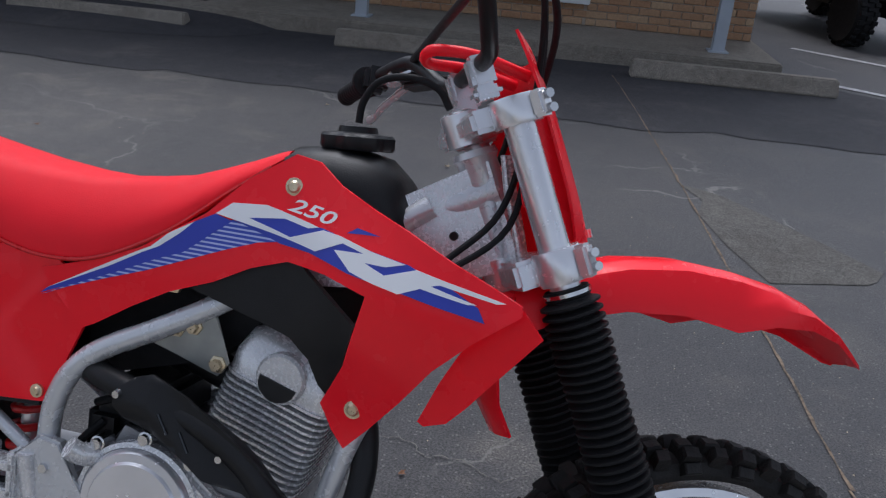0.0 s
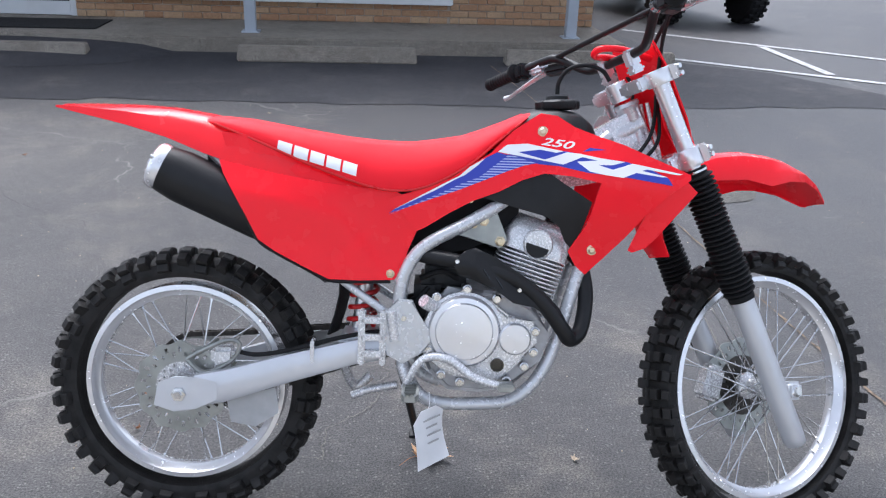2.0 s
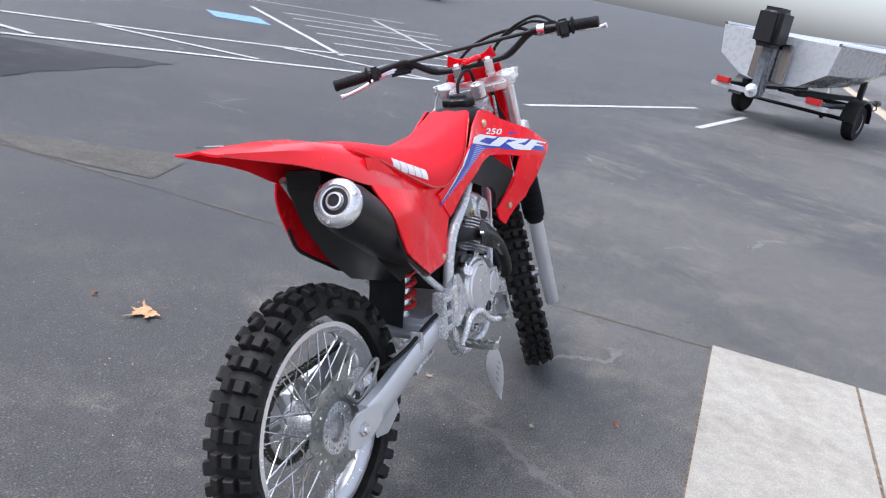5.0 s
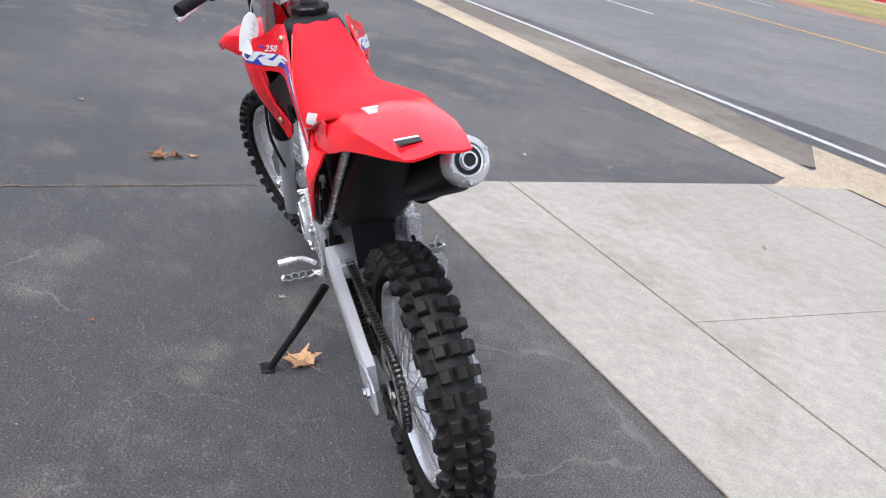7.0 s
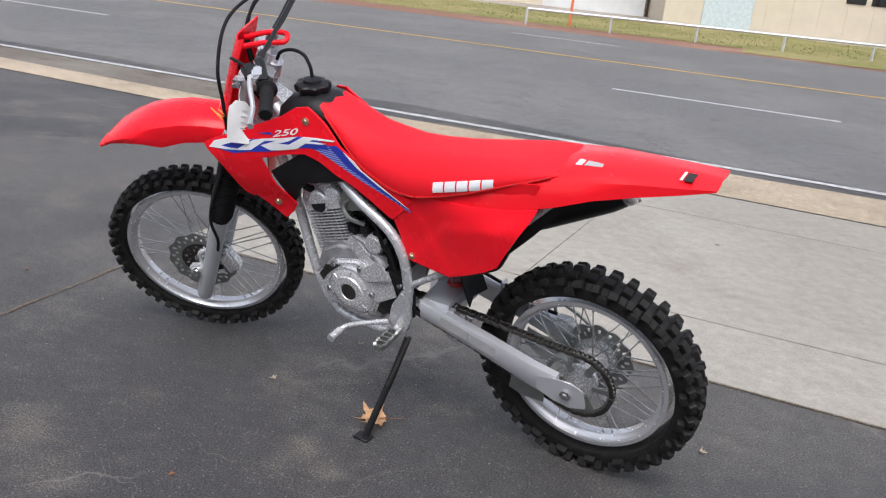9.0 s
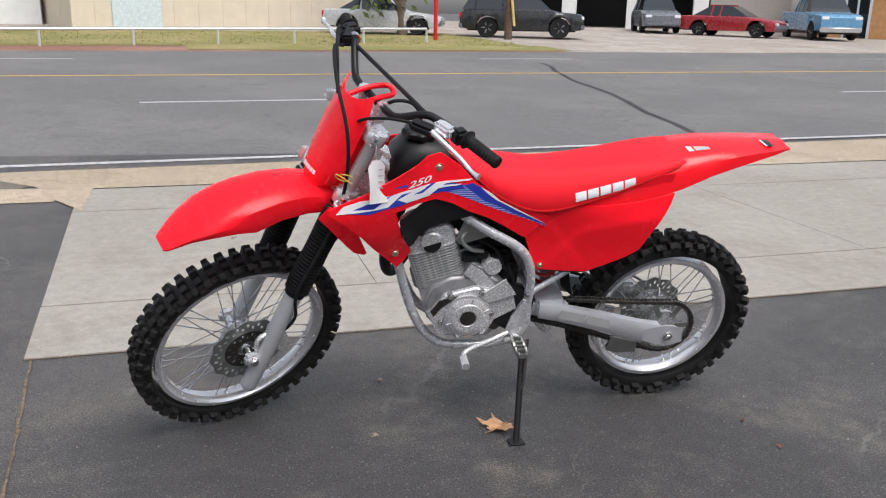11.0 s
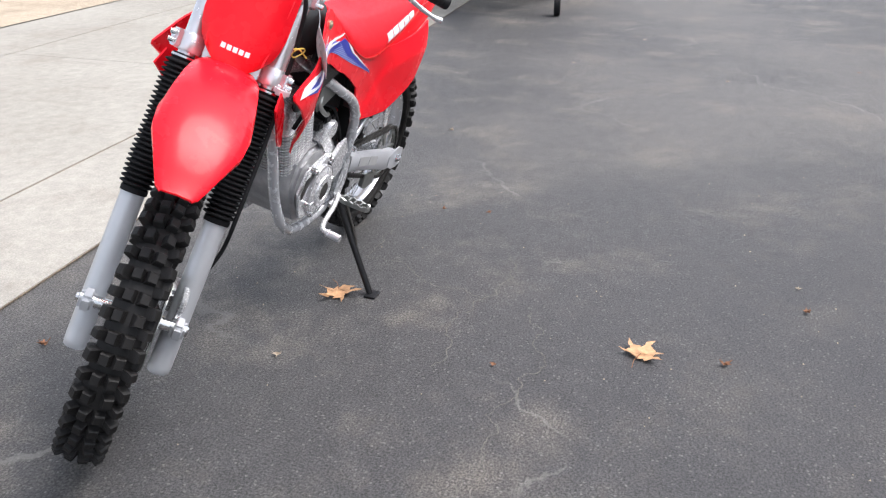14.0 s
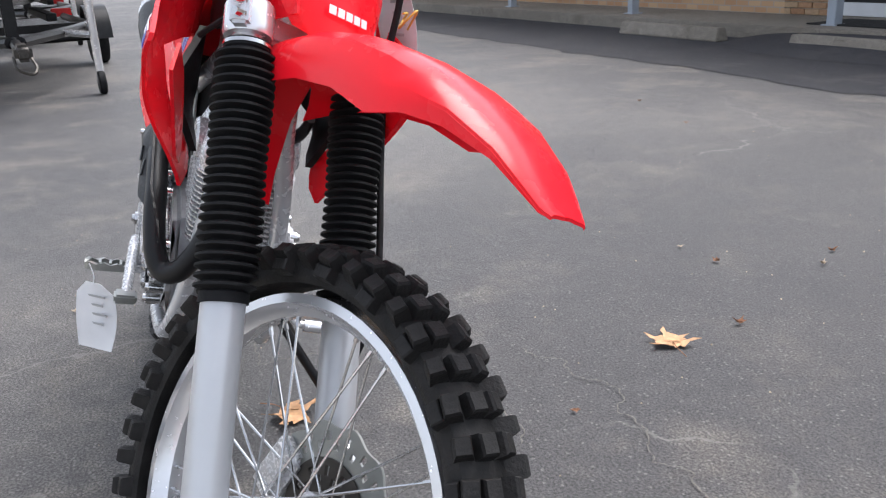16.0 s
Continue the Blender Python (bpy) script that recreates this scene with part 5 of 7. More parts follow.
SIDE = [(0.128, 0.868), (0.140, 0.838), (0.166, 0.796), (0.195, 0.745), (0.223, 0.692), (0.262, 0.665), (0.32, 0.633), (0.38, 0.602), (0.45, 0.598), (0.53, 0.600), (0.545, 0.622), (0.560, 0.67), (0.579, 0.716), (0.602, 0.745), (0.57, 0.77), (0.548, 0.795), (0.52, 0.810), (0.459, 0.812), (0.40, 0.818), (0.343, 0.826), (0.25, 0.842), (0.19, 0.855)]
BLACKPANEL = [(0.72, 0.80), (0.78, 0.838), (0.858, 0.876), (0.90, 0.846), (0.940, 0.820), (0.976, 0.797), (0.962, 0.745), (0.945, 0.680), (0.925, 0.70), (0.910, 0.734), (0.880, 0.758), (0.815, 0.774), (0.765, 0.788)]
SCOOP = [(1.191, 0.848), (1.144, 0.787), (1.109, 0.741), (1.087, 0.716), (1.058, 0.704), (1.049, 0.708), (1.071, 0.764), (1.092, 0.807), (1.115, 0.842), (1.159, 0.881)]
BLUE_A = [(0.495, 0.776), (0.505, 0.785), (0.597, 0.831), (0.644, 0.858), (0.666, 0.869), (0.713, 0.91), (0.74, 0.924), (0.765, 0.918), (0.731, 0.891), (0.702, 0.867), (0.661, 0.85), (0.609, 0.825), (0.55, 0.799)]
BLUE_FILL = [(0.495, 0.773), (0.549, 0.8), (0.609, 0.826), (0.661, 0.851), (0.702, 0.868), (0.731, 0.892), (0.765, 0.92), (0.838, 0.903), (0.804, 0.896), (0.759, 0.879), (0.714, 0.86), (0.652, 0.834), (0.588, 0.811), (0.533, 0.79)]
BLUE_B = [(0.759, 0.923), (0.786, 0.928), (0.837, 0.935), (0.89, 0.931), (0.896, 0.931), (0.97, 0.918), (1.024, 0.912), (1.035, 0.908), (1.075, 0.897), (1.107, 0.882), (1.114, 0.879), (1.124, 0.863), (1.084, 0.869), (1.03, 0.877), (0.976, 0.882), (0.942, 0.885), (0.882, 0.897), (0.836, 0.9)]
WHITE_A = [[(0.741, 0.925), (0.762, 0.942), (0.809, 0.946), (0.838, 0.933), (0.787, 0.926)], [(0.809, 0.946), (0.89, 0.931), (0.874, 0.927), (0.838, 0.933)], [(0.741, 0.925), (0.787, 0.926), (0.849, 0.911), (0.89, 0.901)], [(0.849, 0.911), (0.897, 0.929), (0.931, 0.92), (0.89, 0.901)]]
WHITE_B = [[(0.897, 0.929), (0.924, 0.927), (0.97, 0.918), (0.962, 0.913), (0.931, 0.919)], [(0.97, 0.918), (1.02, 0.912), (0.994, 0.904), (0.964, 0.903)], [(0.918, 0.909), (0.962, 0.913), (0.97, 0.918), (0.964, 0.903)], [(0.918, 0.909), (0.964, 0.903), (0.994, 0.894), (0.976, 0.882), (0.946, 0.888)]]
WHITE_C = [[(0.994, 0.894), (1.035, 0.909), (1.055, 0.894), (1.043, 0.889), (1.016, 0.877), (0.976, 0.882)], [(1.035, 0.909), (1.145, 0.889), (1.134, 0.887), (1.066, 0.897)], [(1.035, 0.909), (1.066, 0.897), (1.055, 0.894)], [(1.055, 0.894), (1.112, 0.882), (1.1, 0.881), (1.043, 0.889)]]
WHITE_D = [(0.503, 0.784), (0.607, 0.842), (0.638, 0.859), (0.654, 0.867), (0.678, 0.889), (0.713, 0.91), (0.694, 0.891), (0.666, 0.869), (0.644, 0.858), (0.597, 0.831)]
NUMB = [(0.932, 0.932), (0.946, 0.941), (0.98, 0.937), (0.956, 0.935)]


def figures(text, size, at, tilt, sgn):
    """Slanted figures laid on the shroud, readable from outside on either side."""
    cu = bpy.data.curves.new("figures", "FONT")
    cu.body, cu.size, cu.shear, cu.fill_mode = text, size, 0.35, "FRONT"
    cu.resolution_u, cu.offset = 3, 0.0006
    ob = bpy.data.objects.new("figures_draft", cu)
    bpy.context.scene.collection.objects.link(ob)
    me = ob.evaluated_get(bpy.context.evaluated_depsgraph_get()).to_mesh()
    b = bmesh.new()
    b.from_mesh(me)
    ob.to_mesh_clear()
    bpy.data.objects.remove(ob)
    bpy.data.curves.remove(cu)
    wide = max(v.co.x for v in b.verts)
    c, d = math.cos(tilt), math.sin(tilt)
    for v in b.verts:
        u, h = v.co.x * 1.15, v.co.y * 0.62
        if sgn > 0:
            u = wide * 1.15 - u
        x, z = at[0] + u * c - h * d, at[1] + u * d + h * c
        v.co = (x, sgn * (body_w(x, z) + 0.0018), z)
    return b


for s in (-1, 1):
    shr = P("radiator_shroud", panel(SHROUD, body_w, 0.006, 0.02, sgn=s), RED, None, "red plastic shroud with blue and white graphics", drawn=False)
    flip = (lambda ol: ol) if s < 0 else (lambda ol: [(1.886 - x, z - 0.12 * (1.886 - 2 * x)) for x, z in ol])
    for nm, ol, mt_, lf in (("decal", BLUE_A, BLUE, 0.0012), ("decal", BLUE_FILL, HATCH, 0.0009), ("decal", flip(BLUE_B), BLUE, 0.0014), ("decal", WHITE_D, WHITE, 0.0018), ("decal", NUMB, BLUE, 0.0010)):
        P(nm, panel(ol, body_w, 0.0012, 0.02, lf, s), mt_, shr, drawn=False)
    for strokes in (WHITE_A, WHITE_B, WHITE_C):
        b = bmesh.new()
        for ol in strokes:
            join(b, panel(flip(ol), body_w, 0.0012, 0.02, 0.0024, s))
        P("decal", b, WHITE, shr, drawn=False)
    P("figures", figures("250", 0.040, (0.838, 0.945) if s < 0 else (0.862, 0.938), radians(-7.0 if s < 0 else -8.0), s), WHITE, shr, "white figures on the shroud", drawn=False)
    for x, z in ((0.843, 0.975), (0.965, 0.707)):
        w = body_w(x, z)
        P("panel_screw", lathe([(0, w + 0.006), (0.006, w + 0.006), (0.0085, w + 0.003), (0.012, w + 0.0025), (0.012, w - 0.004)], 14, Matrix.Translation((x, 0, z)) @ Matrix.Diagonal((1, s, 1, 1))), BRASS, shr, drawn=False)
    sp_ = P("side_panel", panel(SIDE, side_w, 0.006, 0.0125, sgn=s), RED, None, "red plastic rear side panel")
    P("panel_trim", tube([(x, s * (side_w(x, z) - 0.012), z - 0.004) for x, z in ((0.195, 0.745), (0.223, 0.692), (0.262, 0.665), (0.32, 0.633), (0.38, 0.602), (0.45, 0.598), (0.52, 0.598))], 0.005, 8), BLACKP, sp_, "black lower edge trim")
    w = side_w(0.52, 0.612)
    P("panel_screw", lathe([(0, w + 0.006), (0.005, w + 0.006), (0.007, w + 0.003), (0.010, w + 0.0025), (0.010, w - 0.004)], 14, Matrix.Translation((0.52, 0, 0.614)) @ Matrix.Diagonal((1, s, 1, 1))), BRASS, sp_)
    P("rear_side_band", panel([(0.15, 0.868), (0.25, 0.830), (0.343, 0.812), (0.46, 0.798), (0.53, 0.790), (0.53, 0.812), (0.459, 0.824), (0.343, 0.866), (0.25, 0.896), (0.18, 0.925), (0.13, 0.93)], lambda x, z: min(0.122, side_w(x, z) - 0.006), 0.004, 0.03, sgn=s), RED, None, "red plastic band under the seat")
    P("tank_side_cover", panel(BLACKPANEL, lambda x, z: body_w(x - 0.018, z + 0.020) - 0.009, 0.012, 0.03, sgn=s), BLACKP, None, "black plastic tank side cover")
    P("air_scoop", panel(SCOOP, lambda x, z: 0.128 + 0.25 * (x - 1.05), 0.005, 0.03, sgn=s), RED, None, "red inner air scoop", drawn=False)

# seat
rows = []
SX = [0.072, 0.085, 0.12, 0.18, 0.25, 0.33, 0.41, 0.49, 0.56, 0.62, 0.68, 0.73, 0.775, 0.81, 0.835]
for x in SX:
    zt = float(np.interp(x, [0.07, 0.155, 0.319, 0.457, 0.566, 0.675, 0.755, 0.828, 0.84], [0.966, 0.966, 0.940, 0.921, 0.920, 0.937, 0.966, 0.999, 1.0]))
    zl = float(np.interp(x, [0.07, 0.105, 0.208, 0.343, 0.459, 0.53, 0.601, 0.689, 0.764, 0.824, 0.84], [0.955, 0.945, 0.908, 0.852, 0.813, 0.803, 0.815, 0.862, 0.925, 0.975, 0.99]))
    wl = float(np.interp(x, [0.07, 0.1, 0.2, 0.35, 0.55, 0.7, 0.84], [0.080, 0.102, 0.118, 0.120, 0.114, 0.104, 0.062]))
    wt = float(np.interp(x, [0.07, 0.2, 0.35, 0.55, 0.7, 0.84], [0.070, 0.094, 0.084, 0.070, 0.064, 0.050]))
    hh = zt - zl
    q = [(wl, zl), (wl * 1.0 + 0.003, zl + hh * 0.25), ((wl + wt) / 2 + 0.006, zl + hh * 0.6), (wt + 0.002, zt - min(0.012, hh * 0.2)), (wt * 0.86, zt - 0.003), (wt * 0.5, zt), (0, zt + 0.001)]
    rows.append([(x, -y, z) for y, z in q] + [(x, y, z) for y, z in q[-2::-1]])
# smooth the rows along the bike
seat = P("seat", loft(rows), SEATRED, None, "red vinyl bench seat with white lettering blocks", angle=60)


def seat_w(x, z):
    wl = float(np.interp(x, [0.07, 0.1, 0.2, 0.35, 0.55, 0.7, 0.84], [0.080, 0.102, 0.118, 0.120, 0.114, 0.104, 0.062]))
    wt = float(np.interp(x, [0.07, 0.2, 0.35, 0.55, 0.7, 0.84], [0.070, 0.094, 0.084, 0.070, 0.064, 0.050]))
    zt = float(np.interp(x, [0.07, 0.155, 0.319, 0.457, 0.566, 0.675, 0.755, 0.828, 0.84], [0.966, 0.966, 0.940, 0.921, 0.920, 0.937, 0.966, 0.999, 1.0]))
    zl = float(np.interp(x, [0.07, 0.105, 0.208, 0.343, 0.459, 0.53, 0.601, 0.689, 0.764, 0.824, 0.84], [0.955, 0.945, 0.908, 0.852, 0.813, 0.803, 0.815, 0.862, 0.925, 0.975, 0.99]))
    f = (z - zl) / (zt - zl)
    return float(np.interp(f, [0, 0.25, 0.6, 0.85, 1], [wl, wl + 0.003, (wl + wt) / 2 + 0.006, wt + 0.002, wt * 0.86]))


for s in (-1, 1):
    for k in range(5):
        x0 = 0.256 + 0.0372 * k
        z0 = 0.889 - 0.28 * (x0 - 0.256)
        ol = [(x0, z0), (x0 + 0.032, z0 - 0.009), (x0 + 0.0345, z0 + 0.017), (x0 + 0.0025, z0 + 0.026)]
        P("lettering_block", panel(ol, seat_w, 0.0015, 0.01, 0.0022, s), WHITE, seat)
    P("seat_piping", tube([(x, s * (seat_w(x, z + 0.003) + 0.0015), z) for x, z in ((0.11, 0.948), (0.208, 0.912), (0.343, 0.857), (0.459, 0.818), (0.53, 0.808), (0.601, 0.820), (0.689, 0.867), (0.764, 0.930), (0.815, 0.972))], 0.003, 6), SPRINGRED, seat)

# rear mudguard
rows = []
for x, zt, zb, wt, wb in ((-0.272, 0.990, 0.983, 0.045, 0.058), (-0.20, 0.992, 0.968, 0.055, 0.078), (-0.10, 0.989, 0.944, 0.066, 0.098), (0.0, 0.981, 0.914, 0.075, 0.112), (0.09, 0.968, 0.880, 0.085, 0.124), (0.16, 0.945, 0.858, 0.092, 0.130), (0.26, 0.90, 0.828, 0.095, 0.131), (0.36, 0.855, 0.812, 0.085, 0.119)):
    mid = (wt + wb) / 2 + 0.008
    rows.append([(x, -wb, zb), (x, -mid, (zt * 0.65 + zb * 0.35)), (x, -wt, zt - 0.004), (x, -wt * 0.45, zt - 0.001), (x, 0, zt + 0.003), (x, wt * 0.45, zt - 0.001), (x, wt, zt - 0.004), (x, mid, (zt * 0.65 + zb * 0.35)), (x, wb, zb)])
rf = P("rear_mudguard", thicken(loft(rows, ring=False), 0.005), FILMRED, None, "glossy red plastic rear mudguard", angle=40)
for k, (x0, x1, s, mt_) in enumerate(((-0.215, -0.195, 1, DARKMET), (0.0, 0.045, 1, TAGGREY), (-0.192, -0.186, 1, WHITE), (0.052, 0.068, 1, WHITE))):
    zz = 0.9925 if x0 < -0.1 else 0.979
    b = box(x0, x1, 0.010, 0.055, -0.0006, 0.0006)
    P("guard_sticker", moved(b, Matrix.Translation((0, 0, zz + (0.002 if x0 < -0.1 else 0.0))) @ Matrix.Rotation(0.0 if x0 < -0.1 else 0.11, 4, "Y")), mt_, rf)

# fuel tank, cap, breather hose
rows = []
for x, zt, zb, hw in ((0.80, 0.985, 0.92, 0.07), (0.84, 1.004, 0.90, 0.088), (0.90, 1.010, 0.88, 0.092), (0.955, 1.000, 0.88, 0.088), (0.985, 0.976, 0.89, 0.078), (1.003, 0.942, 0.90, 0.062)):
    rows.append([(x, -hw, zb), (x, -hw, zt - 0.05), (x, -hw * 0.8, zt - 0.012), (x, -hw * 0.35, zt), (x, hw * 0.35, zt), (x, hw * 0.8, zt - 0.012), (x, hw, zt - 0.05), (x, hw, zb)])
tank = P("fuel_tank", bevel(loft(rows), 0.006, 2, 50), BLACKP, None, "black plastic fuel tank", angle=50)
cap = bmesh.new()
n = 40
pr = [(0.047, 0.0), (0.050, 0.004), (0.050, 0.018), (0.046, 0.022), (0.028, 0.024), (0.026, 0.032), (0.0, 0.033)]
rg = []
for r, h in pr:
    rg.append([cap.verts.new(((r + (0.004 * math.cos(8 * 2 * math.pi * j / n) if 0.04 < r else 0)) * math.cos(2 * math.pi * j / n), (r + (0.004 * math.cos(8 * 2 * math.pi * j / n) if 0.04 < r else 0)) * math.sin(2 * math.pi * j / n), h)) for j in range(n)])
for a, c in zip(rg, rg[1:]):
    for j in range(n):
        cap.faces.new((a[j], a[(j + 1) % n], c[(j + 1) % n], c[j]))
P("filler_cap", cap, BLACKP, tank, "black lobed filler cap", Matrix.Translation((0.888, 0, 1.029)) @ Matrix.Rotation(radians(-3), 4, "Y"))
P("breather_hose", tube([(0.905, 0, 1.045), (0.908, 0.0, 1.075), (0.93, -0.005, 1.105), (0.97, -0.005, 1.115), (1.01, 0.0, 1.105), (1.03, 0.0, 1.08)], 0.0052, 10), RUBBER, tank)

# tank belly, and a black lump added behind the frame to darken the bay
P("tank_belly", bevel(loft([[(x, -hw, z0), (x, hw, z0), (x, hw, 0.91), (x, -hw, 0.91)] for x, z0, hw in ((0.74, 0.80, 0.045), (0.82, 0.80, 0.05), (0.92, 0.815, 0.05), (1.0, 0.86, 0.04))]), 0.012, 2), BLACKP, tank)
P("air_duct", bevel(loft([[(x, -hw, z0), (x, hw, z0), (x, hw, z1), (x, -hw, z1)] for x, z0, z1, hw in ((0.56, 0.63, 0.77, 0.06), (0.66, 0.66, 0.80, 0.055), (0.76, 0.69, 0.83, 0.05), (0.82, 0.76, 0.84, 0.045))]), 0.014, 2), RUBBER, None, "black filler lump added to darken the frame bay")

# ---- steered parts ----


def S(name, bm, material, parent=None, label="", smooth=True, angle=40):
    for v in bm.verts:
        v.co.z += 0.007 + 0.014 * sstep(0.35, 0.70, v.co.z)
        v.co.x -= 0.016
    return part(name, bm, material, parent if parent else bike, label, STEER if parent is None else None, smooth, angle)


def fk(z, off=0.0):
    """A point of the fork leg's centre line at height z, off metres ahead of it."""
    return Vector((1.180 + 0.4557 * (0.87 - z) + off * math.cos(RK), 0, z + off * math.sin(RK)))


for s in (-1, 1):
    o = Vector((0, s * 0.098, 0))
    leg = S("fork_leg", tube([fk(1.085) + o, fk(0.60) + o], 0.0205, 20, smooth=False), ALU, None, "bright fork stanchion")
    bt, bb_ = fk(0.862) + o, fk(0.560) + o
    Lb = (bb_ - bt).length
    pr = [(0.0215, 0.0), (0.029, 0.001), (0.030, 0.012), (0.0275, 0.014)]
    nr = 26
    for i in range(nr):
        y0 = 0.016 + (Lb - 0.03) * i / nr
        dy = (Lb - 0.03) / nr
        f = 0.0345 + 0.001 * math.sin(i * 0.4)
        pr += [(f - 0.006, y0), (f + 0.0045, y0 + dy * 0.35), (f + 0.0045, y0 + dy * 0.6), (f - 0.006, y0 + dy * 0.95)]
    pr += [(0.031, Lb - 0.012), (0.031, Lb), (0.024, Lb)]
    S("fork_boot", lathe(pr, 28, along(bt, bb_)), RUBBER, leg, "black ribbed rubber fork boot", angle=30)
    l0, l1 = fk(0.575) + o, fk(0.215) + o
    Ll = (l1 - l0).length
    S("fork_slider", lathe([(0.0, 0.0), (0.0265, 0.0), (0.0275, 0.01), (0.0275, Ll - 0.02), (0.026, Ll - 0.004), (0.022, Ll), (0.0, Ll)], 28, along(l0, l1)), FORKGREY, leg, "grey painted fork slider")
    S("axle_boss", bevel(box(FAX.x - 0.024, FAX.x + 0.026, s * 0.088, s * 0.122, FAX.z - 0.022, FAX.z + 0.022), 0.009, 3), FORKGREY, leg)
    S("boot_clamp", lathe([(0.0305, 0.004), (0.0315, 0.004), (0.0315, 0.009), (0.0305, 0.009)], 28, along(bt, bb_), closed=True), CHROME, leg)
S("front_axle", lathe([(0.0, -0.130), (0.009, -0.130), (0.010, -0.124), (0.015, -0.122), (0.015, 0.122), (0.012, 0.128), (0.0, 0.128)], 16, Matrix.Translation(FAX)), CHROME)
# triple clamps
for z, hh, nm in ((1.070, 0.018, "top_clamp"), (0.888, 0.022, "bottom_clamp")):
    tc = bmesh.new()
    for s in (-1, 1):
        lathe([(0.0205, -hh), (0.031, -hh), (0.033, -hh + 0.005), (0.033, hh - 0.005), (0.031, hh), (0.0205, hh)], 24, along(fk(z) + Vector((0, s * 0.098, 0)), fk(z + 0.1) + Vector((0, s * 0.098, 0))), bm=tc, closed=True)
        bx = bevel(box(-0.036, 0.030, -0.050, 0.050, -hh * 0.85, hh * 0.85), 0.006, 2)
        join(tc, bx, Matrix.Translation(fk(z, -0.022) + Vector((0, s * 0.045, 0))) @ Matrix.Rotation(-RK, 4, "Y"))
        bx = bevel(box(0.028, 0.048, -0.012, 0.012, -hh * 0.95, hh * 0.95), 0.004, 2)
        join(tc, bx, Matrix.Translation(fk(z) + Vector((0, s * 0.098, 0))) @ Matrix.Rotation(-RK, 4, "Y") @ Matrix.Rotation(s * 0.9, 4, "Z"))
    lathe([(0.0, -0.02), (0.026, -0.02), (0.026, 0.024), (0.018, 0.028), (0.0, 0.028)], 24, along(fk(z, -0.045), fk(z + 0.1, -0.045)), bm=tc)
    cl = S(nm, tc, ALU, None, "cast alloy fork clamp")
    for s in (-1, 1):
        for k in (-1, 1):
            pb = fk(z + 0.008 * k, 0.03) + Vector((0, s * 0.132, 0))
            S("clamp_bolt", lathe([(0, 0.012), (0.006, 0.012), (0.0065, 0.002), (0.0065, -0.006)], 8, along(pb, pb + Vector((0.2, s * 1, 0)))), CHROME, cl)
# bar risers and handlebar
hb = S("handlebar", tube([(0.925, 0.432, 1.163), (0.945, 0.35, 1.170), (0.985, 0.235, 1.185), (1.005, 0.195, 1.182), (1.035, 0.13, 1.142), (1.045, 0.09, 1.132), (1.045, 0.0, 1.130), (1.045, -0.09, 1.132), (1.035, -0.13, 1.142), (1.005, -0.195, 1.182), (0.985, -0.235, 1.185), (0.945, -0.35, 1.170), (0.925, -0.40, 1.163)], 0.0111, 14), BLACKP, None, "black motocross handlebar")
S("cross_brace", tube([(1.0, 0.205, 1.187), (1.0, -0.205, 1.187)], 0.0065, 10, smooth=False), BLACKP, hb)
for s in (-1, 1):
    rb = bmesh.new()
    join(rb, bevel(box(-0.017, 0.017, -0.014, 0.014, -0.03, 0.014), 0.006, 2), Matrix.Translation((1.045, s * 0.052, 1.130)) @ Matrix.Rotation(-RK, 4, "Y"))
    join(rb, bevel(box(-0.020, 0.020, -0.016, 0.016, -0.045, -0.028), 0.006, 2), Matrix.Translation((1.045, s * 0.052, 1.130)) @ Matrix.Rotation(-RK, 4, "Y"))
    S("bar_clamp", rb, ALU, hb)
for s, e in ((1, 0.436), (-1, 0.404)):
    g0, g1 = Vector((0.949, s * 0.325, 1.172)), Vector((0.925, s * e, 1.163))
    Lg = (g1 - g0).length
    pr = [(0.0, 0.0), (0.026, 0.0), (0.027, 0.004), (0.018, 0.008)]
    for i in range(9):
        pr += [(0.0160, 0.012 + (Lg - 0.02) * i / 9), (0.0172, 0.012 + (Lg - 0.02) * (i + 0.3) / 9), (0.0172, 0.012 + (Lg - 0.02) * (i + 0.7) / 9)]
    pr += [(0.018, Lg - 0.006), (0.016, Lg), (0.0, Lg)]
    S("grip", lathe(pr, 20, along(g0, g1)), RUBBER, hb, "black rubber grip")
# levers and switches
S("clutch_perch", bevel(moved(box(-0.018, 0.018, -0.03, 0.03, -0.016, 0.016), Matrix.Translation((0.985, 0.27, 1.178)) @ Matrix.Rotation(0.25, 4, "Z")), 0.007, 2), ALU, hb)
S("clutch_lever", tube([(1.015, 0.255, 1.168), (1.005, 0.30, 1.160), (0.985, 0.36, 1.140), (0.98, 0.405, 1.130), (0.975, 0.43, 1.128)], [0.009, 0.007, 0.0065, 0.006, 0.009], 10), ALU, hb, "silver clutch lever")
S("lever_boot", bevel(moved(box(-0.02, 0.02, -0.045, 0.03, -0.012, 0.014), Matrix.Translation((1.02, 0.235, 1.165)) @ Matrix.Rotation(0.5, 4, "Z")), 0.008, 2), BLACKP, hb)
S("switch_housing", bevel(moved(box(-0.02, 0.02, -0.018, 0.018, -0.022, 0.022), Matrix.Translation((0.96, 0.305, 1.172))), 0.008, 2), BLACKP, hb)
S("throttle_housing", bevel(moved(box(-0.026, 0.026, -0.022, 0.022, -0.03, 0.026), Matrix.Translation((0.962, -0.30, 1.172))), 0.010, 3), BLACKP, hb)
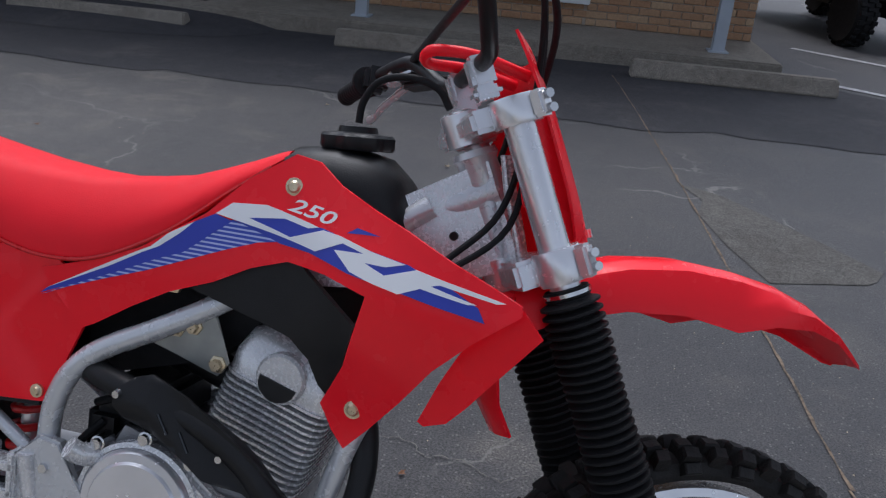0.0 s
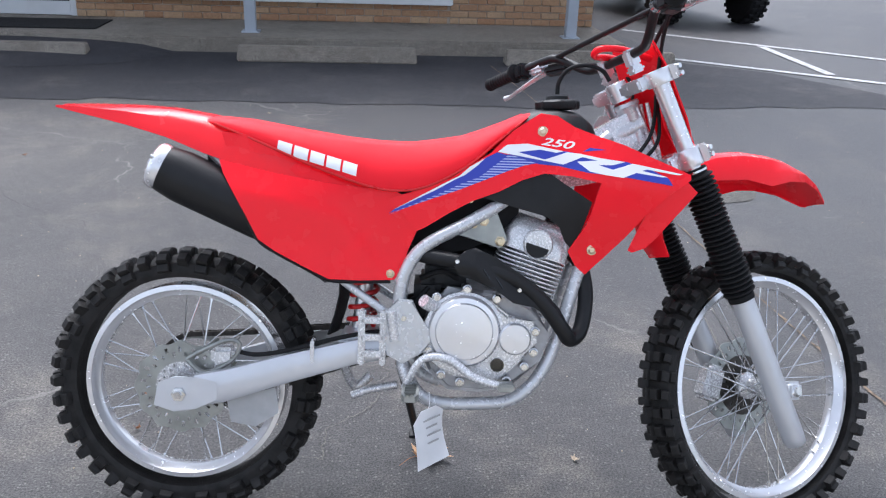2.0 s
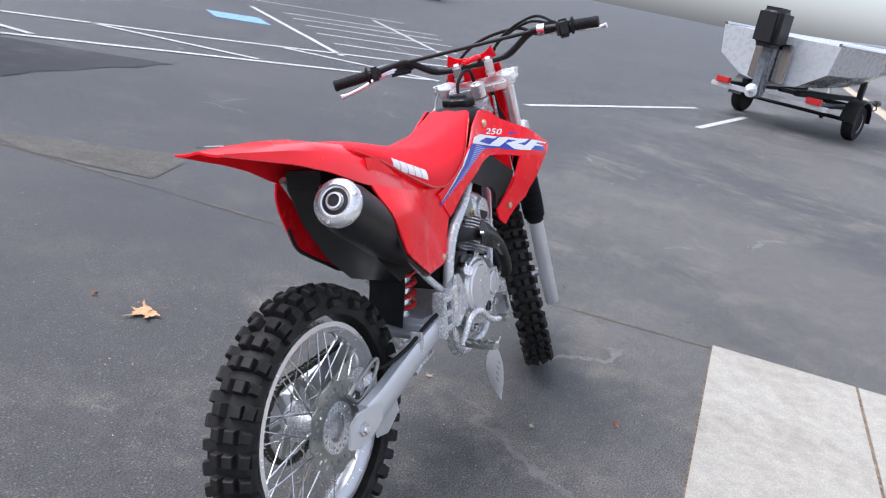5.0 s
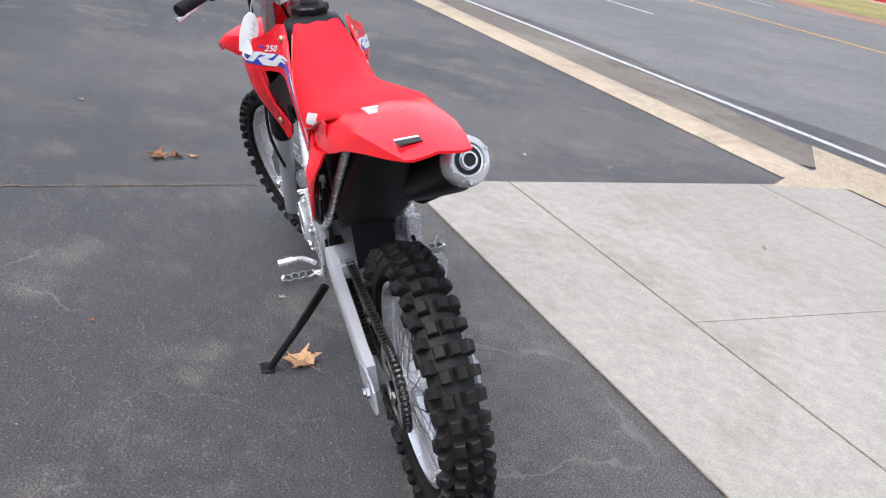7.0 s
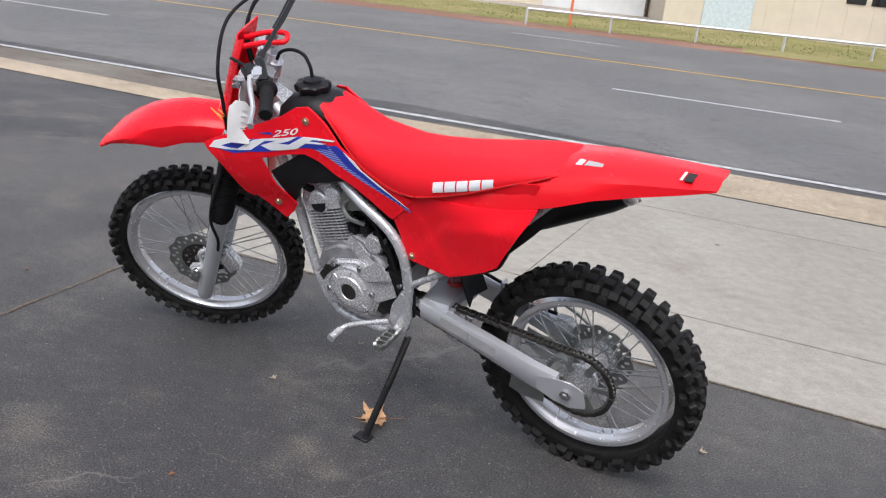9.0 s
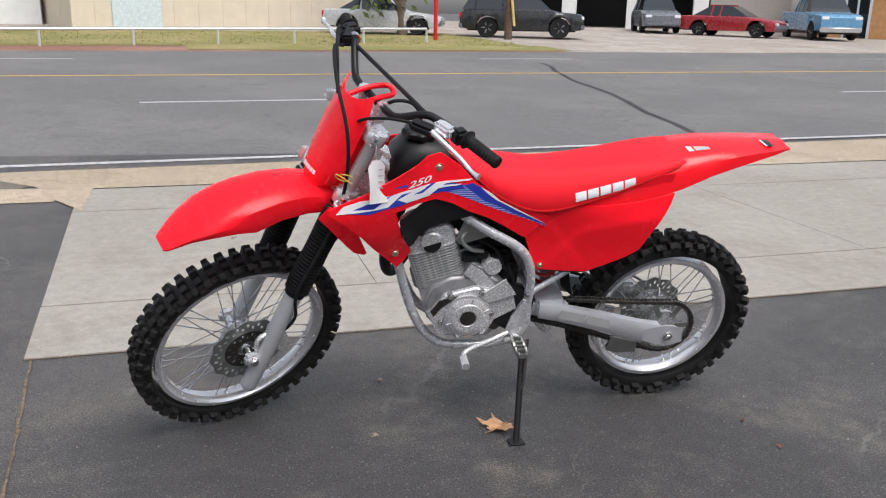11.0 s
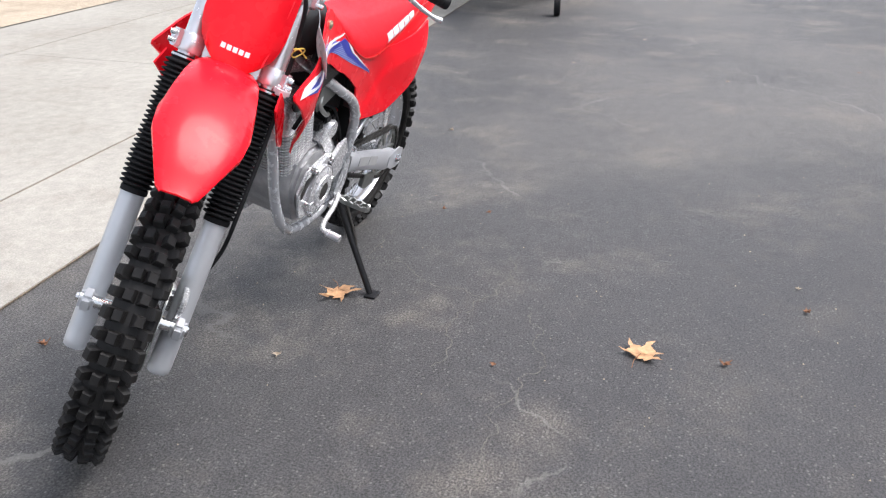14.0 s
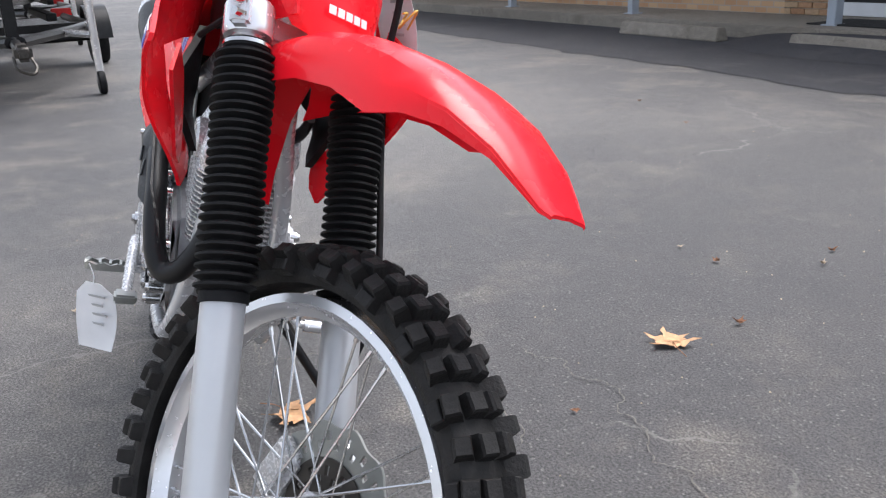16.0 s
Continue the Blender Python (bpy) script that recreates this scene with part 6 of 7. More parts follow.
S("brake_master", bevel(moved(box(-0.022, 0.02, -0.035, 0.035, -0.014, 0.022), Matrix.Translation((1.005, -0.255, 1.182)) @ Matrix.Rotation(-0.35, 4, "Z")), 0.007, 2), BLACKP, hb)
S("brake_lever", tube([(1.02, -0.265, 1.172), (1.015, -0.31, 1.168), (0.995, -0.37, 1.155), (0.99, -0.42, 1.150), (0.985, -0.435, 1.150)], [0.009, 0.007, 0.0065, 0.006, 0.009], 10), ALU, hb, "silver brake lever")
S("perch_clamp", lathe([(0.0115, -0.012), (0.018, -0.012), (0.018, 0.012), (0.0115, 0.012)], 16, along((0.985, -0.235, 1.185), (0.945, -0.35, 1.170)), closed=True), CHROME, hb)
# cables
S("brake_line", tube([(1.03, -0.22, 1.178), (1.09, -0.16, 1.215), (1.155, -0.02, 1.20), (1.175, 0.09, 1.11), (1.18, 0.118, 1.0), (1.195, 0.125, 0.90), (1.24, 0.135, 0.78), (1.33, 0.137, 0.60), (1.335, 0.135, 0.50), (1.365, 0.11, 0.43), (1.375, 0.085, 0.40)], 0.0052, 10, 8), RUBBER, hb, "black front brake hose")
S("clutch_cable", tube([(1.03, 0.21, 1.168), (1.10, 0.15, 1.165), (1.13, 0.06, 1.10), (1.10, 0.045, 0.98), (1.03, 0.06, 0.86)], 0.0045, 8), RUBBER, hb)
S("throttle_cable", tube([(0.985, -0.285, 1.192), (1.05, -0.22, 1.235), (1.11, -0.10, 1.19), (1.125, -0.05, 1.08), (1.10, -0.055, 0.95), (1.03, -0.06, 0.87)], 0.0045, 8), RUBBER, hb)
S("throttle_cable", tube([(0.985, -0.285, 1.186), (1.06, -0.20, 1.222), (1.12, -0.08, 1.17), (1.13, -0.04, 1.06), (1.11, -0.065, 0.93), (1.02, -0.075, 0.85)], 0.0045, 8), RUBBER, hb)
S("hose_guide", bevel(box(1.165, 1.215, 0.108, 0.146, 0.868, 0.892), 0.006, 2), WHITE, hb)
# front number plate: a convex shield with swept edges
rows = []
for f in [i / 10 for i in range(11)]:
    z = 1.162 - 0.257 * f
    xc = 1.150 + 0.100 * f - 0.02 * (1 - f) ** 2
    hw = float(np.interp(f, [0, 0.12, 0.3, 0.75, 0.92, 1.0], [0.072, 0.084, 0.094, 0.096, 0.080, 0.060]))
    row = []
    for k in range(13):
        t = -1 + 2 * k / 12
        row.append((xc - 0.045 * abs(t) ** 2.4, t * hw, z + 0.020 * (abs(t) ** 3) * (1 - f) ** 2 - 0.02 * (1 - abs(t)) * f))
    rows.append(row)
np_ = S("number_plate", thicken(loft(rows, ring=False), 0.004), RED, None, "glossy red front number plate", angle=30)
S("plate_strap", tube([(1.122, -0.030, 1.135), (1.05, -0.026, 1.150), (0.996, -0.018, 1.150), (0.984, 0.0, 1.145), (0.996, 0.018, 1.140), (1.05, 0.026, 1.144), (1.122, 0.030, 1.135)], 0.008, 10), RED, np_, "red strap looped over the brace")
for k in range(5):
    t = -0.034 + 0.0138 * k
    rows = []
    for zz in (0.936, 0.947):
        f = (1.162 - zz) / 0.257
        xc = 1.150 + 0.100 * f - 0.02 * (1 - f) ** 2
        rows.append([(xc - 0.045 * abs(y / 0.11) ** 2.4 + 0.0035, y, zz + 0.0) for y in (t, t + 0.005, t + 0.0105)])
    S("lettering_block", thicken(loft(rows, ring=False), 0.0012), WHITE, np_)
for s in (-1, 1):
    S("plate_wing", panel([(1.128, 1.09), (1.15, 1.07), (1.187, 0.99), (1.22, 0.92), (1.165, 0.90), (1.12, 0.96), (1.10, 1.03)], lambda x, z: 0.074 + 0.01 * math.sin(8 * (z - 0.9)) - 0.1 * max(0, x - 1.13), 0.004, 0.03, sgn=s), RED, np_)
# front mudguard
rows = []
for x, zt, drop, hw in ((1.135, 0.858, 0.055, 0.060), (1.20, 0.892, 0.055, 0.074), (1.28, 0.916, 0.058, 0.080), (1.36, 0.925, 0.062, 0.086), (1.44, 0.920, 0.070, 0.092), (1.50, 0.910, 0.046, 0.093), (1.56, 0.890, 0.026, 0.088), (1.62, 0.860, 0.014, 0.067), (1.655, 0.835, 0.009, 0.052), (1.680, 0.816, 0.005, 0.040), (1.690, 0.810, 0.002, 0.030)):
    k_ = min(1.0, drop / 0.03)
    x = x if x < 1.36 else 1.36 + (x - 1.36) * 0.97
    rows.append([(x, -hw, zt - drop - 0.012 * k_), (x, -hw * 1.02, zt - drop * 0.75 - 0.002), (x, -hw * 0.93, zt - 0.018 * k_), (x, -hw * 0.72, zt - 0.006 * k_), (x, -hw * 0.34, zt - 0.001 * k_), (x, 0, zt + 0.001), (x, hw * 0.34, zt - 0.001 * k_), (x, hw * 0.72, zt - 0.006 * k_), (x, hw * 0.93, zt - 0.018 * k_), (x, hw * 1.02, zt - drop * 0.75 - 0.002), (x, hw, zt - drop - 0.012 * k_)])
S("front_mudguard", shell(loft(rows, ring=False), 0.004), RED, None, "glossy red plastic front mudguard", angle=38)
rows = []
for x, zt, hw in ((1.135, 0.845, 0.055), (1.12, 0.78, 0.052), (1.135, 0.70, 0.045), (1.16, 0.66, 0.035)):
    rows.append([(x, -hw, zt), (x - 0.012, -hw * 0.4, zt), (x - 0.012, hw * 0.4, zt), (x, hw, zt)])
S("mudguard_tail", thicken(loft(rows, ring=False), 0.004), RED, None, "red lower mudguard flap")
# front caliper and hose
fc = S("front_caliper", bevel(moved(box(-0.028, 0.028, 0.038, 0.088, -0.045, 0.045), Matrix.Translation((FAX.x - 0.105, 0, FAX.z + 0.01)) @ Matrix.Rotation(0.35, 4, "Y")), 0.010, 3), CAST, None, "alloy front brake caliper")
S("caliper_bracket", tube([(FAX.x - 0.08, 0.08, FAX.z - 0.035), (FAX.x - 0.03, 0.09, FAX.z - 0.02), (FAX.x - 0.02, 0.095, FAX.z + 0.06), (FAX.x - 0.07, 0.09, FAX.z + 0.08)], 0.008, 8), CAST, fc)

# ---- tags on the bike ----
HANGCARD = mat("pale grey hang card", (0.66, 0.66, 0.66), 0.55, 0, 0.08, 30)
BIKEM = bike.matrix_basis


def tag_card(name, top, w, h, lean_x, turn, material, label):
    t0 = BIKEM @ Vector(top)
    th = thing(name, label, "tag", Matrix.Translation(t0) @ Matrix.Rotation(turn, 4, "Z"))
    rows = []
    for i in range(7):
        f = i / 6
        ww = w / 2 * (0.45 + 0.55 * clamp(f * 6))
        rows.append([(k * ww / 2, lean_x * f * f * 0.5 + 0.006 * math.sin(3 * f) * k, -0.012 - h * f) for k in (-2, -1, 0, 1, 2)])
    part("card", thicken(loft(rows, ring=False), 0.0008), material, th)
    part("string", tube([(0, 0, -0.016), (0.004, 0.002, 0.004), (0, 0, 0.03)], 0.0011, 6), WHITE, th)
    for i in range(4):
        zz = -0.04 - h * 0.14 * i
        part("print_line", box(-w * 0.34, w * (0.34 - 0.1 * (i % 2)), -0.0022 + lean_x * (-(zz + 0.012) / h) ** 2 * 0.5, -0.0012 + lean_x * (-(zz + 0.012) / h) ** 2 * 0.5, zz - 0.0022, zz + 0.0022), TAGGREY, th)
    return th


tag_card("price_tag", (0.600, -0.225, 0.360), 0.095, 0.135, -0.05, radians(40), PAPER, "white paper price tag tied to the footpeg")
tag_card("hang_tag", (1.030, 0.150, 1.035), 0.062, 0.120, 0.02, radians(25), HANGCARD, "grey card hang tag tied to the handlebar cable")
tie = BIKEM @ STEER
part("twist_tie", tube([(1.185, 0.115, 1.005), (1.17, 0.135, 1.01), (1.16, 0.14, 1.0), (1.175, 0.125, 0.985), (1.195, 0.115, 0.995), (1.20, 0.125, 1.015), (1.165, 0.15, 0.99)], 0.0018, 6, 8), YELLOW, bike, "yellow twist tie", STEER)


# ---- fallen leaves ----
def maple(name, pos, size, rot, curl, material, label, seed, stem=True):
    """A lobed dry leaf, curled up at its rim."""
    rg = random.Random(seed)
    th = thing(name, label, "leaf", Matrix.Translation(pos) @ Matrix.Rotation(rot, 4, "Z"))
    pts = []
    lobes = [(90, 1.0), (62, 0.55), (38, 0.92), (14, 0.5), (-12, 0.75), (-48, 0.38), (-90, 0.30), (-132, 0.38), (-168, 0.75), (166, 0.5), (142, 0.92), (118, 0.55)]
    for a, r in lobes:
        r *= rg.uniform(0.82, 1.15)
        pts.append((r * math.cos(radians(a)), r * math.sin(radians(a))))
        pts.append((r * 0.72 * math.cos(radians(a + 13)), r * 0.72 * math.sin(radians(a + 13))))
    b = bmesh.new()
    levels = []
    for f in (1.0, 0.66, 0.33):
        lv = []
        for x, y in pts:
            x_, y_ = x * f * size, y * f * size
            zz = curl * (abs(x * f) ** 1.5) * size + 0.25 * size * f * f * math.sin(3 * math.atan2(y, x) + seed) * curl + 0.004
            lv.append(b.verts.new((x_, y_, max(0.003, zz))))
        levels.append(lv)
    c = b.verts.new((0, 0, 0.008 + 0.1 * size * curl))
    k = len(pts)
    for a, d in zip(levels, levels[1:]):
        for j in range(k):
            b.faces.new((a[j], a[(j + 1) % k], d[(j + 1) % k], d[j]))
    for j in range(k):
        b.faces.new((levels[-1][j], levels[-1][(j + 1) % k], c))
    part("blade", shell(b, 0.0008), material, th, angle=70)
    if stem:
        part("stalk", tube([(0, 0, 0.008), (0.02 * size, -0.5 * size, 0.010), (0.15 * size, -0.95 * size, 0.006)], 0.0012, 6), BROWNLEAF, th)
    return th


maple("maple_leaf", (0.592, 0.150, 0.004), 0.090, radians(-60), 0.35, LEAFM, "dry curled orange maple leaf on asphalt", 1)
maple("maple_leaf", (0.655, 1.14, 0.004), 0.088, radians(70), 0.22, LEAFM, "dry curled orange maple leaf on asphalt", 2)
maple("maple_leaf", (2.44, 0.535, 0.004), 0.085, radians(130), 0.6, BROWNLEAF, "crumpled brown dead leaf on asphalt", 3)
maple("maple_leaf", (2.45, 0.43, 0.004), 0.05, radians(10), 0.8, BROWNLEAF, "crumpled brown dead leaf on asphalt", 6)
maple("small_leaf", (2.477, 0.363, 0.004), 0.035, radians(60), 0.3, LEAFM, "small orange leaf on asphalt", 4, False)
maple("small_leaf", (0.625, 1.375, 0.004), 0.022, radians(80), 0.8, BROWNLEAF, "small curled brown leaf scrap on asphalt", 5, False)
sr = random.Random(8)
SCRAPS = [(-0.27, 0.42), (-0.24, 0.24), (0.955, -0.27), (-1.359, -0.084), (0.028, 1.599), (0.198, 1.621), (0.369, 1.897), (1.013, 0.151), (-1.79, 2.9), (0.285, 2.01), (0.406, 2.27), (2.40, 0.09), (3.88, 2.09), (0.85, 0.75), (-3.2, 1.3), (-3.9, 2.2), (-2.6, 3.1), (-4.6, 0.6), (-3.4, 0.2), (3.3, 0.9), (4.4, -0.6), (5.2, 0.6), (1.2, -0.5), (-0.3, -0.35), (6.5, 1.6), (-5.5, 3.4), (0.4, 3.2), (-0.6, 4.1), (2.9, -1.6), (1.6, -2.4), (0.2, -2.8)]
for i, (x, y) in enumerate(SCRAPS):
    maple("leaf_scrap", (x, y, 0.014 if y < -0.9 else 0.004), sr.uniform(0.014, 0.026), sr.uniform(0, 6), sr.uniform(0.3, 1.0), sr.choice((TWIG, TWIG, BROWNLEAF)), "small dry leaf scrap on the ground", 30 + i, False)["group"] = "leaf scraps"
b = bmesh.new()
for i in range(500):
    x, y = sr.uniform(-3.5, 4), sr.uniform(-0.6, 5)
    r = sr.uniform(0.0015, 0.004)
    vs = [b.verts.new((x + r * math.cos(a + i), y + r * math.sin(a + i), 0.002)) for a in (0, 2.1, 4.2)]
    t = b.verts.new((x, y, 0.002 + r * 1.1))
    for j in range(3):
        b.faces.new((vs[j], vs[(j + 1) % 3], t))
tagged(part("grit", b, TWIG, smooth=False), "scattered pale grit on the asphalt", "grit", kind="stuff")


# ---- vehicles ----
GLASSCAR = mat("tinted car glass", (0.02, 0.025, 0.03), 0.08, 0, 0.0, 1, spec=0.6, rvar=0.02)
TAIL = mat("red lamp lens", (0.45, 0.02, 0.02), 0.2)
LAMP = mat("clear lamp lens", (0.7, 0.72, 0.74), 0.15)


def paint_mat(name, col):
    return mat(name, col, 0.28, 0.1, 0.04, 2, coat=0.5)


CRED, CBLACK, CBLUE, CSILV, CWHITE, CGREY = (paint_mat(n_, c_) for n_, c_ in (("dark red car paint", (0.30, 0.012, 0.02)), ("black car paint", (0.014, 0.015, 0.018)), ("blue car paint", (0.10, 0.26, 0.42)), ("silver car paint", (0.42, 0.43, 0.45)), ("white car paint", (0.72, 0.72, 0.72)), ("grey car paint", (0.14, 0.15, 0.17))))
PROFILES = {
    "suv": dict(L=4.7, W=1.86, body=((0.0, 0.45, 0.80), (0.12, 0.32, 0.92), (1.0, 0.30, 1.0), (1.25, 0.30, 1.06), (4.45, 0.32, 1.06), (4.64, 0.38, 0.98), (4.7, 0.45, 0.85)), cabin=((1.25, 1.06, 0.86), (1.95, 1.68, 0.66), (2.3, 1.74, 0.66), (4.2, 1.70, 0.66), (4.6, 1.06, 0.84)), wheels=(0.9, 3.65)),
    "sedan": dict(L=4.6, W=1.78, body=((0.0, 0.42, 0.62), (0.15, 0.28, 0.72), (1.2, 0.26, 0.86), (1.5, 0.26, 0.90), (3.9, 0.28, 0.94), (4.5, 0.34, 0.92), (4.6, 0.42, 0.75)), cabin=((1.35, 0.88, 0.80), (2.15, 1.34, 0.58), (2.5, 1.39, 0.58), (3.2, 1.36, 0.58), (3.95, 0.94, 0.78)), wheels=(0.9, 3.6)),
    "pickup": dict(L=5.6, W=1.95, body=((0.0, 0.55, 0.95), (0.12, 0.42, 1.08), (1.2, 0.40, 1.16), (1.5, 0.40, 1.2), (5.45, 0.42, 1.22), (5.58, 0.5, 1.1), (5.6, 0.55, 0.95)), cabin=((1.45, 1.18, 0.90), (2.05, 1.82, 0.70), (2.4, 1.88, 0.70), (3.5, 1.86, 0.70), (3.75, 1.2, 0.88)), wheels=(1.0, 4.5)),
}


def car(name, kind, colour, x, y, heading, label, group="parked cars"):
    """A vehicle whose middle stands at x, y and whose nose points along heading (degrees from +x)."""
    p = PROFILES[kind]
    L, W = p["L"], p["W"] / 2
    th = thing(name, label, {"suv": "car", "sedan": "car", "pickup": "truck"}[kind], Matrix.Translation((x, y, rise(x, y))) @ Matrix.Rotation(radians(heading), 4, "Z") @ Matrix.Rotation(math.pi, 4, "Z") @ Matrix.Translation((-L / 2, 0, 0)), group)
    R = 0.38 if kind != "sedan" else 0.31
    # body with wheel arches cut from its lower edge
    xs_ = sorted(set([q[0] for q in p["body"]] + [w + d for w in p["wheels"] for d in (-0.46, -0.40, -0.25, 0, 0.25, 0.40, 0.46)]))
    rows = []
    for xx in xs_:
        z0 = float(np.interp(xx, [q[0] for q in p["body"]], [q[1] for q in p["body"]]))
        z1 = float(np.interp(xx, [q[0] for q in p["body"]], [q[2] for q in p["body"]]))
        taper = 1 - 0.10 * (sstep(0.5, 0.0, xx) + sstep(L - 0.4, L, xx))
        arch = z0
        for w in p["wheels"]:
            d = abs(xx - w)
            if d < 0.43:
                arch = max(arch, R + math.sqrt(max(0, 0.44 ** 2 - d * d)))
        w_ = W * taper
        zm = max((z0 + z1) / 2, arch + 0.05)
        rows.append([(xx, -w_ * 0.97, arch), (xx, -w_, min(zm, z1 - 0.08)), (xx, -w_ * 0.96, z1 - 0.05), (xx, -w_ * 0.86, z1), (xx, w_ * 0.86, z1), (xx, w_ * 0.96, z1 - 0.05), (xx, w_, min(zm, z1 - 0.08)), (xx, w_ * 0.97, arch)])
    part("body", bevel(loft(rows), 0.015, 2, 50), colour, th)
    rows = []
    for xx, zz, f in p["cabin"]:
        rows.append([(xx, -W * f, zz), (xx, W * f, zz)])
    cab = bmesh.new()
    c = p["cabin"]
    base = c[0][1] - 0.02
    sec = []
    for xx, zz, f in c:
        fb = 0.86
        sec.append([(xx, -W * fb, base), (xx, -W * f, max(zz, base + 0.02)), (xx, W * f, max(zz, base + 0.02)), (xx, W * fb, base)])
    glass = part("glasshouse", bevel(loft(sec), 0.02, 2, 20), GLASSCAR, th, "dark tinted car windows")
    part("roof", bevel(box(c[1][0] + 0.12, c[3][0] + 0.05, -W * c[1][2] * 0.99, W * c[1][2] * 0.99, c[1][1] - 0.02, c[2][1] + 0.02), 0.02, 2), colour, th)
    for s in (-1, 1):
        for xx in ((c[1][0] + c[3][0]) / 2, c[3][0] - 0.1):
            part("pillar", tube([(xx, s * W * 0.862, base), (xx - 0.02, s * (W * c[2][2] + 0.008), c[2][1] - 0.03)], 0.035, 6, smooth=False), colour, th)
        part("head_lamp", bevel(box(-0.01, 0.12, s * W * 0.55, s * W * 0.88, p["body"][1][2] - 0.22, p["body"][1][2] - 0.08), 0.02, 2), LAMP, th)
        part("tail_lamp", bevel(box(L - 0.08, L + 0.015, s * W * 0.66, s * W * 0.89, p["body"][-2][2] - 0.32, p["body"][-2][2] - 0.06), 0.015, 2), TAIL, th)
    for xx, nm in ((0.02, "front_bumper"), (L - 0.08, "rear_bumper")):
        part(nm, bevel(box(xx - 0.06, xx + 0.12, -W * 0.90, W * 0.90, 0.34, 0.56), 0.04, 3), CGREY if colour is not CBLUE else CHROME, th)
    part("underbody", box(0.3, L - 0.3, -W * 0.85, W * 0.85, 0.26, 0.5), BLACKP, th, smooth=False)
    wl = None
    for xx in p["wheels"]:
        for s in (-1, 1):
            m_ = Matrix.Translation((xx, s * (W - 0.13), R)) @ Matrix.Diagonal((1, s, 1, 1))
            w = part("wheel", lathe([(R * 0.62, 0.10), (R * 0.94, 0.12), (R, 0.08), (R, -0.08), (R * 0.94, -0.11), (R * 0.5, -0.10)], 28), RUBBER, th, "", m_)
            rim_b = lathe([(0.0, 0.085), (R * 0.16, 0.09), (R * 0.18, 0.07), (R * 0.55, 0.075), (R * 0.62, 0.10), (R * 0.64, 0.06)], 20)
            for k in range(5):
                join(rim_b, box(R * 0.15, R * 0.58, 0.07, 0.10, -0.035, 0.035, 0.01), Matrix.Rotation(2 * math.pi * k / 5, 4, "Y"))
            part("rim", rim_b, ALU, w)
    return th


car("red_suv", "suv", CRED, 28.4, -4.5, 184, "dark red sport utility vehicle driving on the street", "street traffic")
car("black_suv", "suv", CBLACK, -8.0, -30.1, 164, "black sport utility vehicle parked on grass")
car("dark_suv", "suv", CGREY, -17.2, -38.2, 75, "dark grey sport utility vehicle parked at a garage")
car("red_car", "sedan", CRED, -19.5, -34.7, 130, "dark red sedan parked in front of a garage")
car("blue_truck", "pickup", CBLUE, -23.2, -33.6, 75, "old light blue pickup truck parked on gravel")
car("pale_car", "sedan", CSILV, -2.8, -31.5, 164, "pale silver car parked behind the black one")
car("white_car", "sedan", CWHITE, -27.6, -29.4, 150, "white car parked before the orange shop")
car("grey_pickup", "pickup", CGREY, 27.4, 18.6, 238, "silver grey pickup truck parked along the lot")
car("white_truck", "pickup", CWHITE, 31.2, 19.2, 238, "white pickup truck parked in a row")
car("silver_suv", "suv", CSILV, 34.4, 18.6, 238, "silver sport utility vehicle parked in a row")
car("red_truck", "pickup", CRED, 18.6, 29.0, 15, "red pickup truck parked by the wall")
car("blue_suv", "suv", paint_mat("navy car paint", (0.05, 0.08, 0.16)), 23.6, 30.4, 35, "dark blue sport utility vehicle parked by the wall")
car("black_truck", "pickup", CBLACK, 12.6, 29.0, 5, "black pickup truck parked by the wall")

# side by side buggy next to the shop
utv = thing("buggy", "black and red off-road side by side buggy parked beside the shop", "buggy", Matrix.Translation((3.75, 11.6, 0)) @ Matrix.Rotation(radians(-72), 4, "Z") @ Matrix.Scale(1.04, 4))
for xx, nm in ((1.5, "front"), (-1.5, "rear")):
    for s in (-1, 1):
        tb = lathe([(0.16, 0.10), (0.29, 0.125), (0.325, 0.09), (0.33, 0.0), (0.325, -0.09), (0.29, -0.125), (0.16, -0.10)], 32)
        for k in range(22):
            for yy in (-0.08, 0.0, 0.08):
                join(tb, box(0.315, 0.35, yy - 0.03, yy + 0.03, -0.024, 0.024, 0.004, seg=1), Matrix.Rotation(2 * math.pi * (k + (0.5 if yy else 0)) / 22, 4, "Y"))
        w = part("wheel", tb, RUBBER, utv, "", Matrix.Translation((xx, s * 0.62, 0.345)), angle=25)
        part("rim", lathe([(0.0, s * 0.08), (0.05, s * 0.085), (0.13, s * 0.05), (0.165, s * 0.095), (0.17, s * 0.05)], 24), BLACKP, w)
        part("suspension_arm", tube([(xx * 0.93, s * 0.22, 0.40), (xx, s * 0.52, 0.34)], 0.022, 8, smooth=False), BLACKP, utv)
        part("suspension_arm", tube([(xx * 0.86, s * 0.22, 0.50), (xx, s * 0.52, 0.42)], 0.018, 8, smooth=False), BLACKP, utv)
        part("shock_absorber", tube([(xx * 0.95, s * 0.30, 0.95), (xx * 0.98, s * 0.46, 0.40)], 0.035, 10, smooth=False), SPRINGRED, utv)
        part("fender", bevel(moved(box(-0.38, 0.38, -0.15, 0.13, 0.0, 0.05), Matrix.Translation((xx, s * 0.58, 0.80))), 0.02, 2), BLACKP, utv)
part("underbody", bevel(box(-1.7, 1.75, -0.3, 0.3, 0.33, 0.5), 0.03, 2), BLACKP, utv)
part("side_sill", bevel(box(-1.05, 1.05, -0.70, 0.70, 0.40, 0.58), 0.03, 2), BLACKP, utv)
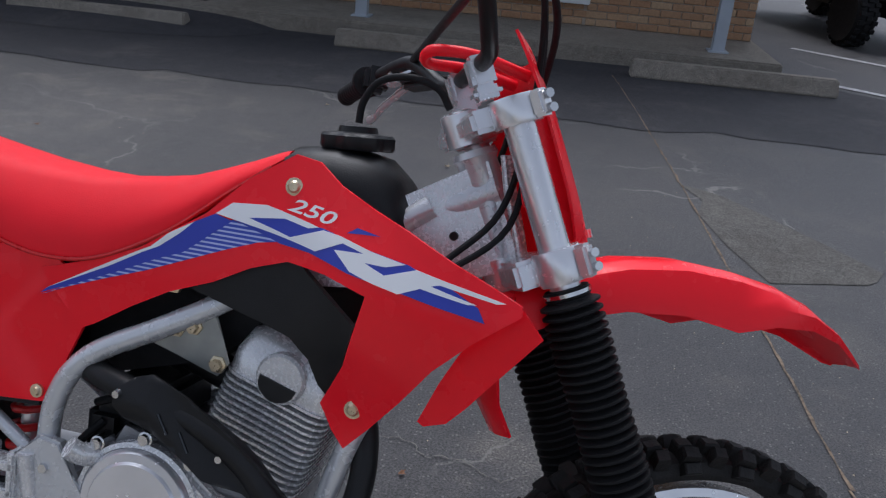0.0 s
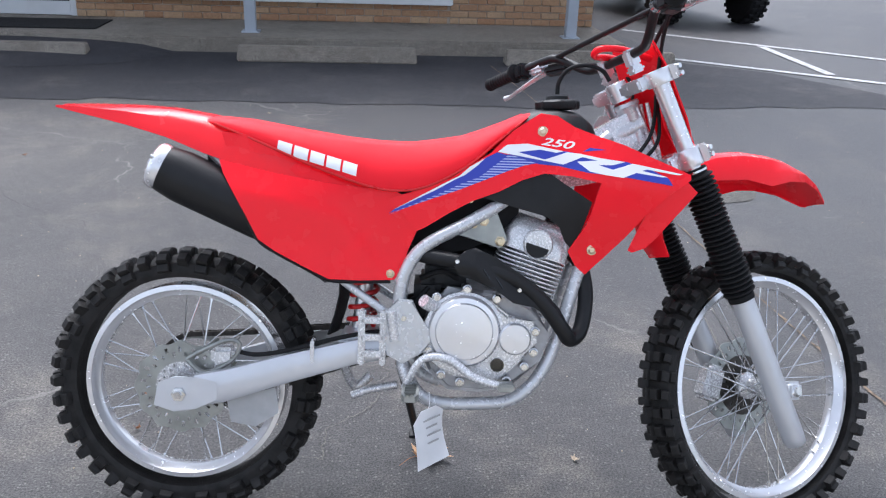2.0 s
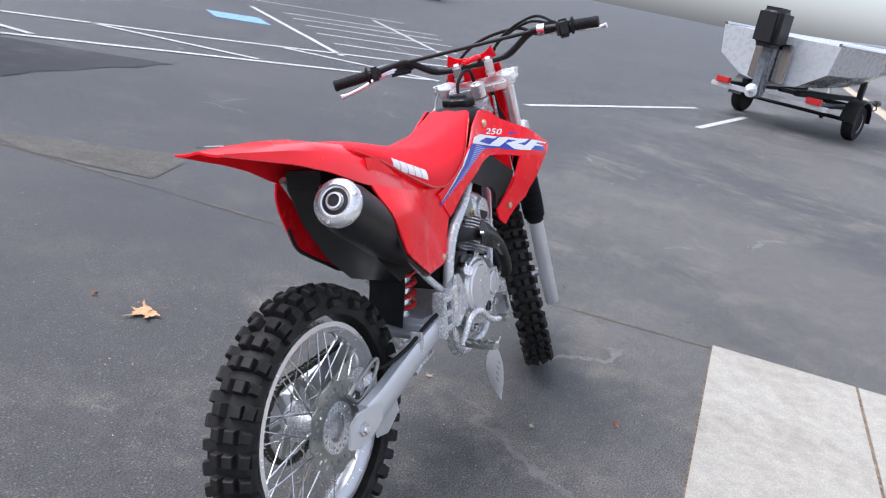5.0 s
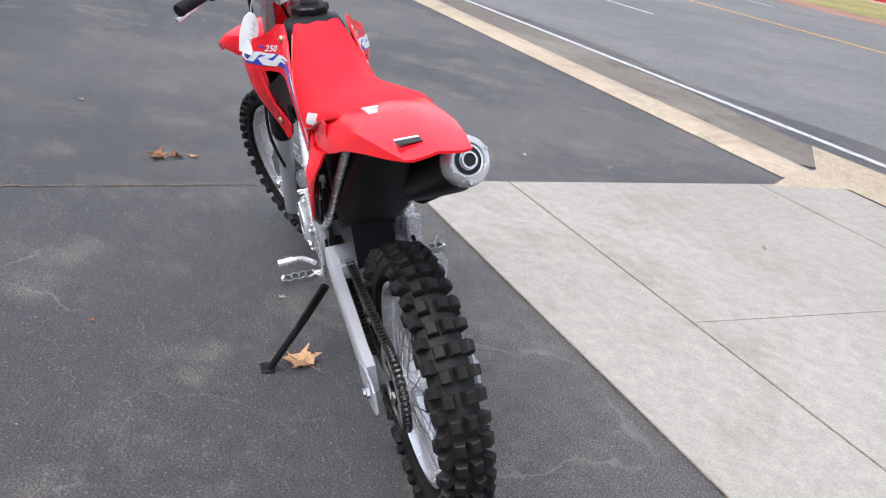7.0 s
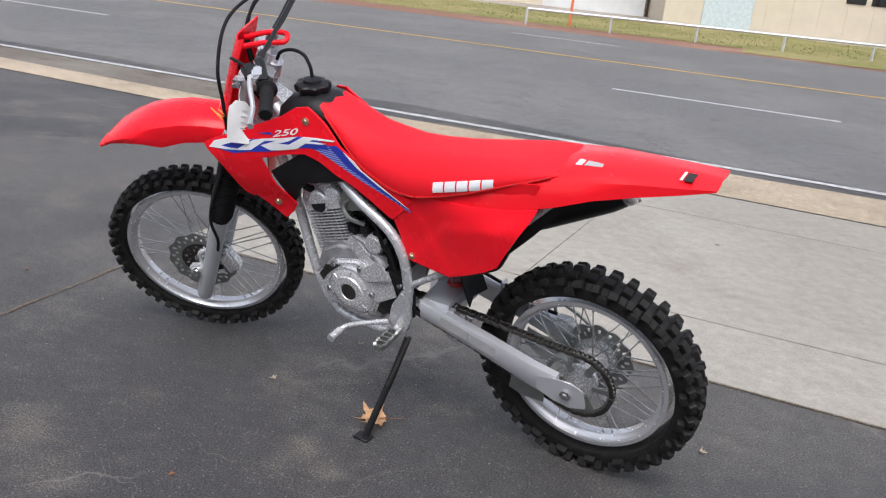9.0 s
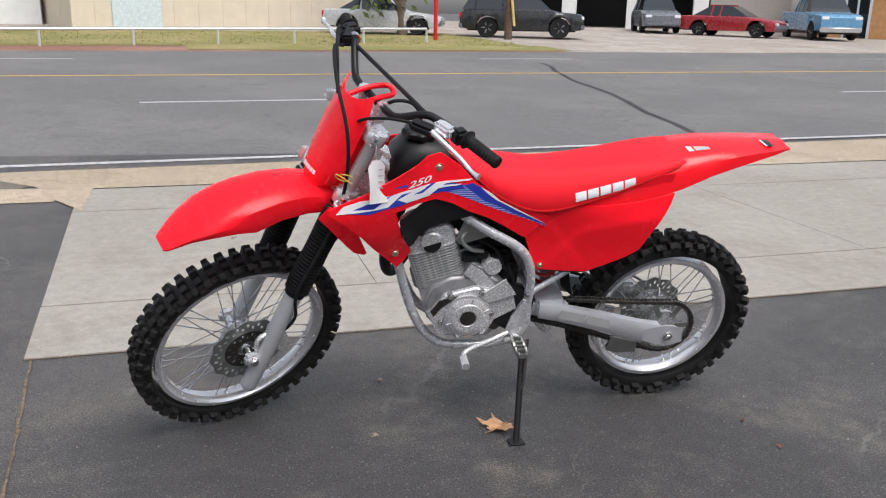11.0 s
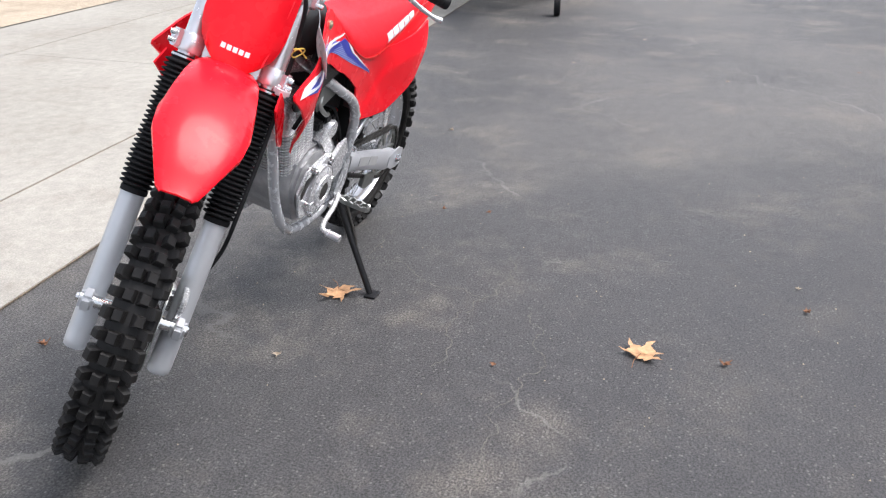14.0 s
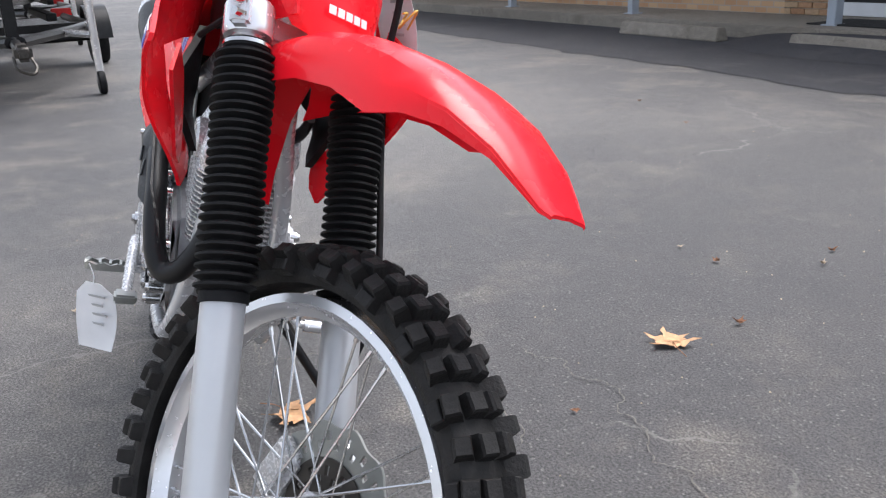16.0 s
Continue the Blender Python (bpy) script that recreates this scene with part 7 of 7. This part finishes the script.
part("body", bevel(box(-1.75, 1.8, -0.52, 0.52, 0.78, 1.02), 0.06, 3), CRED, utv)
part("door_panel", bevel(box(-1.0, 1.0, -0.72, 0.72, 0.58, 0.95), 0.03, 2), BLACKP, utv)
part("front_bumper", tube([(1.78, -0.45, 0.55), (1.9, -0.3, 0.6), (1.9, 0.3, 0.6), (1.78, 0.45, 0.55)], 0.025, 8), SPRINGRED, utv)
for xx in (-1.2, 0.0, 1.0):
    part("roll_bar", tube([(xx, -0.66, 0.95), (xx * 0.85, -0.58, 1.85), (xx * 0.85, 0.58, 1.85), (xx, 0.66, 0.95)], 0.025, 8), CRED, utv)


# boat trailers
def boat_trailer(name, x, y, heading, label, hullmat, motor):
    th = thing(name, label, "boat trailer", Matrix.Translation((x, y, 0)) @ Matrix.Rotation(radians(heading), 4, "Z"))
    for s in (-1, 1):
        w = part("wheel", lathe([(0.16, 0.08), (0.27, 0.09), (0.295, 0.06), (0.295, -0.06), (0.27, -0.09), (0.16, -0.08)], 28), RUBBER, th, "", Matrix.Translation((0, s * 1.0, 0.295)))
        part("rim", lathe([(0.0, s * 0.05), (0.06, s * 0.06), (0.12, s * 0.03), (0.16, s * 0.085), (0.165, s * 0.04)], 20), ALU, w)
        b = bmesh.new()
        rows = []
        for k in range(9):
            a = math.pi * k / 8
            rows.append([(0.38 * math.cos(a), s * 0.88, 0.30 + 0.36 * math.sin(a)), (0.38 * math.cos(a), s * 1.13, 0.30 + 0.36 * math.sin(a))])
        part("mudguard", thicken(loft(rows, ring=False), 0.02), BLACKP, th)
        part("frame_rail", tube([(-1.3, s * 0.80, 0.50), (1.2, s * 0.80, 0.50), (2.0, s * 0.55, 0.50), (3.2, 0.04 * s, 0.50)], 0.045, 8, smooth=False), BLACKP, th)
        part("tail_lamp", bevel(box(-1.42, -1.33, s * 0.78 - 0.12, s * 0.78 + 0.12, 0.50, 0.60), 0.01, 2), TAIL, th)
        part("bunk_board", bevel(box(-1.3, 1.3, s * 0.45 - 0.05, s * 0.45 + 0.05, 0.56, 0.64), 0.01, 1), RUBBER, th)
    part("cross_beam", bevel(box(-1.36, -1.26, -1.0, 1.0, 0.42, 0.50), 0.012, 2), ALU, th)
    part("axle", tube([(0, -0.95, 0.30), (0, 0.95, 0.30)], 0.035, 10, smooth=False), BLACKP, th)
    part("cross_beam", bevel(box(0.9, 0.98, -0.8, 0.8, 0.44, 0.52), 0.012, 2), BLACKP, th)
    part("reflector_plate", box(1.6, 1.75, 0.72, 0.735, 0.47, 0.54), WHITE, th)
    part("tongue", tube([(2.6, 0, 0.50), (3.9, 0, 0.47)], 0.045, 8, smooth=False), BLACKP, th)
    part("coupler", bevel(box(3.85, 4.15, -0.06, 0.06, 0.42, 0.54), 0.03, 3), DARKMET, th)
    part("winch_post", bevel(box(2.85, 2.97, -0.05, 0.05, 0.5, 1.1), 0.01, 2), BLACKP, th)
    part("safety_chain", tube([(3.85, 0.05, 0.44), (3.95, 0.08, 0.36), (4.0, 0.04, 0.32), (3.95, -0.05, 0.36), (3.85, -0.06, 0.44)], 0.012, 6), DARKMET, th)
    jack = part("jack_leg", tube([(2.95, 0.62, 0.10), (2.95, 0.62, 0.95)], 0.035, 10, smooth=False), ALU, th)
    part("jack_arm", tube([(2.3, 0.45, 0.50), (2.95, 0.62, 0.50)], 0.03, 8, smooth=False), ALU, th)
    part("jack_wheel", lathe([(0.0, -0.03), (0.09, -0.03), (0.10, -0.02), (0.10, 0.02), (0.09, 0.03), (0.0, 0.03)], 20, Matrix.Translation((2.97, 0.62, 0.10))), RUBBER, th)
    # hull: sections from the transom to the bow
    rows = []
    for f in [k / 10 for k in range(11)]:
        xx = -1.5 + 5.2 * f
        hw = 0.95 * (1 - f ** 3.2) + 0.02
        keel = 0.62 + 0.65 * f ** 2.4
        rows.append([(xx, -hw, 1.42 + 0.15 * f), (xx, -hw * 0.93, 0.98 + 0.35 * f ** 2), (xx, -hw * 0.5, (keel + 0.80 + 0.4 * f ** 2) / 2), (xx, 0, keel), (xx, hw * 0.5, (keel + 0.80 + 0.4 * f ** 2) / 2), (xx, hw * 0.93, 0.98 + 0.35 * f ** 2), (xx, hw, 1.42 + 0.15 * f)])
    hull = part("hull", loft(rows), hullmat, th, "boat hull")
    part("gunwale", tube([(-1.5, 0.95, 1.44), (0.5, 0.94, 1.46), (2.2, 0.66, 1.5), (3.3, 0.2, 1.57), (3.7, 0, 1.58), (3.3, -0.2, 1.57), (2.2, -0.66, 1.5), (0.5, -0.94, 1.46), (-1.5, -0.95, 1.44)], 0.03, 8), CHROME, hull)
    if motor:
        part("outboard_leg", bevel(box(-1.85, -1.62, -0.09, 0.09, 0.42, 1.25), 0.04, 3), CGREY, th)
        part("outboard_cowl", bevel(box(-2.1, -1.6, -0.2, 0.2, 1.2, 1.8), 0.08, 3), BLACKP, th)
        part("propeller", lathe([(0.0, 0.0), (0.05, 0.0), (0.06, 0.1), (0.11, 0.11), (0.05, 0.12), (0.03, 0.2), (0.0, 0.22)], 12, along((-1.85, 0, 0.52), (-2.1, 0, 0.52))), ALU, th)
        part("jack_plate", bevel(box(-1.62, -1.5, -0.3, 0.3, 0.7, 1.3), 0.02, 2), CHROME, th)
    return th


HULLG = paint_mat("dark grey hull gelcoat", (0.045, 0.047, 0.05))
HULLW = paint_mat("silver hull gelcoat", (0.42, 0.43, 0.45))
boat_trailer("boat_trailer", -8.45, -1.45, 9, "black trailer carrying a dark boat, parked on the driveway", HULLG, False)
boat_trailer("boat_trailer", -14.5, -1.9, 9, "black trailer carrying a dark boat, parked behind another", HULLG, False)
boat_trailer("boat_trailer", 14.5, -0.15, -19, "boat trailer with outboard motor at its stern, parked on asphalt", HULLW, True)

# dumpsters
for nm, x, y, hd, col, lab in (("dumpster", 26.6, 26.4, -38, (0.03, 0.17, 0.09), "green steel dumpster with open lid"), ("dumpster", 29.2, 24.6, -38, (0.05, 0.13, 0.27), "blue steel dumpster with black lid")):
    cm = mat(nm + " paint", col, 0.6, 0, 0.3, 3, 0.2, 30)
    th = thing(nm, lab, "dumpster", Matrix.Translation((x, y, 0)) @ Matrix.Rotation(radians(hd), 4, "Z"), "dumpsters")
    b = loft([[(-1.0, -0.85, z), (1.0, -0.85, z), (1.0, 0.85 + 0.0 * z, z), (-1.0, 0.85, z)] for z in (0.12, 1.15)])
    for v in b.verts:
        if v.co.z > 1 and v.co.y > 0:
            v.co.z = 1.6
    part("body", bevel(b, 0.02, 2), cm, th)
    for s in (-1, 1):
        part("fork_pocket", bevel(box(s * 1.0 - 0.08, s * 1.0 + 0.08, -0.5, 0.6, 0.55, 0.75), 0.015, 1), cm, th)
        part("caster", lathe([(0.0, -0.04), (0.06, -0.04), (0.06, 0.04), (0.0, 0.04)], 14, Matrix.Translation((s * 0.7, -0.6, 0.06))), RUBBER, th)
    part("rib", bevel(box(-1.03, 1.03, -0.90, -0.84, 0.95, 1.02), 0.01, 1), cm, th)
    part("lid", bevel(moved(box(-1.0, 1.0, -0.85, 0.9, 0.0, 0.04), Matrix.Translation((0, 0.0, 1.40)) @ Matrix.Rotation(radians(14.5), 4, "X")), 0.01, 1), BLACKP, th)


def sheet_wall(name, a, c, h, t, material, label, pitch=0.2, kind="structure", cat="wall"):
    """A ribbed metal fence or wall from a to c, each sheet a part."""
    a, c = Vector((*a, 0)), Vector((*c, 0))
    d = c - a
    th = tagged(thing(name, label, cat, Matrix.Translation((a.x, a.y, rise((a.x + c.x) / 2, (a.y + c.y) / 2) - 0.05)) @ Matrix.Rotation(math.atan2(d.y, d.x), 4, "Z")), kind=kind)
    n_ = max(1, round(d.length / 2.4))
    w = d.length / n_
    rows = []
    k = int(w / pitch) * 2
    for i in range(k + 1):
        rows.append([(w * i / k, 0.03 if i % 2 else 0.0, 0), (w * i / k, 0.03 if i % 2 else 0.0, h), (w * i / k, t, h), (w * i / k, t, 0)])
    p0 = part("sheet", loft(rows), material, th, smooth=False)
    for i in range(1, n_):
        share("sheet", p0, Matrix.Translation((w * i + 0.004 * i / n_, 0, 0)), th)
    return th


WSHEET = mat("white metal sheet", (0.66, 0.67, 0.66), 0.5, 0, 0.06, 2)
GSHEET = mat("grey metal fence", (0.17, 0.17, 0.18), 0.55, 0, 0.1, 2)
CREAM = mat("cream metal siding", (0.60, 0.53, 0.42), 0.6, 0, 0.06, 2)
ORANGE = mat("orange tan brick facade", (0.50, 0.26, 0.11), 0.85, 0, 0.15, 6, 0.3, 40)
sheet_wall("fence_white", (8, 33.0), (25.4, 27.9), 2.2, 0.1, WSHEET, "white corrugated metal fence")
sheet_wall("fence_grey", (30.6, 24.8), (29.4, 20.8), 1.7, 0.1, GSHEET, "grey corrugated metal fence")
sheet_wall("fence_grey_back", (29.6, 20.6), (48, 30), 1.7, 0.1, GSHEET, "grey metal fence behind parked trucks")
tagged(part("far_shop", bevel(box(30, 62, 36, 44, 0, 5.5), 0.03, 1), WSHEET, smooth=False), "white metal building beyond the lot", "building")

# across the street
verge = tagged(strip([(-10.5, 100, 14.8, 18.0)], road, 0.006, "verge", REDDIRT), "red earth and paving verge beside the street", "verge", kind="structure")
tagged(strip([(-9.2, 100, 17.0, 26.5)], road, 0.012, "lawn", GRASS), "dry mown grass behind the verge", "grass", kind="structure")
tagged(strip([(-9.6, 1.5, 15.3, 17.6)], road, 0.016, "lawn_edge", GRASS), "green grass along the street", "grass", kind="structure")
tagged(strip([(-120, -9.2, 14.8, 60), (-9.2, 100, 26.5, 60)], road, 0.009, "gravel_lot", LOT), "pale gravel and broken concrete lot", "lot", kind="structure")
b = bmesh.new()
gr = random.Random(31)
for i in range(3500):
    s_, d_ = gr.uniform(-9.2, 16), gr.uniform(17.2, 26)
    p_ = road(s_, d_)
    h_, a_ = gr.uniform(0.02, 0.06), gr.uniform(0, 3.14)
    o_ = Vector((math.cos(a_), math.sin(a_), 0)) * 0.03
    b.faces.new([b.verts.new(p_ - o_), b.verts.new(p_ + o_), b.verts.new(p_ + Vector((gr.uniform(-0.03, 0.03), gr.uniform(-0.03, 0.03), h_)))])
tagged(part("grass_tufts", b, GRASS, smooth=False), "dry grass blades on the verge", "grass", kind="stuff")

cream = thing("cream_building", "cream metal clad building with a pale door", "building", Matrix.Translation((3.2, -32.6, 0.4)) @ Matrix.Rotation(radians(23), 4, "Z"))
part("wall", bevel(box(-5.5, 5.8, -8, 0, 0, 4.2), 0.02, 1), CREAM, cream, smooth=False)
for k in range(12):
    part("wall_seam", box(-5.5 + 0.95 * k, -5.46 + 0.95 * k, 0.002, 0.02, 0, 4.2), CREAM, cream, smooth=False)
dr_ = part("door", bevel(box(2.6, 4.4, 0.003, 0.06, 0, 2.6), 0.01, 1), mat("pale blue door", (0.52, 0.60, 0.62), 0.5), cream)
part("window", box(-2.2, -1.5, 0.004, 0.03, 1.55, 2.2), GLASSDK, cream, smooth=False)
part("window", box(-1.3, -0.6, 0.004, 0.03, 1.55, 2.2), GLASSDK, cream, smooth=False)
part("roof", bevel(box(-5.8, 6.1, -8.3, 0.3, 4.2, 4.4), 0.02, 1), WSHEET, cream, smooth=False)
white_b = thing("white_building", "long white metal building behind the verge", "building", Matrix.Translation((17, -33.5, 0.4)) @ Matrix.Rotation(radians(10), 4, "Z"))
part("wall", bevel(box(-6.5, 10, -8, 0, 0, 4.2), 0.02, 1), WSHEET, white_b, smooth=False)
part("door", bevel(box(-2, 1.5, 0.003, 0.06, 0, 3.0), 0.01, 1), CREAM, white_b)
part("roof", bevel(box(-6.7, 10.2, -8.2, 0.3, 4.2, 4.4), 0.02, 1), GSHEET, white_b, smooth=False)
gar = thing("garage", "white repair garage with open bays, their shade painted black", "building", Matrix.Translation((-17.2, -44.0, 0.55)) @ Matrix.Rotation(radians(-23), 4, "Z"))
for k in range(4):
    part("pillar", bevel(box(-5.2 + 3.6 * k, -4.4 + 3.6 * k, -0.4, 0.2, 0, 3.4), 0.02, 1), WSHEET, gar)
part("lintel", bevel(box(-5.3, 6.6, -0.4, 0.22, 3.4, 5.2), 0.02, 1), WSHEET, gar)
# bay walls coloured black to paint the shade inside the garage
part("bay_back", box(-5.2, 6.4, -7.0, -6.8, 0, 4), BLACKP, gar, smooth=False)
part("bay_side", box(-5.2, -5.0, -7.0, -0.4, 0, 4), BLACKP, gar, smooth=False)
part("bay_side", box(6.2, 6.4, -7.0, -0.4, 0, 4), BLACKP, gar, smooth=False)
part("roof", box(-5.4, 6.6, -7.2, 0.4, 5.2, 5.4), GSHEET, gar, smooth=False)
part("office_wall", bevel(box(-9.5, -5.3, -4, 0, 0, 4.2), 0.02, 1), mat("grey block wall", (0.32, 0.30, 0.28), 0.8), gar, smooth=False)
part("office_door", bevel(box(5.7, 6.3, 0.21, 0.26, 0, 2.1), 0.01, 1), FRAMEW, gar)
osh = thing("orange_shop", "orange tan brick shop with glass door and window", "building", Matrix.Translation((-27.6, -33.6, 0.3)) @ Matrix.Rotation(radians(-40), 4, "Z"))
part("wall", bevel(box(-6, 4.0, -6, 0, 0, 4), 0.02, 1), ORANGE, osh, smooth=False)
part("roof", bevel(box(-6.3, 4.2, -6.2, 0.8, 4, 4.3), 0.02, 1), GSHEET, osh, smooth=False)
gd = part("door", bevel(box(1.4, 2.6, 0.003, 0.05, 0, 2.2), 0.01, 1), FRAMEW, osh)
part("pane", box(1.52, 1.95, 0.052, 0.06, 0.15, 2.1), GLASSDK, gd, smooth=False)
part("pane", box(2.05, 2.48, 0.052, 0.06, 0.15, 2.1), GLASSDK, gd, smooth=False)
wd = part("window", bevel(box(-1.6, 0.4, 0.003, 0.05, 0.9, 2.4), 0.01, 1), FRAMEW, osh)
part("pane", box(-1.5, 0.3, 0.052, 0.058, 1.0, 2.3), PAPER, wd, smooth=False)

pole = thing("utility_pole", "brown wooden utility pole with a yellow guy guard", "pole", Matrix.Translation((-7.0, -28.3, rise(-7, -28.3) - 0.1)))
part("shaft", tube([(0, 0, 0), (0.02, 0, 9)], [0.15, 0.11], 12, smooth=False), mat("weathered pole wood", (0.10, 0.065, 0.045), 0.9, 0, 0.3, 8, 0.4, 40), pole)
part("guy_guard", tube([(-0.15, 0.25, 0.6), (0.1, 0.12, 3.0)], 0.05, 8, smooth=False), mat("yellow guard plastic", (0.55, 0.42, 0.16), 0.6), pole)
rail = thing("guard_rail", "low grey galvanised pipe rail on posts", "rail", Matrix.Identity(4))
ra, rb2 = Vector((9.5, -20.2, 0)), Vector((-3.5, -25.6, 0))
for k in range(7):
    p_ = ra.lerp(rb2, k / 6)
    z_ = rise(p_.x, p_.y)
    part("post", tube([(p_.x, p_.y, z_ - 0.05), (p_.x, p_.y, z_ + 0.42)], 0.035, 8, smooth=False), FORKGREY, rail)
part("pipe", tube([(ra.x, ra.y, rise(ra.x, ra.y) + 0.44), ((ra.x + rb2.x) / 2, (ra.y + rb2.y) / 2, rise((ra.x + rb2.x) / 2, (ra.y + rb2.y) / 2) + 0.44), (rb2.x, rb2.y, rise(rb2.x, rb2.y) + 0.44)], 0.04, 8), FORKGREY, rail)
rp = tagged(part("red_post", tube([(0, 0, -0.05), (0, 0, 2.6)], 0.07, 10, smooth=False), SPRINGRED, m=Matrix.Translation((-4.05, -27.0, rise(-4, -27)))), "red painted steel post", "post")
mk = tagged(part("marker_post", bevel(box(-0.04, 0.04, -0.02, 0.02, -0.05, 1.0), 0.01, 1), mat("orange marker plastic", (0.65, 0.16, 0.06), 0.6), m=Matrix.Translation((8.9, -22.0, rise(8.9, -22)))), "orange marker post in the grass", "post")


# ---- trees ----
def leaf_mat(name, col):
    m = bpy.data.materials.new(name)
    m.use_nodes = True
    n, l = m.node_tree.nodes, m.node_tree.links
    b_ = n["Principled BSDF"]
    b_.inputs["Roughness"].default_value = 0.7
    g = n.new("ShaderNodeNewGeometry")
    cr = n.new("ShaderNodeValToRGB")
    e = cr.color_ramp.elements
    e[0].color = (*[c * 0.6 for c in col], 1)
    e[1].color = (*[c * 1.5 for c in col], 1)
    l.new(g.outputs["Random Per Island"], cr.inputs[0])
    l.new(cr.outputs[0], b_.inputs["Base Color"])
    return m


FOL = leaf_mat("green foliage", (0.075, 0.10, 0.03))
BARK = mat("bark", (0.11, 0.085, 0.065), 0.9, 0, 0.3, 6, 0.5, 30)


def tree(name, x, y, h, crown, seed, label, low=0.3, count=1600):
    rg = random.Random(seed)
    z0 = rise(x, y) - 0.1
    th = thing(name, label, "tree", Matrix.Translation((x, y, z0)), "trees")
    tr = tube([(0, 0, 0), (0.1, 0.05, h * 0.35), (0.0, 0.1, h * 0.7)], [0.22, 0.16, 0.07], 10)
    tips = []
    for k in range(9):
        a, zz = rg.uniform(0, 6.28), h * rg.uniform(low, 0.75)
        e = Vector((math.cos(a) * crown * rg.uniform(0.4, 0.9), math.sin(a) * crown * rg.uniform(0.4, 0.9), zz + h * rg.uniform(0.1, 0.25)))
        tube([(0.05, 0.05, zz * 0.85), e * 0.5 + Vector((0, 0, zz * 0.45)), e], [0.07, 0.045, 0.02], 6, 3, bm=tr)
        tips.append(e)
    part("trunk", tr, BARK, th)
    cb = bmesh.new()
    for k in range(count):
        c = rg.choice(tips)
        q = c + Vector((rg.gauss(0, crown * 0.26), rg.gauss(0, crown * 0.26), rg.gauss(0, h * 0.10)))
        if q.z < h * low * 0.6:
            continue
        r = rg.uniform(0.10, 0.24)
        n1 = Vector((rg.gauss(0, 1), rg.gauss(0, 1), rg.gauss(0, 1))).normalized()
        n2 = n1.orthogonal().normalized()
        n3 = n1.cross(n2)
        cb.faces.new([cb.verts.new(q + n2 * r), cb.verts.new(q + n3 * r * 0.5), cb.verts.new(q - n2 * r), cb.verts.new(q - n3 * r * 0.5)])
    part("crown", cb, FOL, th, smooth=False)


tree("tree", 33, 21.5, 8, 3.0, 1, "leafy green tree behind the parked trucks", 0.25)
tree("tree", 33, 28, 9, 3.6, 2, "leafy green tree behind the grey fence", 0.15, 2400)
tree("tree", 37, 30, 9, 3.6, 3, "leafy green tree behind the grey fence", 0.15, 2400)
tree("tree", 29.5, 30.5, 8, 3.2, 4, "leafy green tree behind the grey fence", 0.15, 2400)
tree("tree", -3.4, -30.6, 6, 1.6, 5, "small leafy tree beside the cream building", 0.2, 1200)
for k, (x, y, s_) in enumerate(((40, -26, 1.6), (36, -27, 1.3), (47, -24, 1.8))):
    tree("bush", x, y, 2.4, s_, 40 + k, "dense green bush across the street", 0.05, 1400)
rs = thing("red_kiosk", "red painted roadside building", "building", Matrix.Translation((33, -29, 0.5)) @ Matrix.Rotation(radians(-20), 4, "Z"))
part("wall", bevel(box(-4, 4, -4, 0, 0, 3.2), 0.02, 1), mat("red painted wall", (0.45, 0.02, 0.03), 0.6), rs, smooth=False)
part("window", box(-2.5, 2.5, 0.003, 0.04, 1.2, 2.4), GLASSDK, rs, smooth=False)
part("roof", bevel(box(-4.3, 4.3, -4.3, 0.4, 3.2, 3.4), 0.02, 1), GSHEET, rs, smooth=False)
